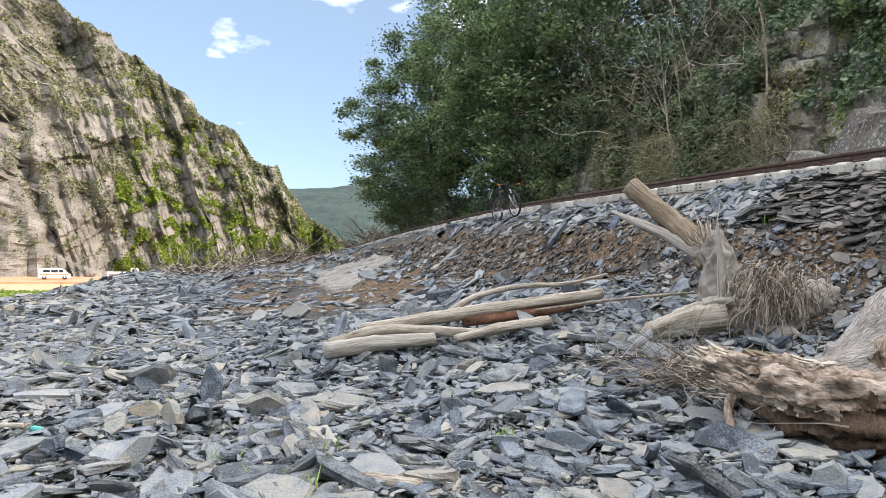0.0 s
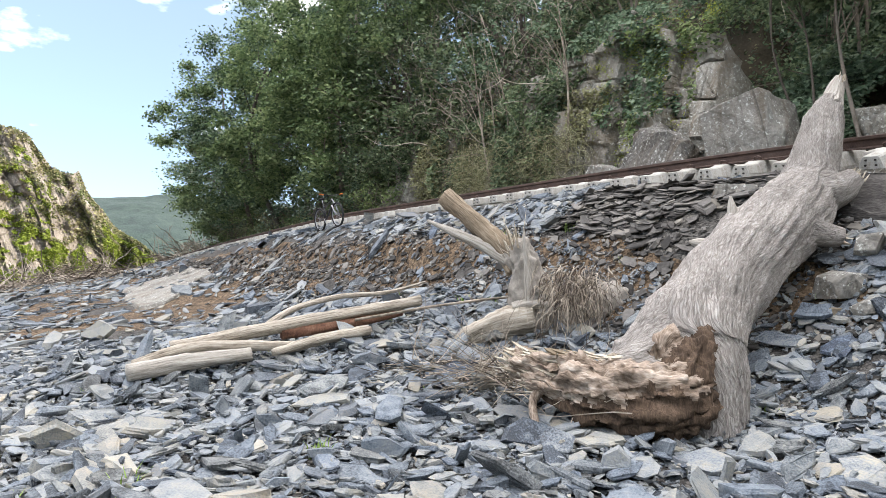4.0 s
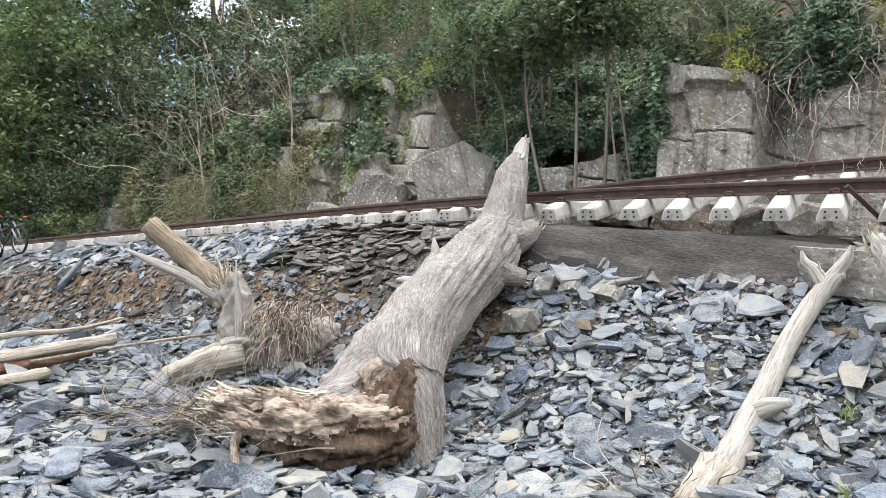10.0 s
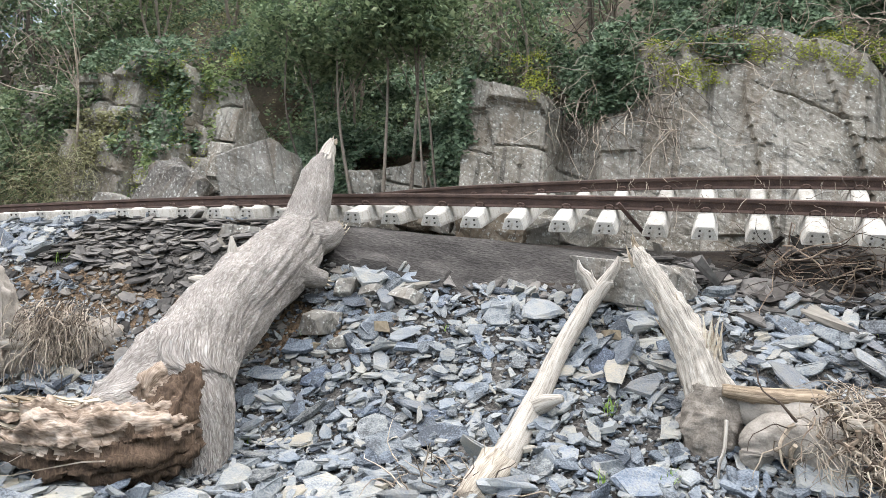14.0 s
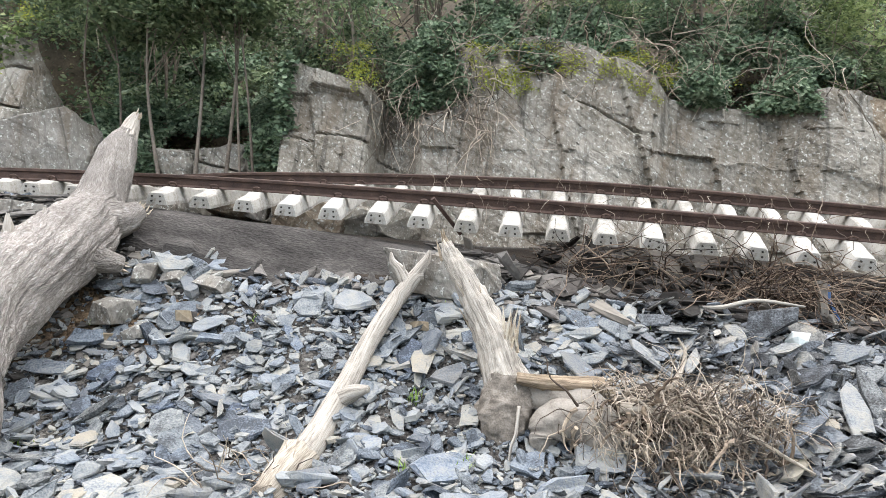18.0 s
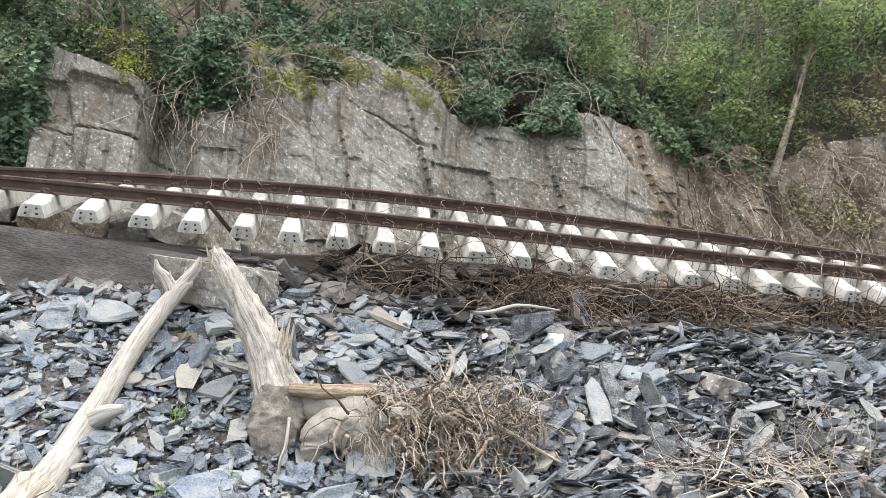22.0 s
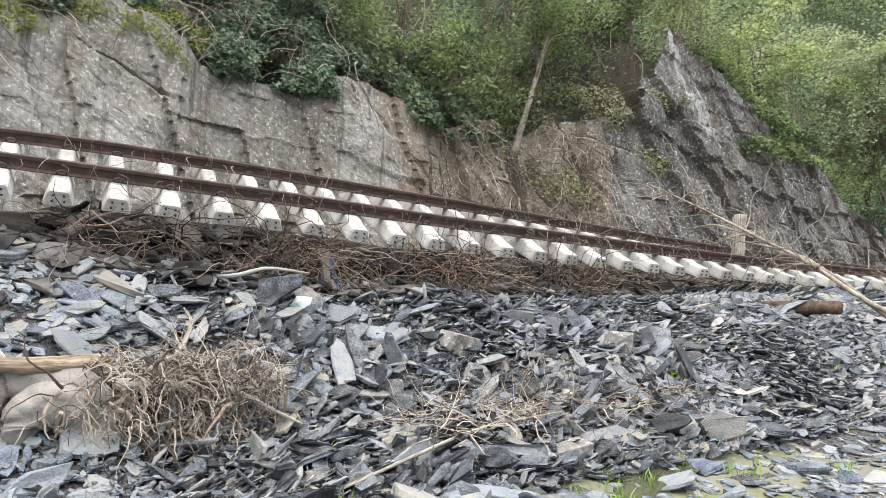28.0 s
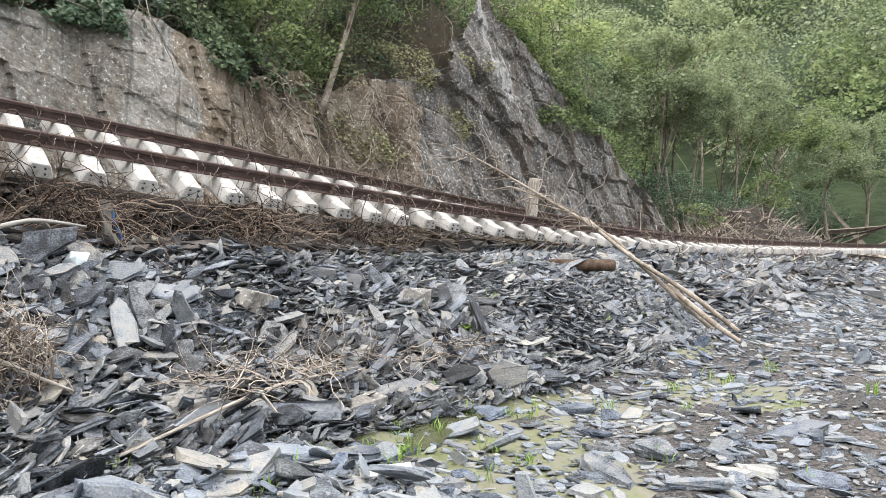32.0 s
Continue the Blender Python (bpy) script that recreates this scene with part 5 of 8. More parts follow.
under(rough_tube("trunk", [(-4.4, 5.6, -1.56), (-4.46, 5.63, -1.28), (-4.55, 5.67, -1.04), (-4.67, 5.75, -0.81), (-4.72, 5.86, -0.62), (-4.82, 6.15, -0.4), (-4.88, 6.47, -0.16), (-4.89, 6.99, 0.16), (-4.88, 7.47, 0.43),
                           (-4.85, 7.92, 0.71), (-4.86, 8.3, 1.02), (-4.89, 8.49, 1.32), (-4.91, 8.68, 1.6), (-4.94, 8.93, 1.95), (-4.95, 9.19, 2.26)],
                 [0.34, 0.38, 0.455, 0.49, 0.475, 0.455, 0.45, 0.47, 0.49, 0.46, 0.37, 0.29, 0.265, 0.24, 0.13], 150, M_BARK, None, "", 0.05, 0.13, 2.0, 0.25, 16, True, 13), dead)
under(rough_tube("broken_top", [(-4.95, 9.1, 2.14), (-4.96, 9.22, 2.30), (-4.94, 9.29, 2.47), (-4.91, 9.32, 2.60)], [0.15, 0.11, 0.085, 0.04], 26, M_PALE, None, "pale splintered top", 0.2, 0.25, 4.0), dead)
under(rough_tube("limb_stub", [(-4.8, 7.5, 0.5), (-4.6, 7.68, 0.52), (-4.46, 7.83, 0.46), (-4.32, 8.01, 0.41)], [0.3, 0.22, 0.15, 0.11], 30, M_BARK, None, "snapped side limb", 0.07, 0.2, 6.0), dead)
under(rough_tube("limb_stub", [(-4.85, 8.0, 0.78), (-4.66, 8.25, 0.92), (-4.52, 8.43, 1.0), (-4.40, 8.56, 1.14)], [0.34, 0.26, 0.19, 0.10], 30, M_BARK, None, "swollen broken limb", 0.1, 0.25, 8.0), dead)
for a, b, c in (((-5.08, 7.09, 0.62), (-0.03, -0.05, 1.0), 0.27), ((-4.96, 7.54, 0.75), (-0.05, -0.1, 1.0), 0.26), ((-5.2, 6.82, 0.33), (-0.6, -0.7, 0.15), 0.24)):
    under(rough_tube("splinter", [np.array(a) - 0.06 * np.array(b), np.array(a) + c * 0.5 * np.array(b), np.array(a) + c * np.array(b)], [0.075, 0.05, 0.012], 10, M_PALE, None, "white torn splinter", 0.3, 0.3, c * 30), dead)
h = Heap()
splinters(h, (-4.36, 7.97, 0.42), (0.6, 0.75, -0.15), 26, 0.13, 0.04, _r, 0.018, 0.2)
splinters(h, (-4.42, 8.54, 1.1), (0.4, 0.45, 0.6), 20, 0.12, 0.05, _r, 0.018, 0.35)
splinters(h, (-4.92, 9.3, 2.5), (0.1, 0.15, 1), 14, 0.13, 0.03, _r, 0.016, 0.15)
tagged(under(h.make("splintered_end", M_SPLINTER, None, "fresh orange torn wood"), dead), kind="stuff")
# the torn root plate
_root = [(-4.35, 5.43, -1.02), (-4.52, 5.09, -1.09), (-4.79, 4.84, -1.11), (-5.09, 4.64, -1.06), (-5.4, 4.49, -0.98), (-5.75, 4.39, -0.88)]
_rad = [0.22, 0.35, 0.37, 0.31, 0.225, 0.12]
plate = rough_tube("root_plate", _root, _rad, 90, M_ROT, None, "torn brown rotten root plate", 0.17, 0.22, 3.0, 0.5, 26, True, 9)
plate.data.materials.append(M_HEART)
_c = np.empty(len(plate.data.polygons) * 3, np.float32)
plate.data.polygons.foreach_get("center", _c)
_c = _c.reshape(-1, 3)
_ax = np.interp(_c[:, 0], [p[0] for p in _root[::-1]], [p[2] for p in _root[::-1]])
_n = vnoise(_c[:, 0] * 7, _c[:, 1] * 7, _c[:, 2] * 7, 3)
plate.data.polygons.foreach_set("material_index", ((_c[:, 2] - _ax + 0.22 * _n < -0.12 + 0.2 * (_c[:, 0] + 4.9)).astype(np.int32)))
under(roughen(roughen(plate, 0.07, 3.6, (1, 1, 1.8)), 0.012, 20.0, (0.5, 0.5, 1.3)), dead)
under(rough_tube("root_flare", [(-4.84, 6.2, -0.42), (-4.8, 5.8, -0.64), (-4.76, 5.4, -0.84), (-4.82, 5.05, -0.97), (-4.95, 4.85, -1.02)], [0.42, 0.46, 0.42, 0.35, 0.2], 80, M_BARK, None, "flaring barky root collar", 0.08, 0.2, 27.0, 0.3, 16, True, 11), dead)
under(roughen(roughen(rough_tube("torn_heart", [(-4.34, 5.57, -0.52), (-4.39, 5.37, -0.78), (-4.44, 5.2, -1.04), (-4.53, 5.09, -1.3), (-4.55, 5.07, -1.55)], [0.06, 0.185, 0.26, 0.27, 0.22], 60, M_HEART, None, "dark fibrous rotten heartwood", 0.14, 0.25, 14.0, 0.0, 16, True, 9), 0.03, 14.0, (1.4, 1.4, 0.25)), 0.025, 5.0), dead)
under(roughen(rough_tube("knot", [(-4.55, 5.3, -0.62), (-4.53, 5.16, -0.66), (-4.52, 5.08, -0.72)], [0.13, 0.12, 0.05], 20, M_ROT, None, "broken pinkish knot", 0.2, 0.3, 22.0), 0.02, 9.0), dead)
h = Heap()
for _ in range(120):
    u = _r.random()
    k = u * 4.999
    i, w = int(k), k - int(k)
    c = np.array(_root[i]) * (1 - w) + np.array(_root[i + 1]) * w
    rad = _rad[i] * (1 - w) + _rad[i + 1] * w
    a = _r.uniform(-0.5, 1.4)
    c = c + rad * np.array([-0.45 * math.cos(a), -0.75 * math.cos(a), math.sin(a)]) * 1.02
    splinters(h, c, np.array(_root[i + 1]) - np.array(_root[i]) + [0, 0, 0.02], 1, 0.2, 0.01, _r, 0.016, 0.13)
splinters(h, (-5.68, 4.42, -0.9), (-0.8, -0.2, 0.05), 9, 0.16, 0.06, _r, 0.04, 0.18)
tagged(under(h.make("torn_wood", M_SPLINTER, None, "pale splintered root ends"), dead), kind="stuff")
h = Heap()
for _ in range(900):
    u, a = _r.random() ** 0.8, _r.normal(0, 0.8)
    c = np.array([-4.36, 5.45, -0.6]) * (1 - u) + np.array([-4.54, 5.06, -1.5]) * u
    rad = np.interp(u, [0, 0.3, 0.6, 1], [0.08, 0.2, 0.27, 0.24])
    c = c + rad * np.array([0.62 * math.sin(a) + 0.35 * math.cos(a), -0.85 * math.cos(a) + 0.2 * math.sin(a), 0]) * 1.0
    splinters(h, c, (-0.05, -0.12, -1.0), 1, 0.13, 0.006, _r, 0.0035, 0.25)
tagged(under(h.make("torn_wood", M_STRAW, None, "hanging brown heartwood shreds"), dead), kind="stuff")
under(rough_tube("root", [(-5.3, 4.45, -1.0), (-5.4, 4.3, -1.2), (-5.25, 4.2, -1.42), (-5.15, 4.15, -1.55)], [0.05, 0.045, 0.035, 0.02], 10, M_ROT, None, "broken hanging root", 0.1, 0.2, 15.0), dead)

# the upturned stump with a sawn pole and roots
stump = empty("root_stump", pose(-7.7, 6.3, -0.9), "upturned muddy tree stump with a sawn pale stem", "tree stump")
under(roughen(rough_tube("stem", [(-7.95, 6.3, 0.1), (-8.1, 6.2, 0.33), (-8.45, 5.92, 0.75), (-8.83, 5.6, 1.2)], [0.19, 0.165, 0.14, 0.125], 30, M_STEM, None, "barkless sawn stem", 0.08, 0.12, 3.0), 0.02, 10.0, (1, 1, 0.4)), stump)
under(rough_tube("split_stem", [(-8.0, 6.15, 0.2), (-8.3, 5.95, 0.42), (-8.62, 5.65, 0.62), (-8.95, 5.38, 0.82)], [0.09, 0.08, 0.07, 0.02], 12, M_PALE, None, "split pale stem", 0.12, 0.15, 5.0), stump)
under(roughen(rough_tube("root_ball", [(-7.9, 6.2, 0.42), (-7.74, 6.24, 0.06), (-7.67, 6.28, -0.34), (-7.53, 6.46, -0.62), (-7.2, 6.92, -0.5), (-6.98, 7.34, -0.27)], [0.17, 0.22, 0.30, 0.36, 0.32, 0.19], 44, M_ROOT, None, "earthy root ball", 0.08, 0.25, 7.0, 0.0, 20), 0.045, 7.0, (1.2, 1.2, 0.7)), stump)
under(roughen(rough_tube("root", [(-7.57, 6.18, -0.62), (-7.77, 5.79, -0.70), (-7.96, 5.4, -0.84), (-8.05, 5.2, -0.95)], [0.22, 0.18, 0.13, 0.06], 24, M_WOOD, None, "broken torn root", 0.15, 0.3, 9.0), 0.02, 9.0), stump)
under(rough_tube("root", [(-7.66, 5.92, -0.44), (-7.5, 6.1, -0.39), (-7.25, 6.35, -0.42)], [0.07, 0.085, 0.05], 16, M_PALE, None, "pale flattened root", 0.12, 0.25, 10.0), stump)
under(rough_tube("splinter", [(-7.5, 6.08, -0.4), (-7.5, 6.05, 0.13), (-7.5, 6.02, 0.4), (-7.5, 6.0, 0.66)], [0.06, 0.045, 0.03, 0.008], 8, M_PALE, None, "upright pale splinter", 0.1, 0.1, 11.0), stump)
h = Heap()
for _ in range(620):
    s0 = np.array([-7.12, 6.6, -0.22]) + np.clip(_r.normal(0, 1, 3), -1.7, 1.7) * np.array([0.2, 0.26, 0.2])
    w = wander(s0, (_r.normal(0.15, 0.5), -0.6 + _r.normal(0, 0.3), _r.normal(-0.05, 0.4)), _r.uniform(0.3, 0.65), 8, 0.3, _r, 0.45)
    h.add(*tube_arrays(w, np.linspace(_r.choice([0.004, 0.005, 0.010]), 0.002, 9), 4))
tagged(under(h.make("root_tangle", M_TWIG, None, "tangle of thin drooping roots"), stump), kind="stuff")
h = Heap()
splinters(h, (-7.85, 6.15, 0.3), (-0.3, -0.1, 1.0), 34, 0.5, 0.09, _r, 0.010, 0.35)
tagged(under(h.make("splintered_wood", M_SPLINTER, None, "spray of thin splinters"), stump), kind="stuff")

# driftwood poles
def log(pts, radii, label, mat=M_WOOD, sides=18, seed=0, name="driftwood_log", cat="log", group="driftwood logs", cut=None, lumps=0.16):
    ob = roughen(rough_tube(name, pts, radii, sides, mat, None, "", 0.05, lumps, seed), 0.12 * max(radii), 2.2 / max(radii), (1, 0.25, 1))
    tagged(ob, label, cat, group)
    return ob


log([(-9.27, 1.82, -0.86), (-9.19, 2.58, -0.74), (-9.18, 3.53, -0.6), (-8.99, 5.26, -0.36)], [0.095, 0.09, 0.085, 0.075], "long smooth grey driftwood log on the pile", M_WOOD, 20, 1.0)
log([(-8.94, 1.33, -0.98), (-9.05, 1.9, -0.86), (-8.99, 2.52, -0.85), (-8.84, 3.24, -0.88)], [0.05, 0.07, 0.07, 0.06], "crooked bare driftwood pole on the pile", M_WOOD, 16, 2.0)
log([(-8.83, 1.25, -1.06), (-8.84, 1.85, -0.99), (-8.82, 2.67, -0.94)], [0.09, 0.095, 0.08], "pale broken driftwood log lying on slate", M_PALE, 20, 3.0)
log([(-8.74, 2.92, -0.94), (-8.83, 3.54, -0.83), (-8.89, 4.36, -0.74)], [0.04, 0.075, 0.07], "short sawn driftwood log beside the pile", M_WOOD, 18, 4.0)
log([(-9.2, 3.2, -0.75), (-9.12, 4.04, -0.66), (-9.1, 5.0, -0.52)], [0.075, 0.085, 0.06], "reddish rotten log under the driftwood", material("red_rotten_wood", [(0.07, 0.03, 0.02), (0.16, 0.08, 0.05), (0.26, 0.15, 0.10)], 6, 40, (0.85, 1), 0.9, 0.02), 18, 5.0)
log([(-9.5, 2.95, -0.75), (-9.75, 3.6, -0.45), (-9.93, 4.4, -0.3), (-9.95, 5.2, -0.26), (-9.93, 5.95, -0.1)], [0.045, 0.045, 0.04, 0.035, 0.02], "thin crooked bare branch behind the logs", M_WOOD, 12, 6.0, "driftwood_branch", "branch")
log([(-9.0, 4.2, -0.6), (-8.7, 5.2, -0.45), (-8.3, 5.9, -0.35), (-7.9, 6.4, -0.3)], [0.02, 0.02, 0.018, 0.012], "thin straight dry branch behind the logs", M_TWIG, 8, 7.0, "driftwood_branch", "branch")

# the pale barkless branch below the ledge
pale = empty("bare_branch", pose(-1.6, 6.6, -1.3), "pale barkless forked branch lying up the scree", "branch")
under(rough_tube("stem", [(-1.59, 5.81, -1.45), (-1.5, 6.29, -1.23), (-1.37, 6.82, -0.87), (-1.25, 7.27, -0.5), (-1.04, 7.68, -0.06), (-0.91, 7.8, 0.14), (-0.79, 7.86, 0.29), (-0.7, 7.88, 0.31)],
                 [0.145, 0.124, 0.109, 0.103, 0.098, 0.09, 0.082, 0.055], 30, M_PALE, None, "", 0.04, 0.13, 3.0), pale)
under(rough_tube("side_stub", [(-1.42, 6.72, -0.96), (-1.24, 6.62, -0.86), (-1.08, 6.56, -0.81)], [0.09, 0.075, 0.035], 14, M_PALE, None, "", 0.08, 0.2, 5.0), pale)
under(rough_tube("fork", [(-0.83, 7.83, 0.25), (-0.73, 7.86, 0.39), (-0.66, 7.88, 0.5), (-0.63, 7.88, 0.6)], [0.07, 0.06, 0.045, 0.015], 12, M_PALE, None, "", 0.08, 0.2, 6.0), pale)
under(rough_tube("fork", [(-0.87, 7.82, 0.2), (-0.96, 7.84, 0.37), (-1.04, 7.84, 0.46), (-1.07, 7.84, 0.57)], [0.07, 0.06, 0.04, 0.012], 12, M_PALE, None, "", 0.08, 0.2, 7.0), pale)
under(rough_tube("splinter", [(-0.92, 7.8, 0.3), (-0.91, 7.79, 0.38), (-0.92, 7.78, 0.45)], [0.02, 0.014, 0.004], 6, M_PALE, None, "", 0.1, 0.2, 8.0), pale)
under(rough_tube("rotten_foot", [(-1.54, 6.0, -1.34), (-1.62, 5.76, -1.46), (-1.7, 5.5, -1.57)], [0.17, 0.165, 0.11], 18, M_WOOD, None, "hollow rotten foot", 0.2, 0.3, 8.0), pale)
h = Heap()
for _ in range(70):
    w = wander((-1.95 + _r.normal(0, 0.35), 5.75 + _r.normal(0, 0.15), -1.5), _r.normal(0, 1, 3) + [0, -0.1, 0.7], _r.uniform(0.25, 0.7), 6, 0.3, _r, 0.1)
    h.add(*tube_arrays(w, np.linspace(0.009, 0.003, 7), 4))
tagged(h.make("twig_tangle", M_TWIG), "tangle of dry twigs at the branch's foot", "twigs", kind="stuff")

# the broken stub with its root mass
snag = empty("broken_snag", pose(0.2, 6.7, -1.4), "splintered pale tree stub on a muddy root bole", "tree stump")
under(roughen(rough_tube("stub", [(0.26, 6.76, -0.88), (0.18, 6.83, -0.63), (0.08, 6.94, -0.31), (-0.09, 7.05, 0.02), (-0.29, 7.19, 0.39), (-0.43, 7.29, 0.64)], [0.22, 0.18, 0.165, 0.135, 0.105, 0.045], 64, M_PALE, None, "split pale sapwood", 0.14, 0.12, 3.0, 0.0, 20), 0.018, 14.0, (1.5, 1.5, 0.16)), snag)
h = Heap()
splinters(h, (-0.38, 7.25, 0.5), (-0.35, 0.2, 1), 18, 0.22, 0.035, _r, 0.018, 0.12)
splinters(h, (-0.05, 7.05, -0.25), (-0.3, 0.2, 1), 40, 0.45, 0.07, _r, 0.014, 0.14)
splinters(h, (0.24, 6.82, -0.45), (0.05, 0.1, 1), 40, 0.38, 0.04, _r, 0.012, 0.14)
tagged(under(h.make("splintered_wood", M_SPLINTER, None, "long yellow splinters"), snag), kind="stuff")
under(roughen(rough_tube("bole", [(0.26, 6.75, -0.72), (0.22, 6.68, -0.95), (0.19, 6.63, -1.15), (0.15, 6.63, -1.4)], [0.2, 0.25, 0.25, 0.17], 60, M_ROOT, None, "muddy swollen bole", 0.06, 0.25, 5.0, 0.0, 24), 0.025, 10.0), snag)
under(roughen(rough_tube("knee_root", [(0.54, 6.42, -1.3), (0.57, 6.41, -1.12), (0.72, 6.42, -1.02), (0.88, 6.4, -1.05), (0.95, 6.37, -1.25), (0.93, 6.29, -1.49), (0.9, 6.2, -1.8)], [0.10, 0.175, 0.2, 0.165, 0.125, 0.115, 0.115], 48, M_ROOT, None, "thick smooth bent root", 0.04, 0.16, 6.0, 0.0, 16), 0.015, 8.0), snag)
under(roughen(rough_tube("knee_root", [(0.35, 6.7, -0.85), (0.7, 6.6, -0.88), (1.0, 6.5, -0.98), (1.12, 6.4, -1.3), (1.15, 6.3, -1.65)], [0.12, 0.14, 0.15, 0.12, 0.08], 30, M_ROOT, None, "", 0.06, 0.25, 8.0), 0.015, 8.0), snag)
under(rough_tube("root", [(0.31, 6.3, -0.9), (0.28, 6.22, -1.12), (0.23, 6.2, -1.29), (0.22, 6.2, -1.7)], [0.016, 0.014, 0.012, 0.008], 8, M_PALE, None, "thin white hanging root", 0.05, 0.2, 9.0), snag)
log([(0.3, 6.5, -0.68), (0.66, 6.52, -0.72), (1.1, 6.56, -0.75)], [0.05, 0.07, 0.085], "short broken log resting on the roots", M_STEM, 18, 9.0)
h = Heap()
splinters(h, (1.1, 6.56, -0.75), (1, 0.05, 0), 40, 0.07, 0.04, _r, 0.012, 0.4)
tagged(h.make("splintered_end", M_SPLINTER), "torn orange end of the short log", "splinters", kind="stuff")
for pts, rad, lab in (([(0.7, 6.5, -0.72), (1.4, 6.5, -0.86), (2.0, 6.3, -0.95), (2.7, 6.0, -1.35)], [0.02, 0.018, 0.022, 0.012], "long thin dry branch over the root heap"),
                      ([(1.2, 6.35, -0.9), (1.5, 6.3, -0.92), (1.8, 6.3, -0.98)], [0.05, 0.06, 0.03], "weathered flat driftwood piece on the heap"),
                      ([(1.45, 6.6, -0.85), (1.75, 6.65, -0.7), (1.9, 6.8, -0.45), (1.85, 6.85, -0.3)], [0.03, 0.026, 0.02, 0.01], "pale forked root sticking out of the heap")):
    log(pts, rad, lab, M_WOOD, 10, rad[0] * 100, "driftwood_branch", "branch")
h = Heap()
for _ in range(2300):
    c = np.array([1.75, 6.5, -1.12]) + np.clip(_r.normal(0, 1, 3), -1.7, 1.7) * np.array([0.46, 0.22, 0.24])
    w = wander(c, _r.normal(0, 1, 3) + [0.15, -0.3, -0.2], _r.uniform(0.2, 0.7), 7, 0.4, _r, 0.15)
    h.add(*tube_arrays(w, np.linspace(_r.uniform(0.003, 0.008), 0.002, 8), 3))
tagged(h.make("root_heap", M_TWIG), "heap of tangled dry roots and straw", "root heap", kind="stuff")
bole = rough_tube("soil_clump", [(1.15, 6.7, -1.15), (1.5, 6.65, -1.15), (1.95, 6.65, -1.2), (2.4, 6.7, -1.35)], [0.15, 0.3, 0.3, 0.12], 40, M_DARK_EARTH, None, "", 0.2, 0.4, 17.0)
tagged(bole, "dark soil held in the tangled roots", "soil")
h = Heap()
for _ in range(120):
    c = np.array([1.65, 6.3, -1.12]) + np.clip(_r.normal(0, 1, 3), -1.7, 1.7) * np.array([0.5, 0.14, 0.24])
    w = wander(c, _r.normal(0, 1, 3) + [0.0, -0.6, -0.6], _r.uniform(0.3, 0.9), 9, 0.42, _r, 0.15)
    w[:, 2] = np.maximum(w[:, 2], gz(w[:, 0], w[:, 1]) + 0.03)
    h.add(*tube_arrays(w, np.linspace(_r.choice([0.006, 0.009, 0.014, 0.022]), 0.003, 10), 6))
tagged(h.make("thick_roots", M_STRAW), "pale crooked roots spilling from the heap", "roots", kind="stuff")

# roots hanging below the undermined track, straw on the rails
h = Heap()
for _ in range(1050):
    x = _r.uniform(1.4, 9.0)
    x += 0.5 * math.sin(2.6 * x)
    y = np.interp(x, TX, TY) + _r.uniform(-0.3, 1.0)
    z0 = np.interp(x, TX, TZ) - _r.uniform(0.12, 0.85)
    w = wander((x, y, max(z0, float(gz(x, y)) + 0.05)), (_r.normal(0, 1), -0.5 + _r.normal(0, 0.4), _r.normal(0, 0.5)), _r.uniform(0.4, 1.5), 8, 0.3, _r, 0.05)
    w[:, 2] = np.maximum(w[:, 2], gz(w[:, 0], w[:, 1]) + 0.02)
    h.add(*tube_arrays(w, np.linspace(_r.uniform(0.003, 0.012), 0.003, 9), 4))
tagged(h.make("exposed_roots", M_BROWN), "tangled brown roots hanging under the track", "roots", kind="stuff")
log([(2.2, 8.3, -0.02), (2.7, 8.2, 0.0), (3.1, 8.15, 0.08), (3.6, 8.1, 0.02)], [0.02, 0.025, 0.024, 0.012], "pale thin root lying along the bank", M_PALE, 8, 11.0, "driftwood_branch", "branch")
h = Heap()
for _ in range(900):
    s = _r.choice([_r.uniform(3, 26), _r.uniform(12, 26)])
    p, al, ac, up = track_at(s)
    off = _r.choice([0.56, 2.06]) + _r.normal(0, 0.06)
    o = p + ac * off + up * (0.125 + _r.uniform(0.05, 0.2))
    w = wander(o, _r.normal(0, 1, 3) + [0.3, -0.3, -0.3], _r.uniform(0.12, 0.5), 6, 0.5, _r, 0.5)
    h.add(*tube_arrays(w, np.linspace(0.005, 0.002, 7), 3))
tagged(h.make("flood_straw", M_TWIG), "dry flood straw and twigs caught on the rails", "straw", kind="stuff")

# the drift tree caught across the track further along
drift = empty("drift_tree", pose(13, 7.5, -0.4), "bare grey drift tree lying across the track", "drift tree")


def limb(pts, radii, seed, sides=10, mat=M_TWIG):
    pts = np.array(pts) + np.array([[0.05 * math.sin(2.1 * k + seed), 0.03 * math.cos(1.7 * k), 0.05 * math.sin(1.3 * k + 2 * seed)] for k in range(len(pts))])
    return under(rough_tube("limb", pts, 0.78 * np.array(radii), sides, mat, None, "", 0.05, 0.12, seed, n=8), drift)


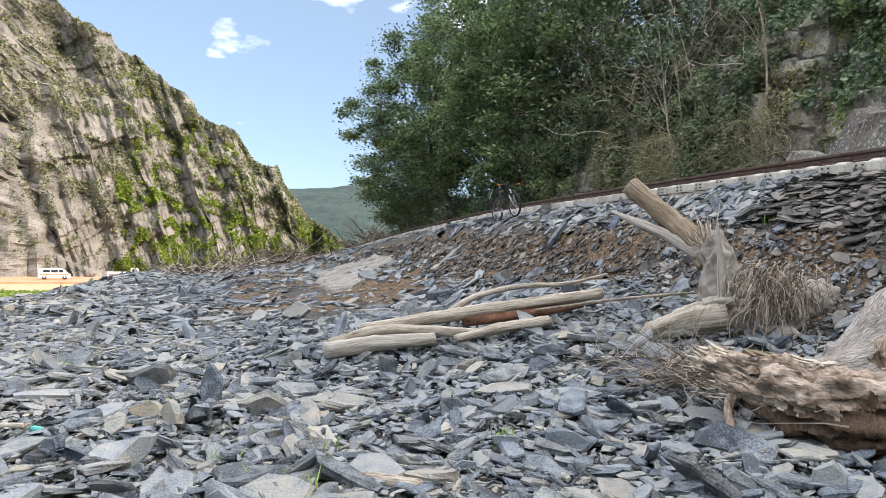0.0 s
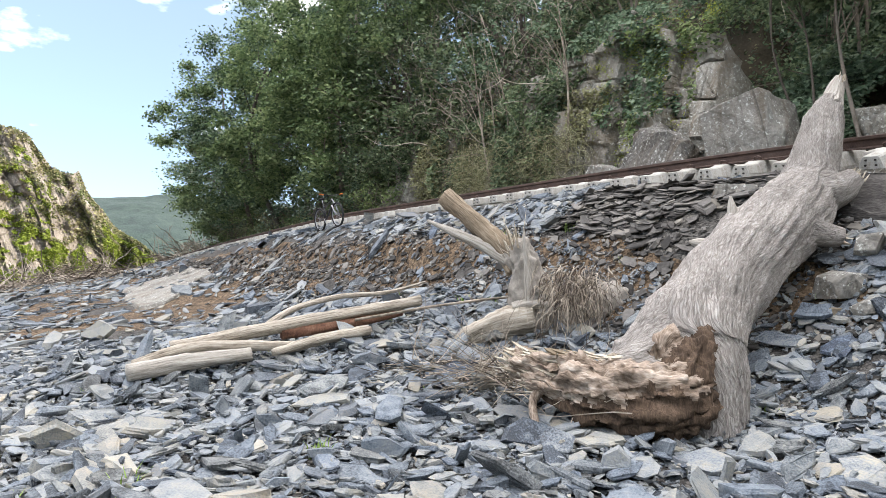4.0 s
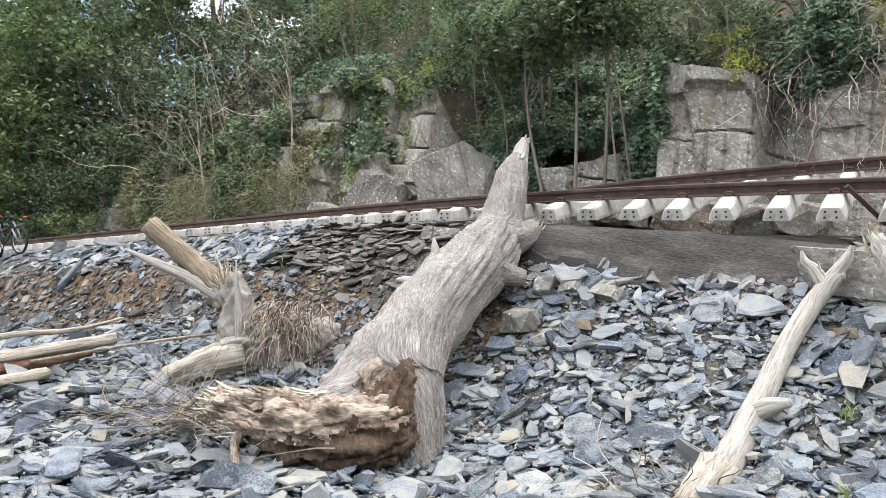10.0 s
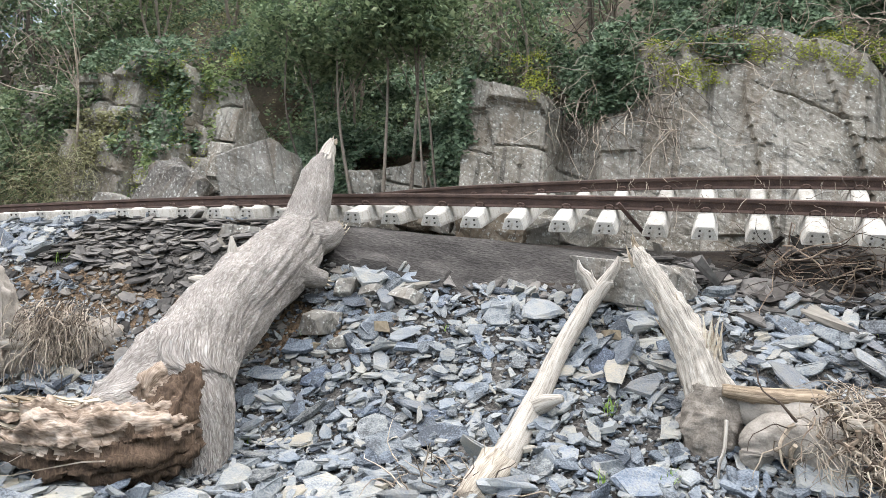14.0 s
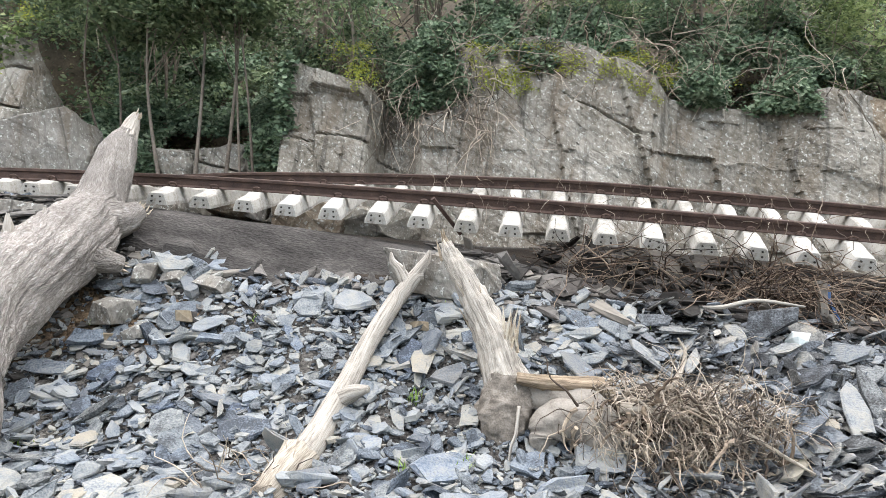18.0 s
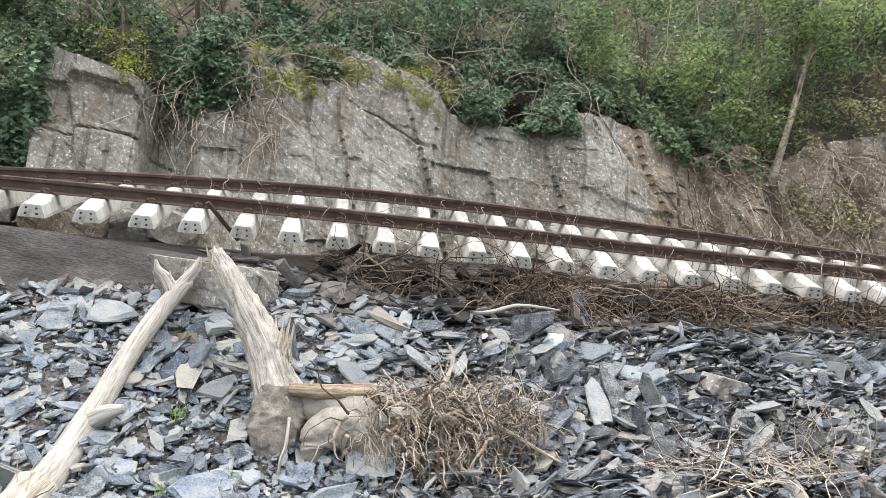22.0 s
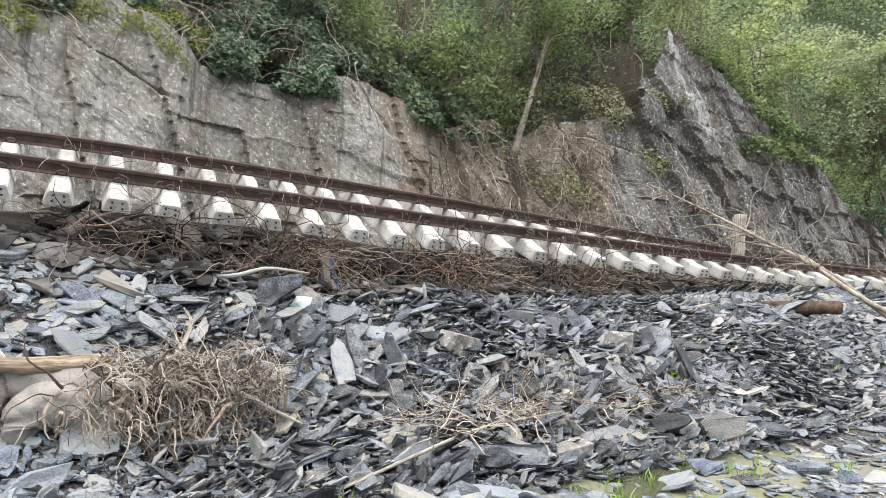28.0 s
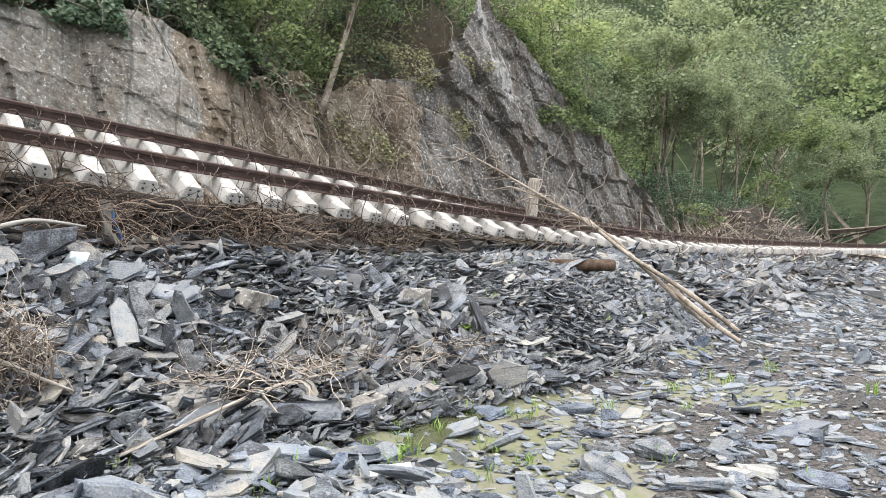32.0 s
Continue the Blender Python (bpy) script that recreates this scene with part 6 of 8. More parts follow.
limb([(12.1, 3.85, -1.66), (12.16, 4.71, -1.05), (12.07, 5.72, -0.42), (11.85, 6.45, 0.12), (11.62, 7.15, 0.52), (11.3, 8.2, 1.15), (10.97, 9.12, 1.72)], [0.05, 0.055, 0.05, 0.042, 0.035, 0.025, 0.01], 1)
limb([(12.05, 4.3, -1.55), (12.19, 5.45, -0.68), (12.13, 6.25, -0.1), (12.0, 7.0, 0.3), (11.75, 8.0, 0.62)], [0.055, 0.05, 0.042, 0.03, 0.01], 2)
limb([(12.24, 5.1, -0.92), (11.9, 4.3, -1.45), (11.6, 3.7, -1.75)], [0.05, 0.06, 0.04], 3)
limb([(11.9, 6.3, 0.02), (12.6, 7.0, 0.25), (13.6, 7.9, 0.35), (14.4, 8.6, 0.5)], [0.04, 0.035, 0.025, 0.01], 4)
limb([(11.5, 7.6, 0.78), (11.9, 8.4, 0.95), (12.5, 9.4, 0.9), (13.2, 10.2, 1.0)], [0.03, 0.025, 0.02, 0.008], 5)
for _ in range(44):
    a = np.array([11.9, 6.3, 0.05]) + (np.array([10.97, 9.12, 1.7]) - np.array([11.9, 6.3, 0.05])) * _r.random()
    w = wander(a, (_r.normal(0, 0.7), _r.normal(0.3, 0.5), _r.normal(0.2, 0.6)), _r.uniform(0.6, 1.8), 6, 0.2, _r)
    limb(w, np.linspace(0.014, 0.004, 7), 6, 5)
# ---- the woods ----
def crown_points(r, n, centre, radii, clumps, clump=0.6, hollow=0.45):
    """Leaf places in clumps about a crown, with gaps."""
    d = r.normal(0, 1, (clumps, 3))
    d /= np.linalg.norm(d, axis=1)[:, None]
    rad = hollow + (1 - hollow) * r.random((clumps, 1)) ** 0.6
    c = np.asarray(centre) + d * rad * np.asarray(radii) * r.uniform(0.75, 1.12, (clumps, 1))
    k = r.integers(0, clumps, n)
    s = clump * r.uniform(0.5, 1.2, (clumps, 1))[k]
    return c[k] + r.normal(0, 1, (n, 3)) * s * np.array([0.55, 0.55, 0.34]), c


def tree(x, y, z, height, radius, seed, leaf, n, size, label, low=0.25, stems=1, lean=(0, 0), trunk_r=0.12, name="tree", bark=None, clumps=None, clump=0.6):
    r = np.random.default_rng(seed)
    th = empty(name, pose(x, y, z), label, "bush" if name == "bush" else "tree", "trees and bushes of the valley side")
    mid = np.array([lean[0] * height, lean[1] * height, height * (1 + low) / 2])
    radii = np.array([radius, radius, height * (1 - low) / 2])
    pts, cl = crown_points(r, n, mid, radii, clumps or max(10, n // 70), clump)
    wood = Heap()
    for s in range(stems):
        o = np.array([r.normal(0, 0.12) if stems > 1 else 0, r.normal(0, 0.1) if stems > 1 else 0, -0.3])
        top = mid + np.array([r.normal(0, radius * 0.14), r.normal(0, radius * 0.14), radii[2] * r.uniform(0.3, 0.8)])
        bend = (o + top) / 2 + r.normal(0, (0.045 if name == "sapling" else 0.06) * height, 3) * [1, 1, 0.2]
        P = spline([o, bend, top], 7)
        tr = trunk_r / math.sqrt(stems)
        if name == "sapling":
            solid("stem", *tube_arrays(P, np.linspace(tr, tr * 0.25, len(P)), 7), bark or M_TRUNK, th, smooth=True)
            for c in cl[r.permutation(len(cl))[:4]]:
                a = P[int(r.uniform(0.5, 0.95) * (len(P) - 1))]
                solid("limb", *tube_arrays(spline([a, (a + c) / 2 + [0, 0, 0.1], c], 4), np.linspace(tr * 0.35, 0.006, 9), 5), bark or M_TRUNK, th)
            continue
        wood.add(*tube_arrays(P, np.linspace(tr, tr * 0.25, len(P)), 7))
        for c in cl[r.permutation(len(cl))[: max(4, min(14, len(cl) // 3))]]:
            u = r.uniform(0.3, 0.9)
            a = P[int(u * (len(P) - 1))]
            Q = spline([a, (a + c) / 2 + r.normal(0, 0.12, 3) + [0, 0, 0.15], c], 4)
            wood.add(*tube_arrays(Q, np.linspace(tr * 0.4 * (1 - u * 0.5), 0.012, len(Q)), 4))
    if wood.n:
        wood.make("trunk", bark or M_TRUNK, th, smooth=True)
    v, f = leaf_arrays(pts, size, r, 0.4)
    solid("crown", v, f, leaf, th)
    return th


_t = np.random.default_rng(77)
LB = ["dense dark green deciduous tree above the railway", "tall dark leafy tree on the wooded bank", "green broadleaf tree with bare lower branches"]
# the dark wood beside the track, thinning to its end
for i, (x, y, h, w) in enumerate([(-46.8, 14, 10, 3.4), (-44, 13, 13.5, 4.4), (-40, 13.6, 15, 4.2), (-37.5, 16, 17, 4.6), (-34, 13.2, 13, 3.8), (-31.5, 16, 17, 4.6), (-28.5, 13.4, 12, 3.6), (-26, 15.5, 15, 4.2),
                                  (-24.5, 14.6, 11, 2.8), (-22.5, 18.5, 12, 3.4), (-42, 18, 19, 5), (-33, 20, 20, 5), (-27, 21, 17, 5), (-19, 23, 11, 4.0)]):
    far = math.hypot(x, y)
    tree(x, y, float(max(hill(np.array(x), np.array(y)), gz(x, y))) if y > 14 else float(gz(x, y)), h, w, 900 + i + (37 if i < 2 else 0), [L_WOOD, L_WOOD, L_DARK][i % 3] if x < -27 else [L_MID, L_WOOD, L_MID][i % 3], 19000, 0.2 if far > 30 else 0.145, LB[i % 3], 0.08, 1, (0, -0.04), 0.16, clumps=70, clump=0.85)
# undergrowth along their foot
for i in range(17):
    x = -46 + i * 1.36 + _t.normal(0, 0.3)
    y = 12.7 + _t.uniform(0, 0.7)
    tree(x, y, float(gz(x, y)) - 0.1, _t.uniform(1.6, 3.2), _t.uniform(0.9, 1.5), 950 + i, [L_DARK, L_LIGHT, L_DRY][i % 3], 1800, 0.12, "low leafy bush beside the railway", 0.05, 4, (0, -0.05), 0.06, "bush", clump=0.45)
# thin stems and canopy above the cliff
TOPS = [(-19.5, 17.5, 6.5, 1.9, 1), (-15.6, 17.8, 6.0, 1.9, 2), (-12.2, 16.8, 6.5, 1.9, 1), (-10.4, 16.4, 6.0, 1.9, 2), (-9.0, 15.6, 5.5, 1.7, 1), (-7.6, 15.2, 6.0, 2.0, 1), (-6.0, 14.4, 5.5, 1.8, 1), (-4.9, 13.9, 4.6, 1.6, 1), (-4.1, 13.6, 4.4, 1.5, 1), (-3.4, 14.0, 4.8, 1.5, 1),
        (-1.6, 15.0, 5.0, 1.8, 0), (0.4, 15.2, 4.6, 1.9, 0), (2.4, 15.4, 4.8, 2.0, 1), (4.4, 15.2, 4.6, 2.0, 0), (6.2, 14.9, 4.4, 1.9, 1), (8.2, 14.4, 4.6, 2.0, 2), (9.8, 14.2, 4.8, 1.9, 2), (11.4, 14.6, 5.0, 2.0, 1), (13.2, 14.8, 5.0, 2.0, 2),
        (14.8, 14.6, 5, 2.0, 1), (16.6, 14.4, 4.6, 1.9, 2), (18.6, 13.9, 4.8, 1.9, 2), (20.2, 13.6, 4.6, 1.8, 2), (21.8, 13.2, 4.0, 1.5, 1), (23.2, 12.9, 3.2, 1.2, 2)]
for i, (x, y, h, w, c) in enumerate(TOPS):
    z = float(hill(np.array(x), np.array(y)))
    tree(x, y, z - 0.3, h, w, 1000 + i, [L_DARK, L_MID, L_LIGHT][c], 4200, 0.115, ["dark evergreen shrub above the cliff", "slender green tree leaning out over the cliff", "light yellow-green tree above the cliff"][c], 0.15, 3 if i % 2 else 2, (0, -0.12), 0.09, clumps=26, clump=0.6)
tree(10.6, 12.9, 3.0, 5.2, 1.3, 1077, L_LIGHT, 2600, 0.13, "young yellow-green tree leaning on the rock edge", 0.45, 1, (0.2, -0.06), 0.09, bark=M_TWIG, clumps=20, clump=0.5)
# stems in the hollow behind the leaning trunk
for i, (x, y, h) in enumerate([(-7.4, 13.3, 4.4), (-5.75, 13.2, 4.6), (-5.1, 13.1, 4.6), (-4.6, 13.0, 4.5), (-6.5, 13.4, 4.2), (-14.2, 13.2, 6.4), (-16.6, 13.0, 6.6), (-17.1, 13.1, 5.6)]):
    tree(x, y, float(gz(x, y)) + (0.9 if x > -9 else 0.4), h, 1.1, 1100 + i, L_MID if x > -9 else L_DARK, 2600 if x > -9 else 300, 0.14, "thin bare-stemmed sapling in front of the rock", 0.62, 2 if i % 3 == 0 else 1, (-0.03 + 0.05 * (i % 3 - 1), -0.08), 0.045, "sapling", clump=0.5, bark=M_TRUNK if x > -9 else M_TWIG)

# ivy, moss and brush that hang on the rock
def on_cliff(name, label, x0, x1, h0, h1, n, leaf, size, seed, bulge=0.25, cover=0.0, drop=0.0, scale=0.9):
    """Leaves over a stretch of the rock face; cover shifts how much of it they hide."""
    r = np.random.default_rng(seed)
    x, u = r.uniform(x0, x1, n), r.random(n)
    h = h0 + (h1 - h0) * u
    edge = np.clip(np.minimum(x - x0, x1 - x) / 0.9, 0, 1)
    m = vnoise(x * scale + seed, h * scale, seed * 0.37, 3) + cover + 0.5 * (u - 0.5) - 0.5 * (1 - edge)
    ok = m > 0
    x, h, m = x[ok], h[ok], m[ok]
    p = cliff_point(x, h)
    p[:, 1] += np.clip(h - np.interp(x, CX, CH) - 0.2, 0, 9) * 0.95
    p[:, 1] -= r.random(len(p)) ** 0.6 * bulge * np.clip(m * 2.5, 0.15, 1) + 0.03
    p += r.normal(0, 0.05, p.shape)
    v, f = leaf_arrays(p, size, r, 0.5, 0.75, 0.9)
    return tagged(solid(name, v, f, leaf), label, "ivy" if "ivy" in name else "brush", kind="stuff")


M_MOSS = leaf_material("moss", [(0.13, 0.15, 0.016), (0.25, 0.28, 0.03), (0.38, 0.41, 0.05)], 0.1)
on_cliff("ivy", "dark ivy hanging over the rock", -15, -9, 2.4, 6.2, 8000, L_DARK, 0.13, 3, 0.45, -0.2, scale=0.6)
on_cliff("leafy_brush", "green brush and brambles on the grassy bank", -24.5, -13.8, 1.1, 4.6, 24000, L_MID, 0.12, 23, 0.7, 0.0, scale=0.5)
on_cliff("dry_brush", "dry yellow-green grass on the bank", -23, -12.6, 1.2, 3.9, 20000, L_DRY, 0.10, 24, 0.5, 0.0, scale=0.45)
on_cliff("ivy", "dark shrubs and ivy in the hollow of the cliff", -9.2, -3.6, 1.5, 5.6, 34000, L_DARK, 0.12, 5, 0.8, 0.16, scale=0.55)
on_cliff("leafy_brush", "fresh green leaves in the hollow of the cliff", -9.2, -3.6, 2.2, 5.6, 12000, L_MID, 0.14, 15, 0.9, -0.02, scale=0.7)
on_cliff("ivy", "dark ivy curtain on the rock", -2.4, -0.3, 2.9, 5.0, 15000, L_DARK, 0.10, 6, 0.5, 0.22)
on_cliff("ivy", "dark ivy cushion over the cliff edge", -0.6, 3.4, 3.9, 5.8, 16000, L_DARK, 0.10, 7, 0.5, 0.06)
on_cliff("ivy", "thick dark ivy hanging from the cliff top", 3.1, 6.7, 3.35, 6.0, 36000, L_DARK, 0.10, 8, 0.8, 0.36, scale=0.7)
on_cliff("ivy", "ivy and fern growth on the cliff", 6.6, 13, 3.2, 6.0, 18000, L_MID, 0.11, 9, 0.8, 0.05, scale=0.6)
on_cliff("leafy_brush", "bright yellow-green leaves above the brown rock", 7.5, 11, 3.4, 6.0, 9000, L_LIGHT, 0.12, 19, 1.0, -0.04, scale=0.7)
on_cliff("ivy", "light green leaves hanging on the crag", 17.5, 25, 4.4, 7.6, 14000, L_LIGHT, 0.12, 10, 0.8, 0.05)
on_cliff("fern_growth", "light green ferns on the rock", -13.5, -8.6, 1.0, 5.0, 6000, L_LIGHT, 0.13, 11, 0.3, -0.2, scale=2.0)
on_cliff("moss_cushion", "yellow-green moss on the rock", -4.2, 5, 3.2, 4.5, 26000, M_MOSS, 0.045, 12, 0.12, -0.1, scale=1.7)
on_cliff("moss_cushion", "olive moss on the rock", -14, -9, 1.0, 5.4, 14000, M_MOSS, 0.05, 17, 0.06, -0.14, scale=2.0)
on_cliff("dry_brush", "dry hanging brush on the rock", 8.5, 16, 2.0, 5.4, 12000, L_DRY, 0.09, 13, 0.4, -0.06)


def on_slope(name, label, x0, x1, d0, d1, n, leaf, size, seed, tall=0.5, cover=0.0, scale=0.6):
    """Low growth over the slope behind the cliff edge."""
    r = np.random.default_rng(seed)
    x, d = r.uniform(x0, x1, n), r.uniform(d0, d1, n)
    y = np.interp(x, CX, [b + 0.16 * h + 1.35 for b, h in zip(CY, CH)]) + d
    m = vnoise(x * scale + seed, d * scale, seed * 0.7, 3) + cover
    x, y, m = x[m > 0], y[m > 0], m[m > 0]
    p = np.stack([x, y, hill(x, y) + tall * r.random(len(x)) * np.clip(m * 3, 0.2, 1.3)], 1)
    p[:, 1] -= 0.5 * tall * r.random(len(x))
    v, f = leaf_arrays(p, size, r, 0.6, 0.7, 0.5)
    return tagged(solid(name, v, f, leaf), label, "undergrowth", kind="stuff")


on_slope("undergrowth", "dark green undergrowth above the cliff", -25, 25, -0.6, 9, 96000, L_DARK, 0.11, 51, 0.7, 0.10)
on_slope("undergrowth", "fresh green undergrowth above the cliff", -25, 25, -0.5, 9, 48000, L_MID, 0.11, 52, 0.8, 0.04)
on_slope("undergrowth", "dry brown brush above the cliff", -25, 25, -0.5, 9, 35200, L_DRY, 0.10, 53, 0.6, 0.0)
on_slope("undergrowth", "light green leaves above the cliff", -12, 25, -0.5, 4, 14000, L_LIGHT, 0.11, 54, 0.9, -0.08)


def bare_twigs(name, label, n, place, length, heading, r, thick=0.008, mat=None, droop=0.0, wob=0.25, steps=7):
    h = Heap()
    for _ in range(n):
        w = wander(place(r), heading + r.normal(0, 0.45, 3), length * r.uniform(0.4, 1.2), steps, wob, r, droop)
        h.add(*tube_arrays(w, np.linspace(thick * r.uniform(0.6, 1.6), thick * 0.3, steps + 1), 4))
    return tagged(h.make(name, mat or M_TWIG), label, "twigs", kind="stuff")


_b = np.random.default_rng(5)


def cliff_place(x0, x1, h0, h1, out=0.15):
    def f(r):
        p = cliff_point(np.array([r.uniform(x0, x1)]), np.array([r.uniform(h0, h1)]))[0]
        return p - np.array([0, out, 0])
    return f


bare_twigs("hanging_roots", "brown roots hanging down the rock", 130, cliff_place(-2.2, 0.2, 2.6, 4.0), 1.6, np.array([0, -0.25, -0.9]), _b, 0.009, droop=0.08)
bare_twigs("hanging_roots", "brown roots and dead vines on the rock", 300, cliff_place(8.6, 13.2, 1.2, 3.8), 1.3, np.array([0, -0.3, -0.7]), _b, 0.010, droop=0.06)
bare_twigs("dead_vines", "dead grey vines over the cliff edge", 170, cliff_place(-1.5, 6.5, 3.6, 4.6), 1.3, np.array([0, -0.5, 0.2]), _b, 0.009, droop=0.1)
bare_twigs("bare_branches", "bare grey branches among the leaves", 420, lambda r: np.array([r.uniform(-30, -14), r.uniform(13.0, 15.0), r.uniform(3.4, 9.0)]), 2.4, np.array([0, -0.5, 0.5]), _b, 0.012, wob=0.3, steps=9)
bare_twigs("bare_branches", "bare grey branches above the cliff", 420, lambda r: np.array([r.uniform(-8, 18), r.uniform(13.0, 14.2), r.uniform(4.8, 8.0)]), 1.8, np.array([0, -0.5, 0.5]), _b, 0.010, wob=0.2)
bare_twigs("dry_grass", "long dry grass and brambles on the bank", 1500, lambda r: np.array([r.uniform(-19, -13.2), r.uniform(12.6, 13.4), r.uniform(2.3, 3.9)]), 1.0, np.array([0, -0.35, 0.5]), _b, 0.006, M_HAY, wob=0.2, droop=0.2)

# the lit wood at the valley's bend, and the hill behind it
RW = ["light green tree with thin pale trunks on the valley floor", "tall yellow-green tree in the sunlit wood", "dark green tree in the wood at the bend"]
for i, (x, y, h, w, c) in enumerate([(26.6, 14.4, 9.0, 1.6, 0), (30.2, 13.8, 12.0, 2.4, 1), (31.5, 13.0, 13.5, 3.4, 1), (35.5, 14.6, 12, 3.4, 0), (34, 18, 15, 4, 1), (39, 13.6, 12.5, 3.6, 0), (43, 12.2, 11, 3.4, 1),
                                     (26, 16.5, 13, 3.4, 0), (30, 19, 15, 4, 1), (38.5, 20, 15, 4, 1), (45, 18, 14, 4, 0), (50, 14, 12, 4, 0), (52, 9.5, 10, 3.6, 0), (29, 15, 10, 2.6, 0), (47.5, 10.4, 9.5, 3, 1)]):
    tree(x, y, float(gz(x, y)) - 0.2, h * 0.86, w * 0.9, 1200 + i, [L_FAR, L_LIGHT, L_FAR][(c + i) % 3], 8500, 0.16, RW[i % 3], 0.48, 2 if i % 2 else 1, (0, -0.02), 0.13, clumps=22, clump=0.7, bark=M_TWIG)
# dark-leaved bushes added to stand for the shade below the crowns
for i in range(16):
    x, y = 26.5 + 1.7 * i, 15.0 + 2.0 * math.sin(i * 2.1) - 0.12 * i
    tree(x, y, float(gz(x, y)) - 0.1, _t.uniform(2.6, 4.6), _t.uniform(1.4, 2.2), 1400 + i, L_DARK, 2600, 0.13, "dark bush added as the shade under the trees", 0.05, 4, (0, -0.03), 0.06, "bush", clump=0.5)
M_WOODS = material("hill_under_trees", [(0.012, 0.02, 0.008), (0.025, 0.04, 0.014), (0.045, 0.062, 0.022)], 0.06, 0.6, (0.9, 1), 1.0, 1.0)


def bend_hill(az, d):
    """The wooded hill that closes the valley to the right."""
    rise = np.interp(d, [50, 70, 100, 140, 200], [-1.5, 8, 27, 52, 66])
    return rise * np.interp(az, [40, 58, 90, 120, 150], [1.35, 1.1, 1.0, 0.9, 0.3]) + 3.0 * vnoise(az * 0.2, d * 0.06, 8.0, 3)


_az, _dd = np.arange(30, 150, 1.2), np.arange(50, 202, 3.0)
_U, _V = np.meshgrid(_az, _dd, indexing="ij")
_a = np.radians(_U)
tagged(solid("wooded_hill", np.stack([np.sin(_a) * _V, np.cos(_a) * _V, bend_hill(_U, _V)], -1).reshape(-1, 3), grid_faces(len(_az), len(_dd))[:, ::-1], M_WOODS, smooth=True),
       "wooded hillside closing the valley", "hillside", kind="structure")


def far_woods(name, label, az0, az1, d0, d1, count, leaves, size, height, leaf, seed, where):
    """Crowns too far off to count, as leaf clumps."""
    r = np.random.default_rng(seed)
    az, d = r.uniform(az0, az1, count), np.sqrt(r.uniform(d0 ** 2, d1 ** 2, count))
    a = np.radians(az)
    c = np.stack([np.sin(a) * d, np.cos(a) * d, where(az, d)], 1)
    hh = height * r.uniform(0.6, 1.25, count)
    k = np.repeat(np.arange(count), leaves)
    n = r.normal(0, 1, (len(k), 3))
    n /= np.linalg.norm(n, axis=1)[:, None]
    q = c[k] + n * np.stack([hh * 0.38, hh * 0.38, hh * 0.5], 1)[k] * (0.6 + 0.45 * r.random((len(k), 1)))
    q[:, 2] += hh[k] * 0.5
    v, f = leaf_arrays(q, size, r, 0.5, 0.8)
    return tagged(solid(name, v, f, leaf), label, "woods", kind="stuff")


far_woods("far_woods", "green woods on the valley side with haze tinted into the leaves", 40, 86, 60, 165, 340, 330, 0.40, 9.5, L_FAR, 31, bend_hill)
far_woods("far_woods", "lighter crowns among the far woods", 44, 86, 58, 150, 110, 330, 0.42, 8.5, L_LIGHT, 32, bend_hill)
far_woods("hill_woods", "dark woods on the slope above the cliff", -66, 62, 26, 48, 300, 300, 0.22, 7.0, L_MID, 33,
          lambda az, d: hill(np.sin(np.radians(az)) * d, np.maximum(np.cos(np.radians(az)) * d, 16.0)) - 1.0)

# scrub on the sunlit mountain
_s = np.random.default_rng(44)


def mountain_scrub(name, label, n, leaf, size, cover, seed, v0=0.02, v1=1.0, az0=-118, az1=-78):
    r = np.random.default_rng(seed)
    az, v = r.uniform(az0, az1, n), r.uniform(v0, v1, n)
    k = vnoise(az * 1.5 + seed, v * 22, seed * 0.2, 4, 0.6) + cover + (0.3 * (v - 0.45) - 0.09 * np.clip((az + 95) / 4, 0, 1)) * (v1 > 0.9) > 0
    p = mountain_point(az[k], v[k])
    d = p / np.linalg.norm(p, axis=1)[:, None]
    p = p - d * r.uniform(0.0, 0.8, (len(p), 1)) + np.array([0, 0, 0.2])
    vv, ff = leaf_arrays(p, size, r, 0.3, 0.8)
    return tagged(solid(name, vv, ff, leaf), label, "scrub", kind="stuff")


mountain_scrub("mountain_scrub", "dry green scrub over the mountain crags", 110000, L_SCRUB, 0.42, -0.05, 3)
mountain_scrub("mountain_scrub", "olive brown bushes over the mountain crags", 40000, L_DRY, 0.6, -0.10, 4, 0.15)
L_CREEPER = leaf_material("sunlit_creeper", [(0.1, 0.14, 0.02), (0.19, 0.25, 0.035), (0.29, 0.36, 0.055)], 0.3)
mountain_scrub("mountain_scrub", "bright green creepers at the foot of the crags", 70000, L_CREEPER, 0.6, -0.01, 5, 0.0, 0.4, -96, -83)
mountain_scrub("mountain_scrub", "bright green creepers climbing the mountain", 24000, L_CREEPER, 0.5, -0.16, 6, 0.4, 0.88, -96, -86)
mountain_scrub("mountain_scrub", "yellow-green bushes on the mountain's last slope", 16000, L_CREEPER, 0.5, 0.1, 7, 0.2, 0.89, -82.6, -78)

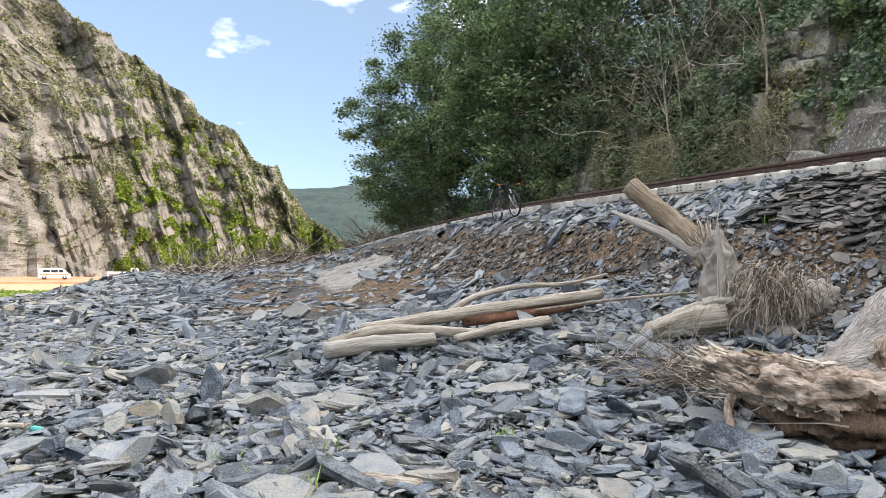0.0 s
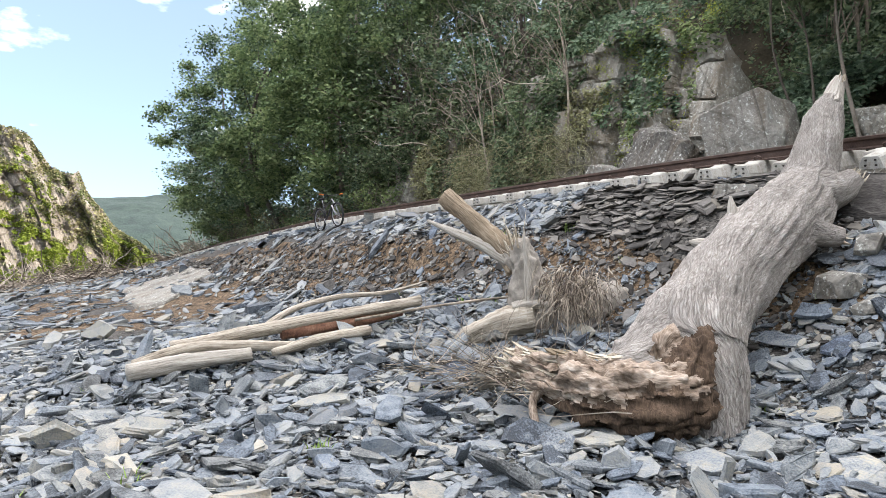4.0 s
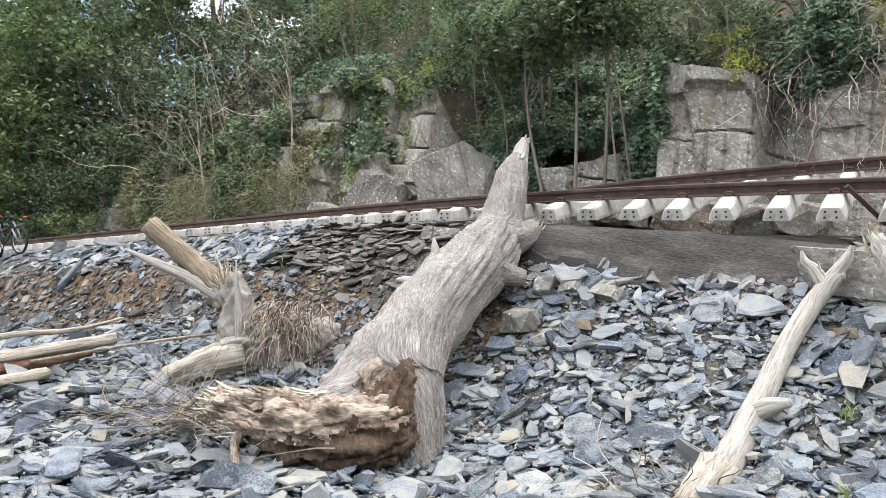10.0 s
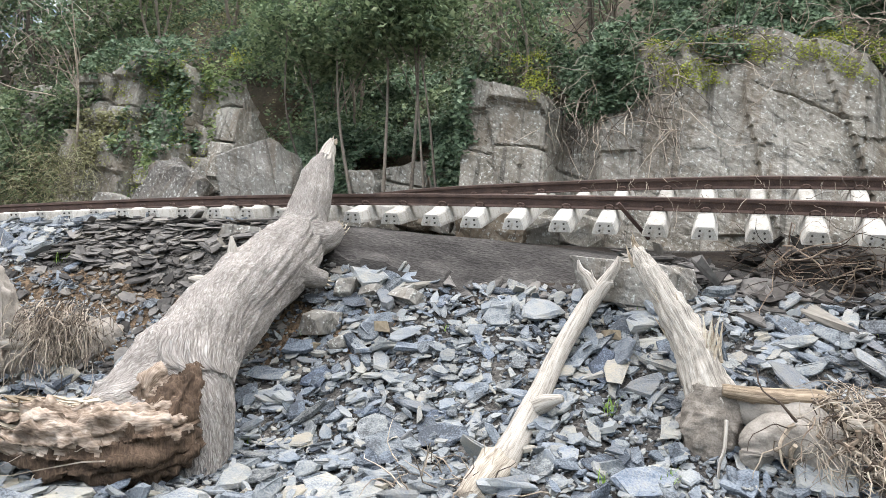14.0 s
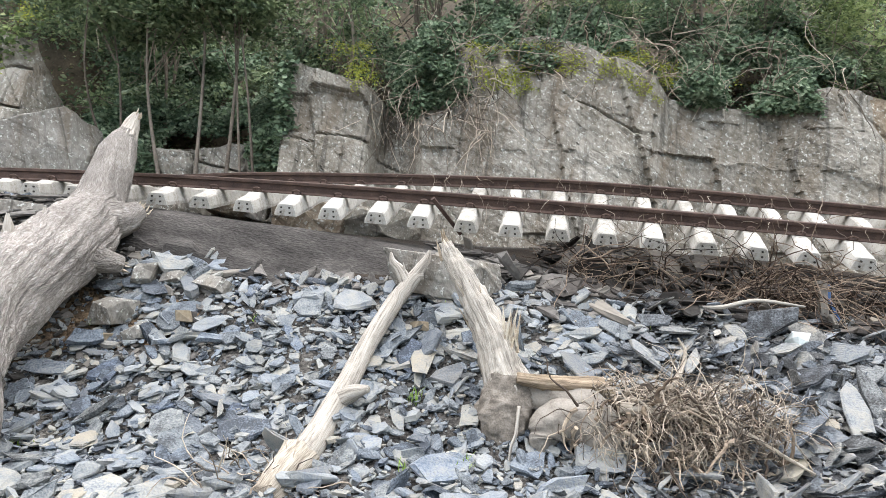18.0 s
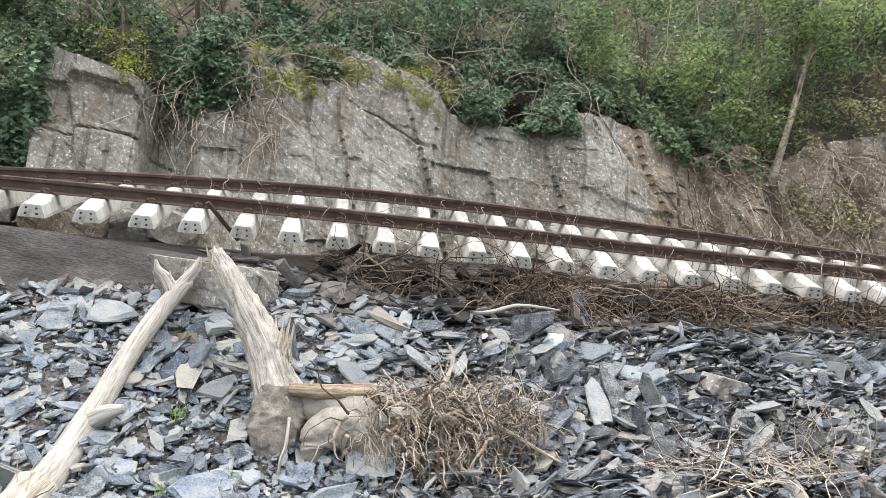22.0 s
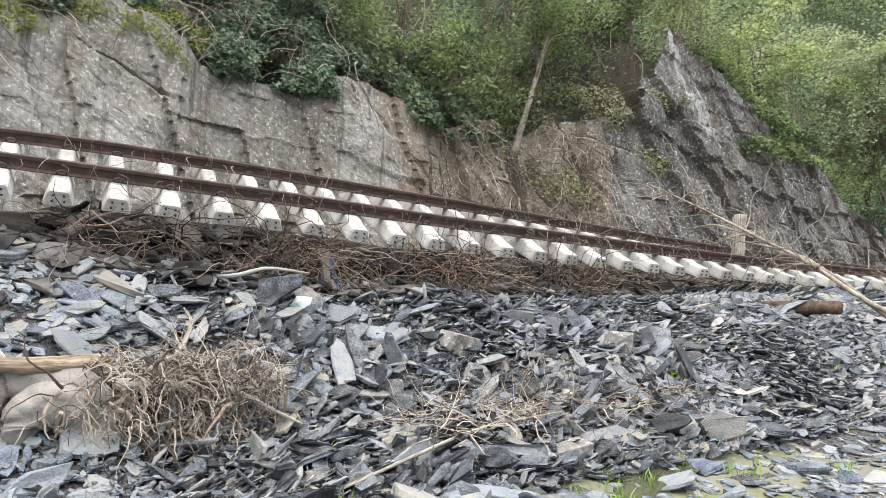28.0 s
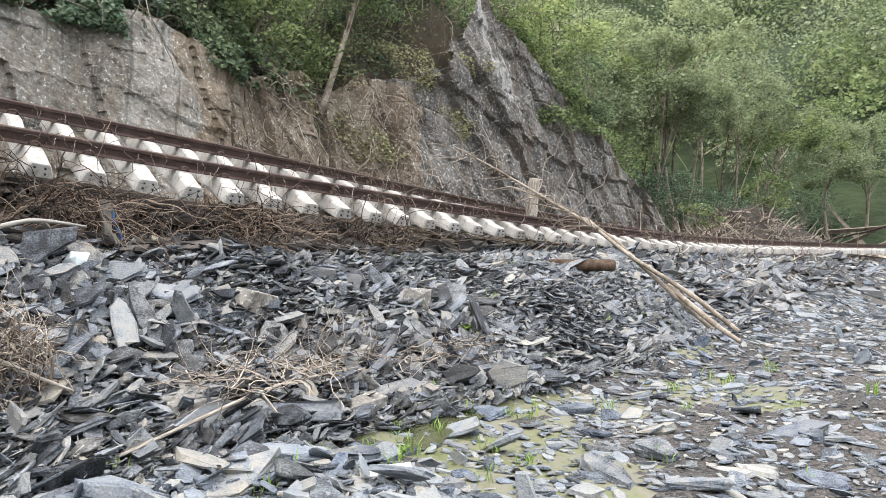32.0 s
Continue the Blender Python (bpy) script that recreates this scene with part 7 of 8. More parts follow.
# ---- rocks that stand out ----
def boulder(name, centre, dims, seed, mat, label, turn=(0, 0, 0), chip=0.16, n=7, category="rock", group="large rocks"):
    """An angular broken block: the hull of a few corners, worn at the edges."""
    bm = bmesh.new()
    r = np.random.default_rng(seed)
    for k in range(15):
        p = np.array([k & 1, k >> 1 & 1, k >> 2 & 1]) * 2.0 - 1 if k < 8 else r.normal(0, 1, 3)
        p = p / np.abs(p).max() * np.array([r.uniform(0.45, 1.0), r.uniform(0.5, 1.0), r.uniform(0.5, 1.0)])
        bm.verts.new(p)
    res = bmesh.ops.convex_hull(bm, input=bm.verts[:])
    bmesh.ops.delete(bm, geom=[g for g in set(res["geom_interior"] + res["geom_unused"]) if isinstance(g, bmesh.types.BMVert)], context="VERTS")
    bmesh.ops.dissolve_limit(bm, angle_limit=0.22, verts=bm.verts[:], edges=bm.edges[:])
    bmesh.ops.bevel(bm, geom=bm.edges[:], offset=0.035, segments=1, affect="EDGES")
    bmesh.ops.triangulate(bm, faces=bm.faces[:])
    if n > 4:
        bmesh.ops.subdivide_edges(bm, edges=[e for e in bm.edges if e.calc_length() > 0.25], cuts=4, use_grid_fill=True)
        bmesh.ops.triangulate(bm, faces=bm.faces[:])
    for v in bm.verts:
        p = v.co.copy()
        p += Vector(noise.noise_vector(p * 1.7 + Vector((seed, 0, 0)))) * chip * 0.45
        p += Vector(noise.noise_vector(p * 6.0 + Vector((seed, 3, 0)))) * chip * 0.22
        v.co = Vector((p.x * dims[0] / 2, p.y * dims[1] / 2, p.z * dims[2] / 2))
    ob = roughen(part(name, bm, mat), 0.02 * min(dims), 5.0 / max(dims))
    ob.matrix_world = pose(*centre, *turn)
    return tagged(ob, label, category, group)


M_BOULDER = rock_material("lichened_boulder", [(0.085, 0.078, 0.066), (0.19, 0.178, 0.156), (0.275, 0.258, 0.228), (0.35, 0.33, 0.295)])
M_YELLOW = material("ochre_stone", [(0.14, 0.11, 0.075), (0.22, 0.18, 0.125), (0.31, 0.265, 0.20)], 5, 30, (0.8, 1), 0.5, 0.01)
boulder("boulder", (-8.05, 12.35, 2.45), (1.85, 1.2, 1.9), 4, M_BOULDER, "big angular lichen-spotted boulder behind the rails", (6, -16, 12))
boulder("boulder", (-10.3, 12.5, 2.3), (2.3, 1.2, 1.9), 8, M_ROCK_DARK, "dark shiny fractured rock at the cliff's foot", (0, 20, -8), 0.3)
boulder("boulder", (-12.0, 12.5, 2.0), (1.5, 1.0, 1.2), 9, M_BOULDER, "grey block at the cliff's foot", (0, 10, 20), 0.2)
boulder("boulder", (-13.2, 12.3, 1.9), (1.3, 0.9, 1.0), 10, M_BOULDER, "grey weathered block beside the track", (8, -5, 5), 0.2)
for i, (x, z, a, b) in enumerate([(-3.1, 1.45, 1.3, 0.6), (-2.1, 1.4, 1.0, 0.5), (-1.5, 1.4, 0.7, 0.5), (-4.6, 1.7, 0.6, 0.45), (-5.2, 1.7, 0.5, 0.4)]):
    boulder("buttress_block", (x, 12.15 + 0.07 * i, z), (a * 1.3, 1.3, b * 1.35), 130 + i, M_ROCK_BROWN if i % 3 == 0 else M_ROCK, "pale fractured block of the rock buttress", (rng.normal(0, 4), 14 + rng.normal(0, 6), rng.normal(0, 12)), 0.2, 6)
boulder("boulder", (-4.3, 12.2, 1.75), (0.9, 0.7, 0.7), 14, M_BOULDER, "grey fallen block behind the rails", (0, 12, 10), 0.25)
boulder("rock_ledge", (-6.1, 8.85, 0.95), (1.2, 0.35, 0.68), 17, M_BOULDER, "upright grey slab under the sleepers", (-8, 2, 2), 0.08, 7)
boulder("rock_ledge", (-0.46, 8.4, 0.34), (1.45, 0.9, 0.62), 18, M_BOULDER, "grey flat rock jutting from the bank", (8, 5, -6), 0.1, 9)
for i, (x, y, s, lab, mt) in enumerate([(-3.4, 7.75, 0.14, "ochre angular stone on the scree", M_YELLOW), (-0.72, 7.75, 0.12, "rusty flat stone below the pale fork", M_YELLOW), (-4.25, 7.5, 0.13, "brown block stone on the scree", M_YELLOW), (-3.85, 7.6, 0.16, "grey-brown block stone on the scree", M_BOULDER),
                                        (-4.1, 8.15, 0.2, "pale rounded stone below the ledge", M_BOULDER), (-3.75, 8.2, 0.15, "pale stone below the ledge", M_BOULDER), (-3.2, 8.1, 0.2, "grey stone below the ledge", M_BOULDER),
                                        (-4.25, 7.75, 0.27, "large flat brown-grey rock beside the trunk", M_BOULDER), (5.0, 6.9, 0.24, "blocky grey stone on the dark scree", M_BOULDER), (6.9, 6.2, 0.26, "square brown-grey stone on the dark scree", M_BOULDER),
                                        (2.35, 5.3, 0.13, "rounded tan stone beside the root heap", M_YELLOW), (3.55, 5.7, 0.2, "upright grey block in the mud", M_BOULDER), (4.9, 4.85, 0.2, "pale angular block in the mud", M_BOULDER)]):
    boulder("loose_rock", (x, y, float(gz(x, y)) + s * 0.35), (s * 2.2, s * 1.7, s * 1.3), 40 + i, mt, lab, (rng.normal(0, 12), rng.normal(0, 12), rng.uniform(0, 180)), 0.2, 4)
for i, (x, y, z, a, b, c, rx, ry, rz) in enumerate([(9.5, 10.9, 0.85, 0.9, 0.7, 0.16, 40, -35, 20), (10.1, 10.9, 0.8, 0.8, 0.6, 0.12, 30, 38, -10), (8.7, 11.0, 0.8, 0.8, 0.6, 0.3, 12, 8, 30), (10.9, 10.8, 0.65, 0.9, 0.6, 0.2, 25, 15, 50), (11.8, 10.6, 0.5, 0.8, 0.5, 0.2, 20, -12, 10),
                                                       (9.2, 11.3, 0.6, 1.6, 0.9, 0.9, 5, 10, 0), (10.6, 11.2, 0.45, 1.8, 0.9, 0.9, 0, -8, 0), (12.4, 10.9, 0.25, 1.8, 0.9, 0.8, 0, 6, 10), (7.4, 11.2, 0.7, 1.0, 0.6, 0.5, 6, -9, 15)]):
    boulder("fallen_slab", (x, y, z), (a, b, c), 210 + i, M_ROCK_DARK if i % 2 else M_BOULDER, "broken rock slab fallen behind the far rail", (rx, ry, rz), 0.14, 5)
# slabs with a place of their own
for i, (x, y, s, th, n, yaw, lab) in enumerate([
        (-7.05, 4.45, 0.42, 0.12, (0.25, -0.75, 0.6), 0.6, "blue-grey slate block with pale scratched lines"),
        (-5.15, 4.05, 0.42, 0.09, (0.75, -0.35, 0.45), 0.9, "long blue slate slab tipped against the roots"),
        (-4.75, 4.0, 0.36, 0.10, (0.3, -0.6, 0.7), 2.0, "broad pale slate slab below the roots"),
        (-3.7, 4.6, 0.4, 0.1, (0.2, -0.4, 0.9), 0.3, "flat lichen-pale slate slab in the rubble"),
        (-2.9, 5.3, 0.42, 0.08, (0.1, -0.35, 0.9), 1.0, "wide grey slate slab in the rubble"),
        (-2.2, 6.35, 0.36, 0.07, (0.2, -0.6, 0.75), 0.2, "white-dusted slate plate on the scree"),
        (-4.5, 7.05, 0.36, 0.07, (0.15, -0.6, 0.8), 0.0, "flat blue slate slab beside the trunk"), (-3.9, 7.0, 0.33, 0.06, (-0.1, -0.6, 0.8), 0.3, "flat blue-grey slate slab on the scree"),
        (0.62, 5.75, 0.34, 0.2, (0.3, -0.8, 0.35), 0.5, "dark blue slate block under the root"), (-0.35, 5.9, 0.42, 0.12, (0.2, -0.6, 0.7), 0.1, "large dark slate slab below the snag"),
        (2.6, 6.9, 0.4, 0.07, (-0.45, -0.45, 0.8), 2.2, "long dark slate slab sloping down the bank"), (3.0, 6.6, 0.34, 0.06, (-0.5, -0.4, 0.7), 2.3, "tilted slate slab on the dark scree"),
        (4.1, 4.95, 0.5, 0.10, (-0.5, -0.5, 0.6), 2.4, "long rusty-edged slate plank tipped into the mud"), (4.7, 5.6, 0.36, 0.07, (0.5, -0.5, 0.7), 0.6, "pale slate slab on edge in the mud"), (5.65, 4.95, 0.4, 0.09, (-0.3, -0.5, 0.8), 2.5, "long grey slate slab beside the puddle"),
        (6.7, 5.3, 0.4, 0.06, (-0.3, -0.45, 0.8), 2.6, "long pale slate slab on the dark scree"), (3.1, 4.6, 0.42, 0.09, (0.1, -0.3, 0.9), 0.7, "broad grey slate slab at the puddle's edge"), (3.3, 4.2, 0.4, 0.1, (-0.1, -0.3, 0.95), 1.6, "big flat slate slab at the puddle's edge"),
        (1.65, 7.55, 0.38, 0.05, (-0.3, -0.55, 0.8), 2.5, "narrow blue slate slab beside the snag"), (6.0, 7.0, 0.3, 0.06, (-0.2, -0.5, 0.8), 2.4, "tilted grey slate slab below the track")]):
    big_slab(x, y, s * 0.66, th * 0.7, n, yaw, 800 + i, lab, M_SLATE_DARK_PIECE if x > 1.6 else None, lift=0.04, long=1.8)
# a broad bare bedrock face that lies in the slope of the earth bank
_U, _V = np.meshgrid(np.linspace(-28.5, -20.3, 90), np.linspace(0, 1, 40), indexing="ij")
_lo = np.interp(_U, [-28.5, -24, -20.3], [4.1, 3.5, 3.25]) + 0.35 * vnoise(_U * 0.8, _U * 0, 3.0, 3)
_hi = np.interp(_U, [-28.5, -24, -22, -20.3], [6.9, 6.5, 5.4, 4.0]) + 0.35 * vnoise(_U * 0.8, _U * 0, 9.0, 3)
_yy = _lo + (_hi - _lo) * _V
_edge = np.clip(np.minimum(np.minimum(_V, 1 - _V) * 9, np.minimum(_U + 28.5, -20.3 - _U) * 2.5), 0, 1)
_zz = gz(_U, _yy, 0) - 0.22 + 0.36 * _edge + 0.05 * vnoise(_U, _yy, 4.0, 4) + 0.06 * blocks(_U * 0.7 + 60, _yy * 1.3 + 60, 6, 0.3, 2.4)
tagged(solid("bedrock_slab", np.stack([_U, _yy, _zz], -1).reshape(-1, 3), grid_faces(*_U.shape), M_BOULDER), "broad flat grey rock face in the earth bank", "rock", kind="structure")

# ---- small finds ----
M_WHITE = material("white_plastic_foam", [(0.62, 0.68, 0.66), (0.78, 0.82, 0.80)], 8, 60, (0.5, 0.8), 0.2, 0.004)
boulder("foam_piece", (3.42, 7.85, float(gz(3.42, 7.85)) + 0.12), (0.26, 0.2, 0.15), 61, M_WHITE, "white angular foam piece on the slate", (5, 0, 20), 0.12, 3, "litter", "")
M_BOARD = material("pale_board", [(0.42, 0.41, 0.36), (0.56, 0.55, 0.49)], 5, 40, (0.6, 0.9), 0.3, 0.004)
bm = bmesh.new()
bmesh.ops.create_cube(bm, size=1.0, matrix=Matrix.Diagonal((0.36, 0.14, 0.022, 1)))
bmesh.ops.bevel(bm, geom=bm.edges[:], offset=0.004, segments=1, affect="EDGES")
ob = part("pale_board", bm, M_BOARD)
ob.matrix_world = pose(3.78, 3.4, float(gz(3.78, 3.4)) + 0.07, 10, -4, -40)
tagged(ob, "pale flat board lying in the green mud", "board")
M_POST = material("grey_weathered_post", [(0.12, 0.105, 0.09), (0.22, 0.2, 0.175), (0.3, 0.275, 0.24)], 5, 40, (0.8, 1), 0.5, 0.006, stretch=(1, 1, 0.2))
bm = bmesh.new()
bmesh.ops.create_cube(bm, size=1.0, matrix=Matrix.Diagonal((0.10, 0.06, 0.62, 1)))
bmesh.ops.subdivide_edges(bm, edges=bm.edges[:], cuts=3, use_grid_fill=True)
for v in bm.verts:
    v.co += Vector(noise.noise_vector(v.co * 9)) * 0.012
ob = part("wooden_post", bm, M_POST)
ob.matrix_world = pose(3.96, 8.45, 0.02, 3, -4, 10)
tagged(ob, "short grey wooden post standing under the track", "post")
for pts, rad, lab, sd in (([(11.2, 7.0, -0.62), (11.5, 6.3, -0.6), (11.62, 5.85, -0.6)], [0.10, 0.11, 0.1], "dark old timber beam sticking out of the bank", 3), ([(12.86, 8.5, 0.3), (12.87, 8.46, 0.8), (12.9, 8.44, 1.14)], [0.13, 0.12, 0.115], "short sawn pale post beside the far rail", 4)):
    log(pts, rad, lab, M_HEART if sd == 3 else M_WOOD, 14, sd, "timber_beam" if sd == 3 else "sawn_post", "timber", "")
M_STRAP = material("blue_plastic_strap", [(0.03, 0.07, 0.16), (0.06, 0.13, 0.28)], 9, 50, (0.4, 0.7), 0.2, 0.003)
tagged(solid("plastic_strap", *tube_arrays([(4.12, 8.62, 0.28), (4.08, 8.55, 0.1), (4.16, 8.5, -0.12), (4.1, 8.45, -0.24)], [0.02, 0.024, 0.02, 0.012], 5), M_STRAP), "torn blue plastic strap hanging under the track", "strap")
h = Heap()
v0, f0 = tube_arrays([(-0.72, 9.35, 1.42), (-0.35, 9.75, 0.98)], [0.035, 0.035], 4)
tagged(h.add(v0, f0).make("steel_brace", M_RUST), "rusty steel brace hanging under the sleepers", "brace")
M_TEAL = material("teal_plastic", [(0.05, 0.30, 0.28), (0.10, 0.42, 0.38)], 8, 40, (0.25, 0.5), 0.1, 0.002)
bm = bmesh.new()
for r0, z0, r1, z1 in ((0.034, 0.0, 0.036, 0.12), (0.036, 0.12, 0.014, 0.17), (0.014, 0.17, 0.014, 0.20)):
    bmesh.ops.create_cone(bm, cap_ends=True, segments=14, radius1=r0, radius2=r1, depth=z1 - z0, matrix=pose(0, 0, (z0 + z1) / 2))
ob = part("plastic_bottle", bm, M_TEAL, smooth=False)
ob.matrix_world = pose(-7.3, -1.55, float(gz(-7.3, -1.55)) + 0.09, 0, 88, 40)
tagged(ob, "crushed teal plastic bottle on the slate", "bottle")

# ---- the mountain bike beside the track ----
M_TYRE = material("black_rubber", [(0.012, 0.012, 0.012), (0.03, 0.03, 0.03)], 20, 90, (0.7, 0.9), 0.2, 0.003)
M_FRAME = material("dark_bike_paint", [(0.02, 0.02, 0.024), (0.045, 0.045, 0.05)], 6, 60, (0.3, 0.5), 0.05, 0.002)
M_GRIP = material("orange_grip", [(0.5, 0.12, 0.02), (0.62, 0.2, 0.05)], 9, 60, (0.5, 0.7), 0.1, 0.002)
M_STEEL = material("bike_alloy", [(0.25, 0.25, 0.26), (0.4, 0.4, 0.42)], 9, 60, (0.3, 0.5), 0.05, 0.002, metallic=0.8)
BX, BY = -18.95, 8.35
bike = empty("mountain_bike", pose(BX, BY, float(gz(BX, BY)) + 0.0, 5, -4, 2), "black mountain bike with orange grips parked beside the track", "bicycle")


def ring(radius, tube, cx, cz, nn=36, mm=8):
    a = np.linspace(0, 2 * np.pi, nn, endpoint=False)
    b = np.linspace(0, 2 * np.pi, mm, endpoint=False)
    A, B = np.meshgrid(a, b, indexing="ij")
    v = np.stack([cx + (radius + tube * np.cos(B)) * np.cos(A), tube * np.sin(B), cz + (radius + tube * np.cos(B)) * np.sin(A)], -1).reshape(-1, 3)
    i = np.arange(nn)[:, None] * mm + np.arange(mm)[None]
    j = ((np.arange(nn) + 1) % nn)[:, None] * mm + np.arange(mm)[None]
    k, l = np.roll(i, -1, 1), np.roll(j, -1, 1)
    return v, np.stack([i, j, l, k], -1).reshape(-1, 4)


for cx in (-0.56, 0.58):
    wh = new("wheel")
    wh.parent = bike
    solid("tyre", *ring(0.335, 0.03, cx, 0.365), M_TYRE, wh, smooth=True)
    solid("rim", *ring(0.30, 0.012, cx, 0.365), M_STEEL, wh, smooth=True)
    h = Heap()
    for k in range(14):
        a = k / 14 * 2 * math.pi
        h.add(*tube_arrays([(cx, 0.02 * (-1) ** k, 0.365), (cx + 0.3 * math.cos(a), 0, 0.365 + 0.3 * math.sin(a))], [0.003, 0.003], 4))
    h.make("spokes", M_STEEL, wh)
for nm, pts, rd, mt in (("frame", [(-0.56, 0, 0.365), (-0.12, 0, 0.34), (0.38, 0, 0.72)], 0.028, M_FRAME), ("frame", [(-0.12, 0, 0.34), (-0.24, 0, 0.76)], 0.018, M_FRAME), ("frame", [(-0.22, 0, 0.68), (0.36, 0, 0.80)], 0.02, M_FRAME),
                        ("frame", [(-0.56, 0.05, 0.365), (-0.22, 0.02, 0.66)], 0.012, M_FRAME), ("fork", [(0.34, 0, 0.86), (0.40, 0.06, 0.66), (0.58, 0.06, 0.365)], 0.02, M_STEEL), ("fork", [(0.40, -0.06, 0.66), (0.58, -0.06, 0.365)], 0.02, M_STEEL),
                        ("seat_post", [(-0.24, 0, 0.76), (-0.28, 0, 0.93)], 0.014, M_STEEL), ("handlebar", [(0.34, -0.36, 1.0), (0.36, -0.1, 0.96), (0.36, 0.1, 0.96), (0.34, 0.36, 1.0)], 0.013, M_FRAME),
                        ("grip", [(0.34, -0.37, 1.0), (0.345, -0.25, 0.98)], 0.02, M_GRIP), ("grip", [(0.34, 0.37, 1.0), (0.345, 0.25, 0.98)], 0.02, M_GRIP), ("crank", [(-0.12, -0.08, 0.34), (-0.02, -0.09, 0.2)], 0.012, M_STEEL), ("saddle", [(-0.42, 0, 0.95), (-0.3, 0, 0.955), (-0.14, 0, 0.94)], 0.04, M_TYRE)):
    v0, f0 = tube_arrays(pts, np.linspace(rd, rd * (0.6 if nm == "saddle" else 1), len(pts)), 8)
    solid(nm, v0, f0, mt, bike, smooth=True)

# ---- across the river ----
M_WATER = material("brown_river_water", [(0.07, 0.06, 0.035), (0.11, 0.095, 0.055)], 0.3, 3, (0.05, 0.2), 0.3, 0.05)
_az, _dd = np.radians(np.arange(-150, -88, 1.0)), np.array([56.0, 118.0])
_v = np.array([(math.sin(a) * d, math.cos(a) * d, -5.1) for a in _az for d in _dd])
tagged(solid("river_water", _v, grid_faces(len(_az), 2), M_WATER), "muddy brown river below the road", "river", kind="structure")
M_WALL = material("tan_river_wall", [(0.26, 0.20, 0.13), (0.38, 0.30, 0.20), (0.46, 0.38, 0.27)], 0.5, 4, (0.85, 1), 0.6, 0.05)
M_ROADWAY = material("dusty_orange_road", [(0.30, 0.17, 0.09), (0.40, 0.24, 0.14), (0.45, 0.31, 0.2)], 0.4, 4, (0.9, 1), 0.4, 0.03)
_az = np.radians(np.arange(-150, -90, 0.8))
_prof = [(119, -5.6), (120, -3.75), (120.6, -3.75), (120.61, -3.45), (150, -3.2), (152, -6)]
_v = np.array([(math.sin(a) * d, math.cos(a) * d, z) for a in _az for d, z in _prof])
ob = solid("road_embankment", _v, grid_faces(len(_az), len(_prof)), M_WALL)
ob.data.materials.append(M_ROADWAY)
ob.data.polygons.foreach_set("material_index", np.tile([0, 0, 1, 1, 0], len(_az) - 1).astype(np.int32))
tagged(ob, "tan river wall carrying a dusty road", "road", kind="structure")
M_MEADOW = leaf_material("river_grass", [(0.08, 0.13, 0.02), (0.16, 0.24, 0.04), (0.26, 0.34, 0.07)], 0.3)
_a = _s.uniform(-135, -92, 9000)
_d = _s.uniform(96, 118, 9000)
_v, _f = leaf_arrays(np.stack([np.sin(np.radians(_a)) * _d, np.cos(np.radians(_a)) * _d, -4.95 + _s.random(9000) * 0.35], 1), 0.9, _s, 0.2, 0.4)
tagged(solid("river_grass", _v, _f, M_MEADOW), "sunlit green grass along the river", "grass", kind="stuff")
M_CARPAINT = material("white_car_paint", [(0.72, 0.72, 0.72), (0.82, 0.82, 0.82)], 2, 20, (0.25, 0.4), 0.05, 0.002)
M_GLASS = material("dark_car_glass", [(0.02, 0.025, 0.03), (0.05, 0.055, 0.06)], 2, 20, (0.05, 0.15), 0.0, 0.002)
M_RED = material("red_paint", [(0.45, 0.05, 0.03), (0.55, 0.09, 0.05)], 2, 20, (0.3, 0.5), 0.05, 0.002)


def vehicle(name, az, d, length, height, profile, label, stripe):
    a = math.radians(az)
    th = empty(name, pose(math.sin(a) * d, math.cos(a) * d, -3.32, 0, 0, -az), label, "car" if name == "van" else "truck")
    bm = bmesh.new()
    side = [[bm.verts.new((x * length, y, z * height)) for x, z in profile] for y in (-0.9, 0.9)]
    n = len(profile)
    bm.faces.new(side[0])
    bm.faces.new(side[1][::-1])
    for i in range(n):
        bm.faces.new((side[0][i], side[0][(i + 1) % n], side[1][(i + 1) % n], side[1][i]))
    bmesh.ops.recalc_face_normals(bm, faces=bm.faces)
    bmesh.ops.bevel(bm, geom=bm.edges[:], offset=0.06, segments=2, affect="EDGES")
    part("body", bm, M_CARPAINT, th)
    for x0, x1 in ((-0.36, -0.14), (-0.11, 0.1), (0.13, 0.27)) if name == "van" else ((0.27, 0.4),):
        bm = bmesh.new()
        bmesh.ops.create_cube(bm, size=1.0, matrix=pose((x0 + x1) / 2 * length, -0.9, 0.74 * height) @ Matrix.Diagonal(((x1 - x0) * length, 0.05, 0.24 * height, 1)))
        part("window", bm, M_GLASS, th)
    bm = bmesh.new()
    bmesh.ops.create_cube(bm, size=1.0, matrix=pose(0, -0.91, 0.42 * height) @ Matrix.Diagonal((0.9 * length, 0.04, 0.09 * height, 1)))
    part("stripe", bm, stripe, th)
    for x in (-0.31, 0.31):
        for y in (-0.82, 0.82):
            w = solid("wheel", *ring(0.24, 0.11, 0, 0, 20, 6), M_TYRE, th)
            w.matrix_basis = pose(x * length, y, 0.33)
    return th


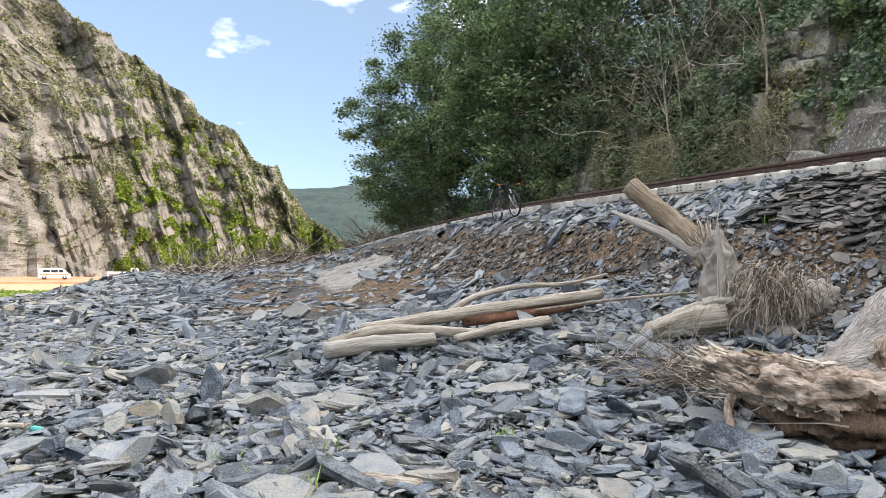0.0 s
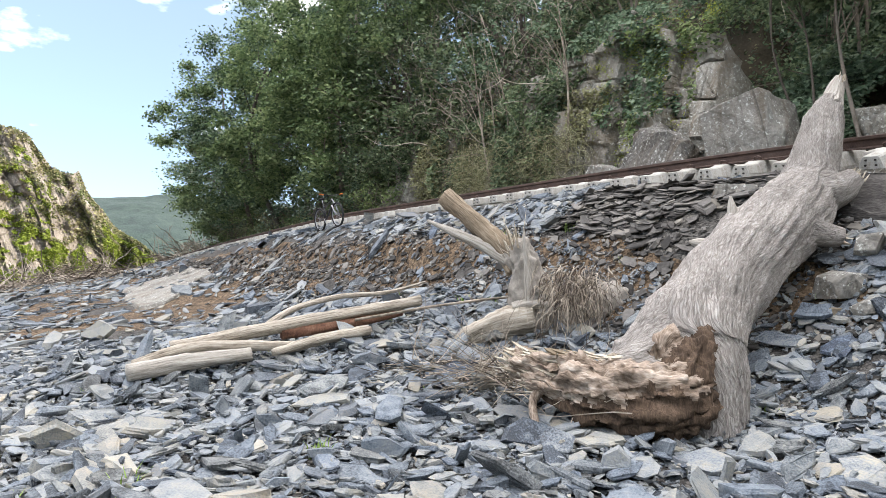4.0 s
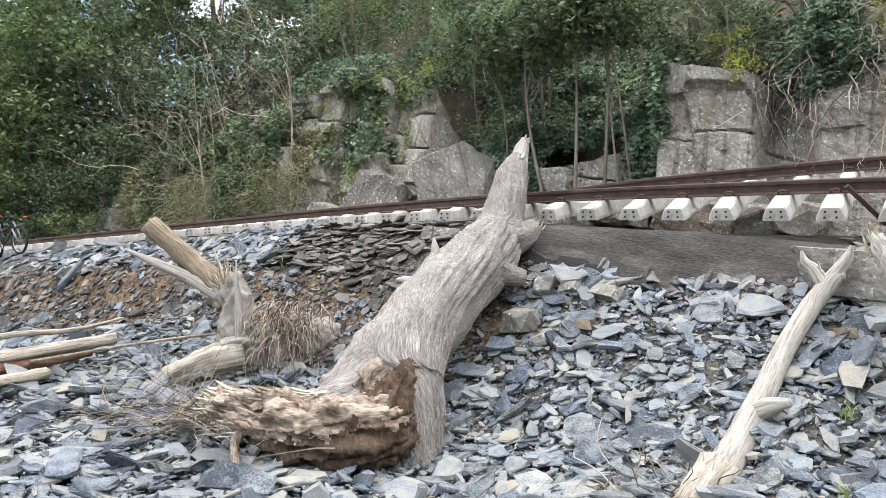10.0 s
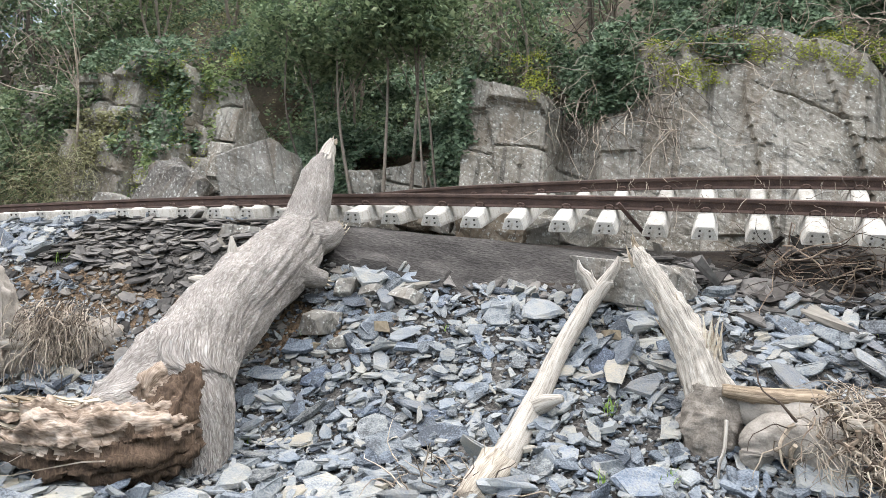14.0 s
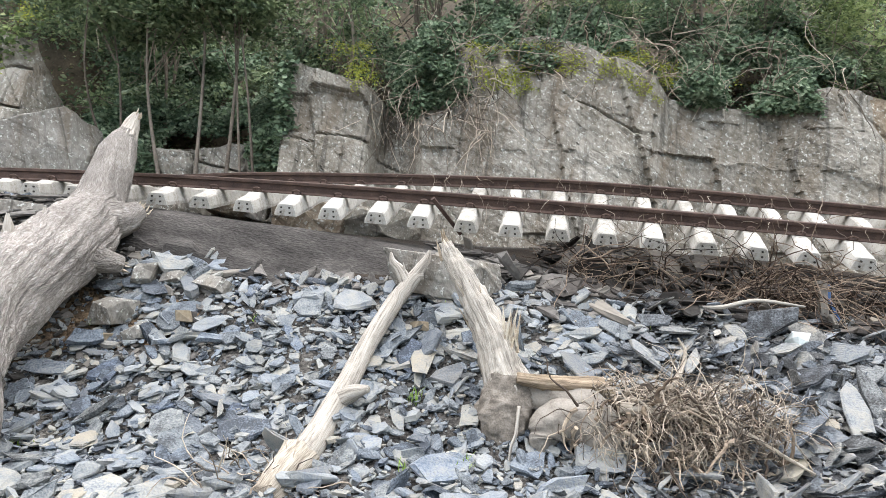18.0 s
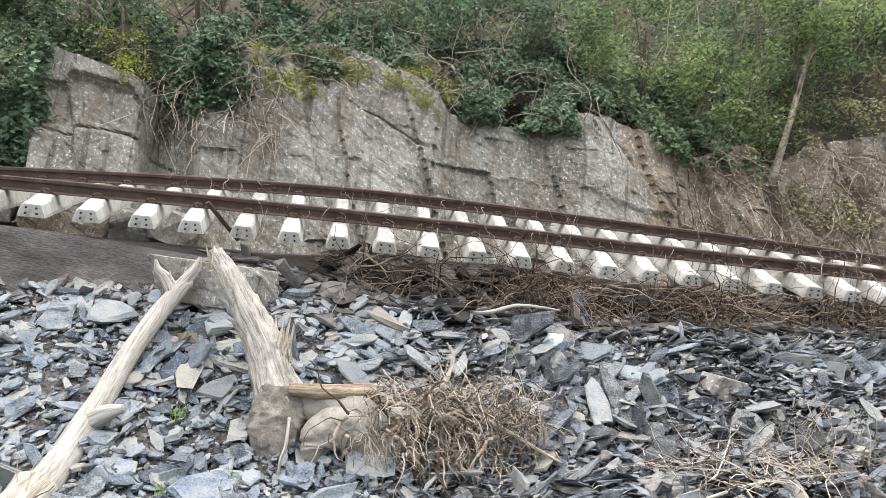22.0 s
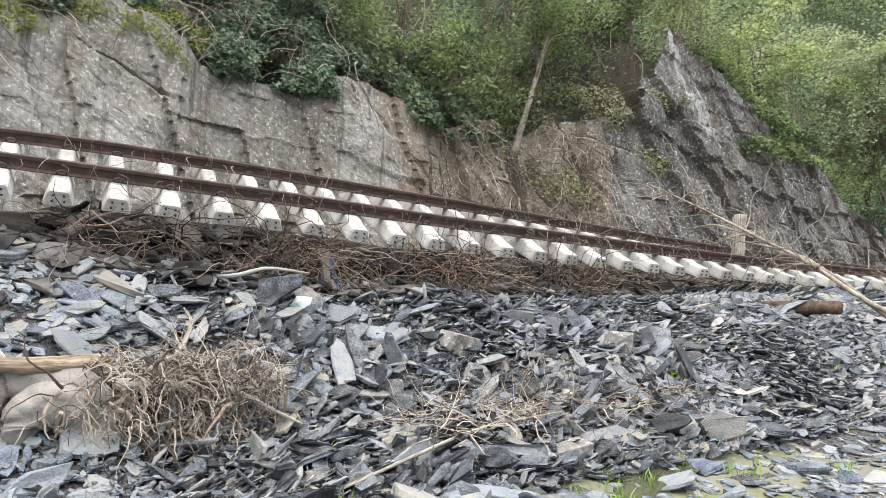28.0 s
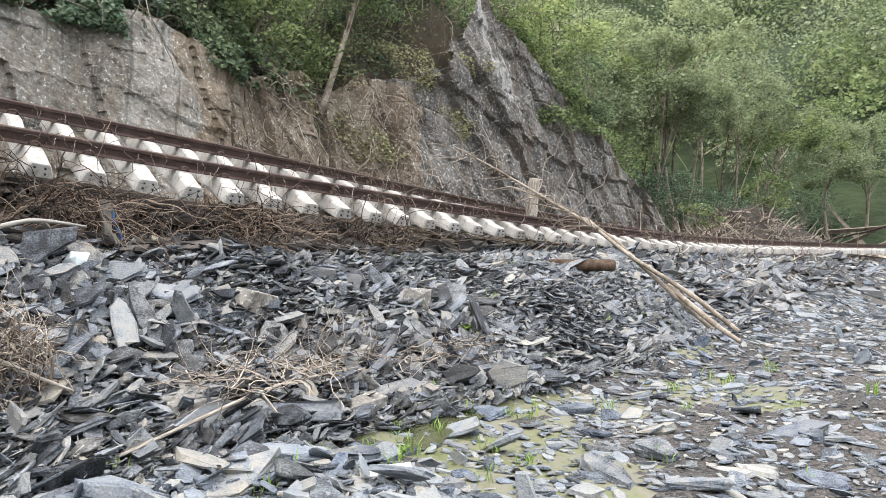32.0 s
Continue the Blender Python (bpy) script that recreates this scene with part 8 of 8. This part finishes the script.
vehicle("van", -99.9, 132, 4.7, 1.85, [(-0.5, 0.16), (0.5, 0.16), (0.5, 0.48), (0.42, 0.55), (0.27, 0.95), (0.2, 1.0), (-0.46, 1.0), (-0.5, 0.85)], "white van driving on the road across the river", M_GRIP)
vehicle("truck", -95.4, 134, 5.2, 2.1, [(-0.5, 0.22), (0.5, 0.22), (0.5, 0.6), (0.45, 0.95), (0.24, 0.95), (0.24, 0.62), (-0.5, 0.62)], "white flatbed truck with red load on the road", M_RED)

# ---- the debris mound beyond the track ----
def heap_of(name, label, n, place, length, thick, r, mat, wob=0.25, up=0.15):
    h = Heap()
    for _ in range(n):
        o, s = place(r)
        w = wander(o, r.normal(0, 1, 3) * [1, 1, 0.35] + [0, 0, up], length * r.uniform(0.4, 1.3) * s, 6, wob, r)
        w[:, 2] = np.maximum(w[:, 2], gz(w[:, 0], w[:, 1]) + 0.03)
        h.add(*tube_arrays(w, np.linspace(thick * r.uniform(0.5, 1.8), thick * 0.4, 7), 3))
    return tagged(h.make(name, mat), label, "debris", kind="stuff")


def on_mound(x0, x1, y0, y1, top):
    def f(r):
        x, y = r.uniform(x0, x1), r.uniform(y0, y1)
        u = math.exp(-((x - (x0 + x1) / 2) / (0.36 * (x1 - x0))) ** 2 - ((y - (y0 + y1) / 2) / (0.4 * (y1 - y0))) ** 2)
        return np.array([x, y, float(gz(x, y)) + top * u * r.random() ** 0.5]), 1.0
    return f


_m = np.random.default_rng(66)
_U, _V = np.meshgrid(np.linspace(22, 44, 60), np.linspace(6.5, 13, 30), indexing="ij")
_z = gz(_U, _V) - 0.3 + (1.5 * np.exp(-((_U - 31) / 5.0) ** 2) + 1.1 * np.exp(-((_U - 38) / 7.0) ** 2)) * np.exp(-((_V - 10) / 2.2) ** 2) * (1 + 0.4 * vnoise(_U * 0.8, _V * 0.8, 2.0, 3))
tagged(solid("debris_mound", np.stack([_U, _V, _z], -1).reshape(-1, 3), grid_faces(60, 30), M_DARK_EARTH, smooth=True), "earthy flood debris mound beside the track", "mound", kind="structure")
heap_of("flood_debris", "heap of flood-torn branches and roots", 1400, on_mound(24, 38, 7.6, 12, 1.9), 1.1, 0.024, _m, M_TWIG)
heap_of("flood_debris", "brown brushwood along the far track", 700, on_mound(16, 34, 8.5, 11.5, 0.7), 1.6, 0.014, _m, M_TWIG)
heap_of("flood_debris", "thick grey logs lying in the debris", 26, on_mound(33, 44, 6.8, 10, 1.2), 4.5, 0.12, _m, M_TWIG, 0.05, 0.0)
heap_of("flood_debris", "brush and branches between the rails and the crag", 520, on_mound(8, 20, 9.6, 11.6, 0.5), 1.5, 0.012, _m, M_TWIG)
heap_of("flood_debris", "brown twigs on the bank below the far track", 420, on_mound(14, 30, 4.5, 7.5, 0.2), 1.0, 0.010, _m, M_TWIG)
heap_of("flood_debris", "dark brushwood mound at the end of the plain", 500, on_mound(-60, -40, -3, 8, 0.9), 2.4, 0.03, _m, M_TWIG)
heap_of("flood_debris", "brushwood piled at the far track", 260, on_mound(-52, -42, 9.5, 13, 1.6), 2.2, 0.03, _m, M_TWIG)
heap_of("dry_straw", "dry flood straw draped over stones", 800, lambda r: (np.array([-6.9 + r.normal(0, 0.7), 4.9 + r.normal(0, 0.35), float(gz(-6.9, 4.9)) + r.uniform(0.04, 0.2)]), 1.0), 0.8, 0.005, _m, M_TWIG, 0.14, -0.05)
heap_of("dry_straw", "dry straw and twigs caught between stones", 420, lambda r: (np.array([r.uniform(3.5, 7), r.uniform(4.9, 6.3), 0]) + np.array([0, 0, -1.35]), 1.0), 0.6, 0.005, _m, M_TWIG, 0.25)
tree(32.4, 9.6, 0.9, 2.0, 1.1, 1301, L_LIGHT, 900, 0.18, "bright green bush on the debris mound", 0.1, 3, (0, 0), 0.04, "bush", clump=0.4)
tree(27.5, 10.6, 0.0, 1.3, 0.8, 1302, L_LIGHT, 500, 0.16, "small green bush in the debris", 0.1, 3, (0, 0), 0.04, "bush", clump=0.35)
for pts, rad, lab in (([(2.6, 4.9, -1.62), (3.3, 5.0, -1.5), (4.1, 5.15, -1.4), (5.0, 5.1, -1.35)], [0.012, 0.016, 0.014, 0.006], "thin pale branch lying over the stones"), ([(3.9, 5.1, -1.42), (4.0, 4.85, -1.7), (3.95, 4.7, -1.85)], [0.012, 0.01, 0.006], "thin pale twig leaning into the puddle"),
                      ([(-7.6, -1.9, -1.5), (-7.2, -1.6, -1.42)], [0.03, 0.025], "short bleached stick on the slate"), ([(-5.2, 0.9, -1.5), (-4.8, 1.2, -1.46)], [0.05, 0.045], "short ochre split wood on the gravel"), ([(-9.6, -1.2, -1.4), (-9.0, -0.4, -1.4)], [0.05, 0.04], "grey stick lying on the slate"),
                      ([(-10.8, 0.5, -1.25), (-10.1, 0.9, -1.22)], [0.03, 0.03], "white split board on the slate")):
    log([(x, y, max(z, float(gz(x, y)) + 0.03)) for x, y, z in pts], rad, lab, M_WOOD, 8, rad[0] * 90, "driftwood_branch", "branch")

# ---- puddle and weeds ----
M_PUDDLE = material("green_puddle_water", [(0.05, 0.054, 0.026), (0.085, 0.09, 0.045)], 1.2, 8, (0.03, 0.15), 0.05, 0.003)
_n = 40
_U, _V = np.meshgrid(np.linspace(0, 1, 8), np.linspace(0, 2 * np.pi, _n, endpoint=False), indexing="ij")
_rad = _U * (1 + 0.3 * vnoise(np.cos(_V) * 1.5 + 3, np.sin(_V) * 1.5 + 3, 1.0, 3))
_v = np.stack([4.2 + 1.5 * _rad * np.cos(_V), 4.25 + 0.45 * _rad * np.sin(_V), np.full_like(_rad, -1.83)], -1).reshape(-1, 3)
_f = []
for i in range(7):
    for j in range(_n):
        _f.append((i * _n + j, (i + 1) * _n + j, (i + 1) * _n + (j + 1) % _n, i * _n + (j + 1) % _n))
tagged(solid("puddle", _v, _f, M_PUDDLE), "shallow green-tinged puddle among the stones", "puddle", kind="structure")
L_GRASS = leaf_material("fresh_grass", [(0.09, 0.15, 0.025), (0.214, 0.34, 0.063), (0.34, 0.479, 0.113)], 0.3)


def tuft(x, y, n, height, seed, broad=False):
    r = np.random.default_rng(seed)
    v, f = [], []
    for k in range(n):
        a, b = r.uniform(0, 6.28), r.normal(0, 0.05, 2)
        d = np.array([math.cos(a), math.sin(a), 0]) * r.uniform(0.15, 0.7)
        hgt = height * r.uniform(0.5, 1.2)
        w = np.array([-math.sin(a), math.cos(a), 0]) * (0.03 if broad else 0.006)
        o = np.array([b[0], b[1], -0.03])
        p1, p2 = o + d * hgt * 0.3 + [0, 0, hgt * 0.65], o + d * hgt + [0, 0, hgt * (0.7 if broad else 0.95)]
        m = len(v)
        v += [o - w * 0.5, o + w * 0.5, p1 + w, p1 - w, p2 + w * 0.15, p2 - w * 0.15]
        f += [(m, m + 1, m + 2, m + 3), (m + 3, m + 2, m + 4, m + 5)]
    ob = solid("weed" if broad else "grass_tuft", v, f, L_GRASS)
    ob.location = (x, y, float(gz(x, y)))
    return tagged(ob, "small leafy green weed between the slates" if broad else "tuft of fresh green grass between the slates", "plant", "plants in the rubble")


_g = np.random.default_rng(12)
for i in range(150):
    x, y = _g.uniform(-12, 12), _g.uniform(-2, 8.2)
    if 4.6 < math.hypot(x, y) < 14 and -104 < math.degrees(math.atan2(x, y)) < 82:
        tuft(x, y, int(_g.integers(8, 20)), _g.uniform(0.08, 0.22), 2000 + i, _g.random() < 0.1)
for i in range(26):
    x, y = _g.uniform(2.4, 7.5), _g.uniform(3.4, 5.0)
    tuft(x, y, 12, _g.uniform(0.10, 0.2), 2300 + i)
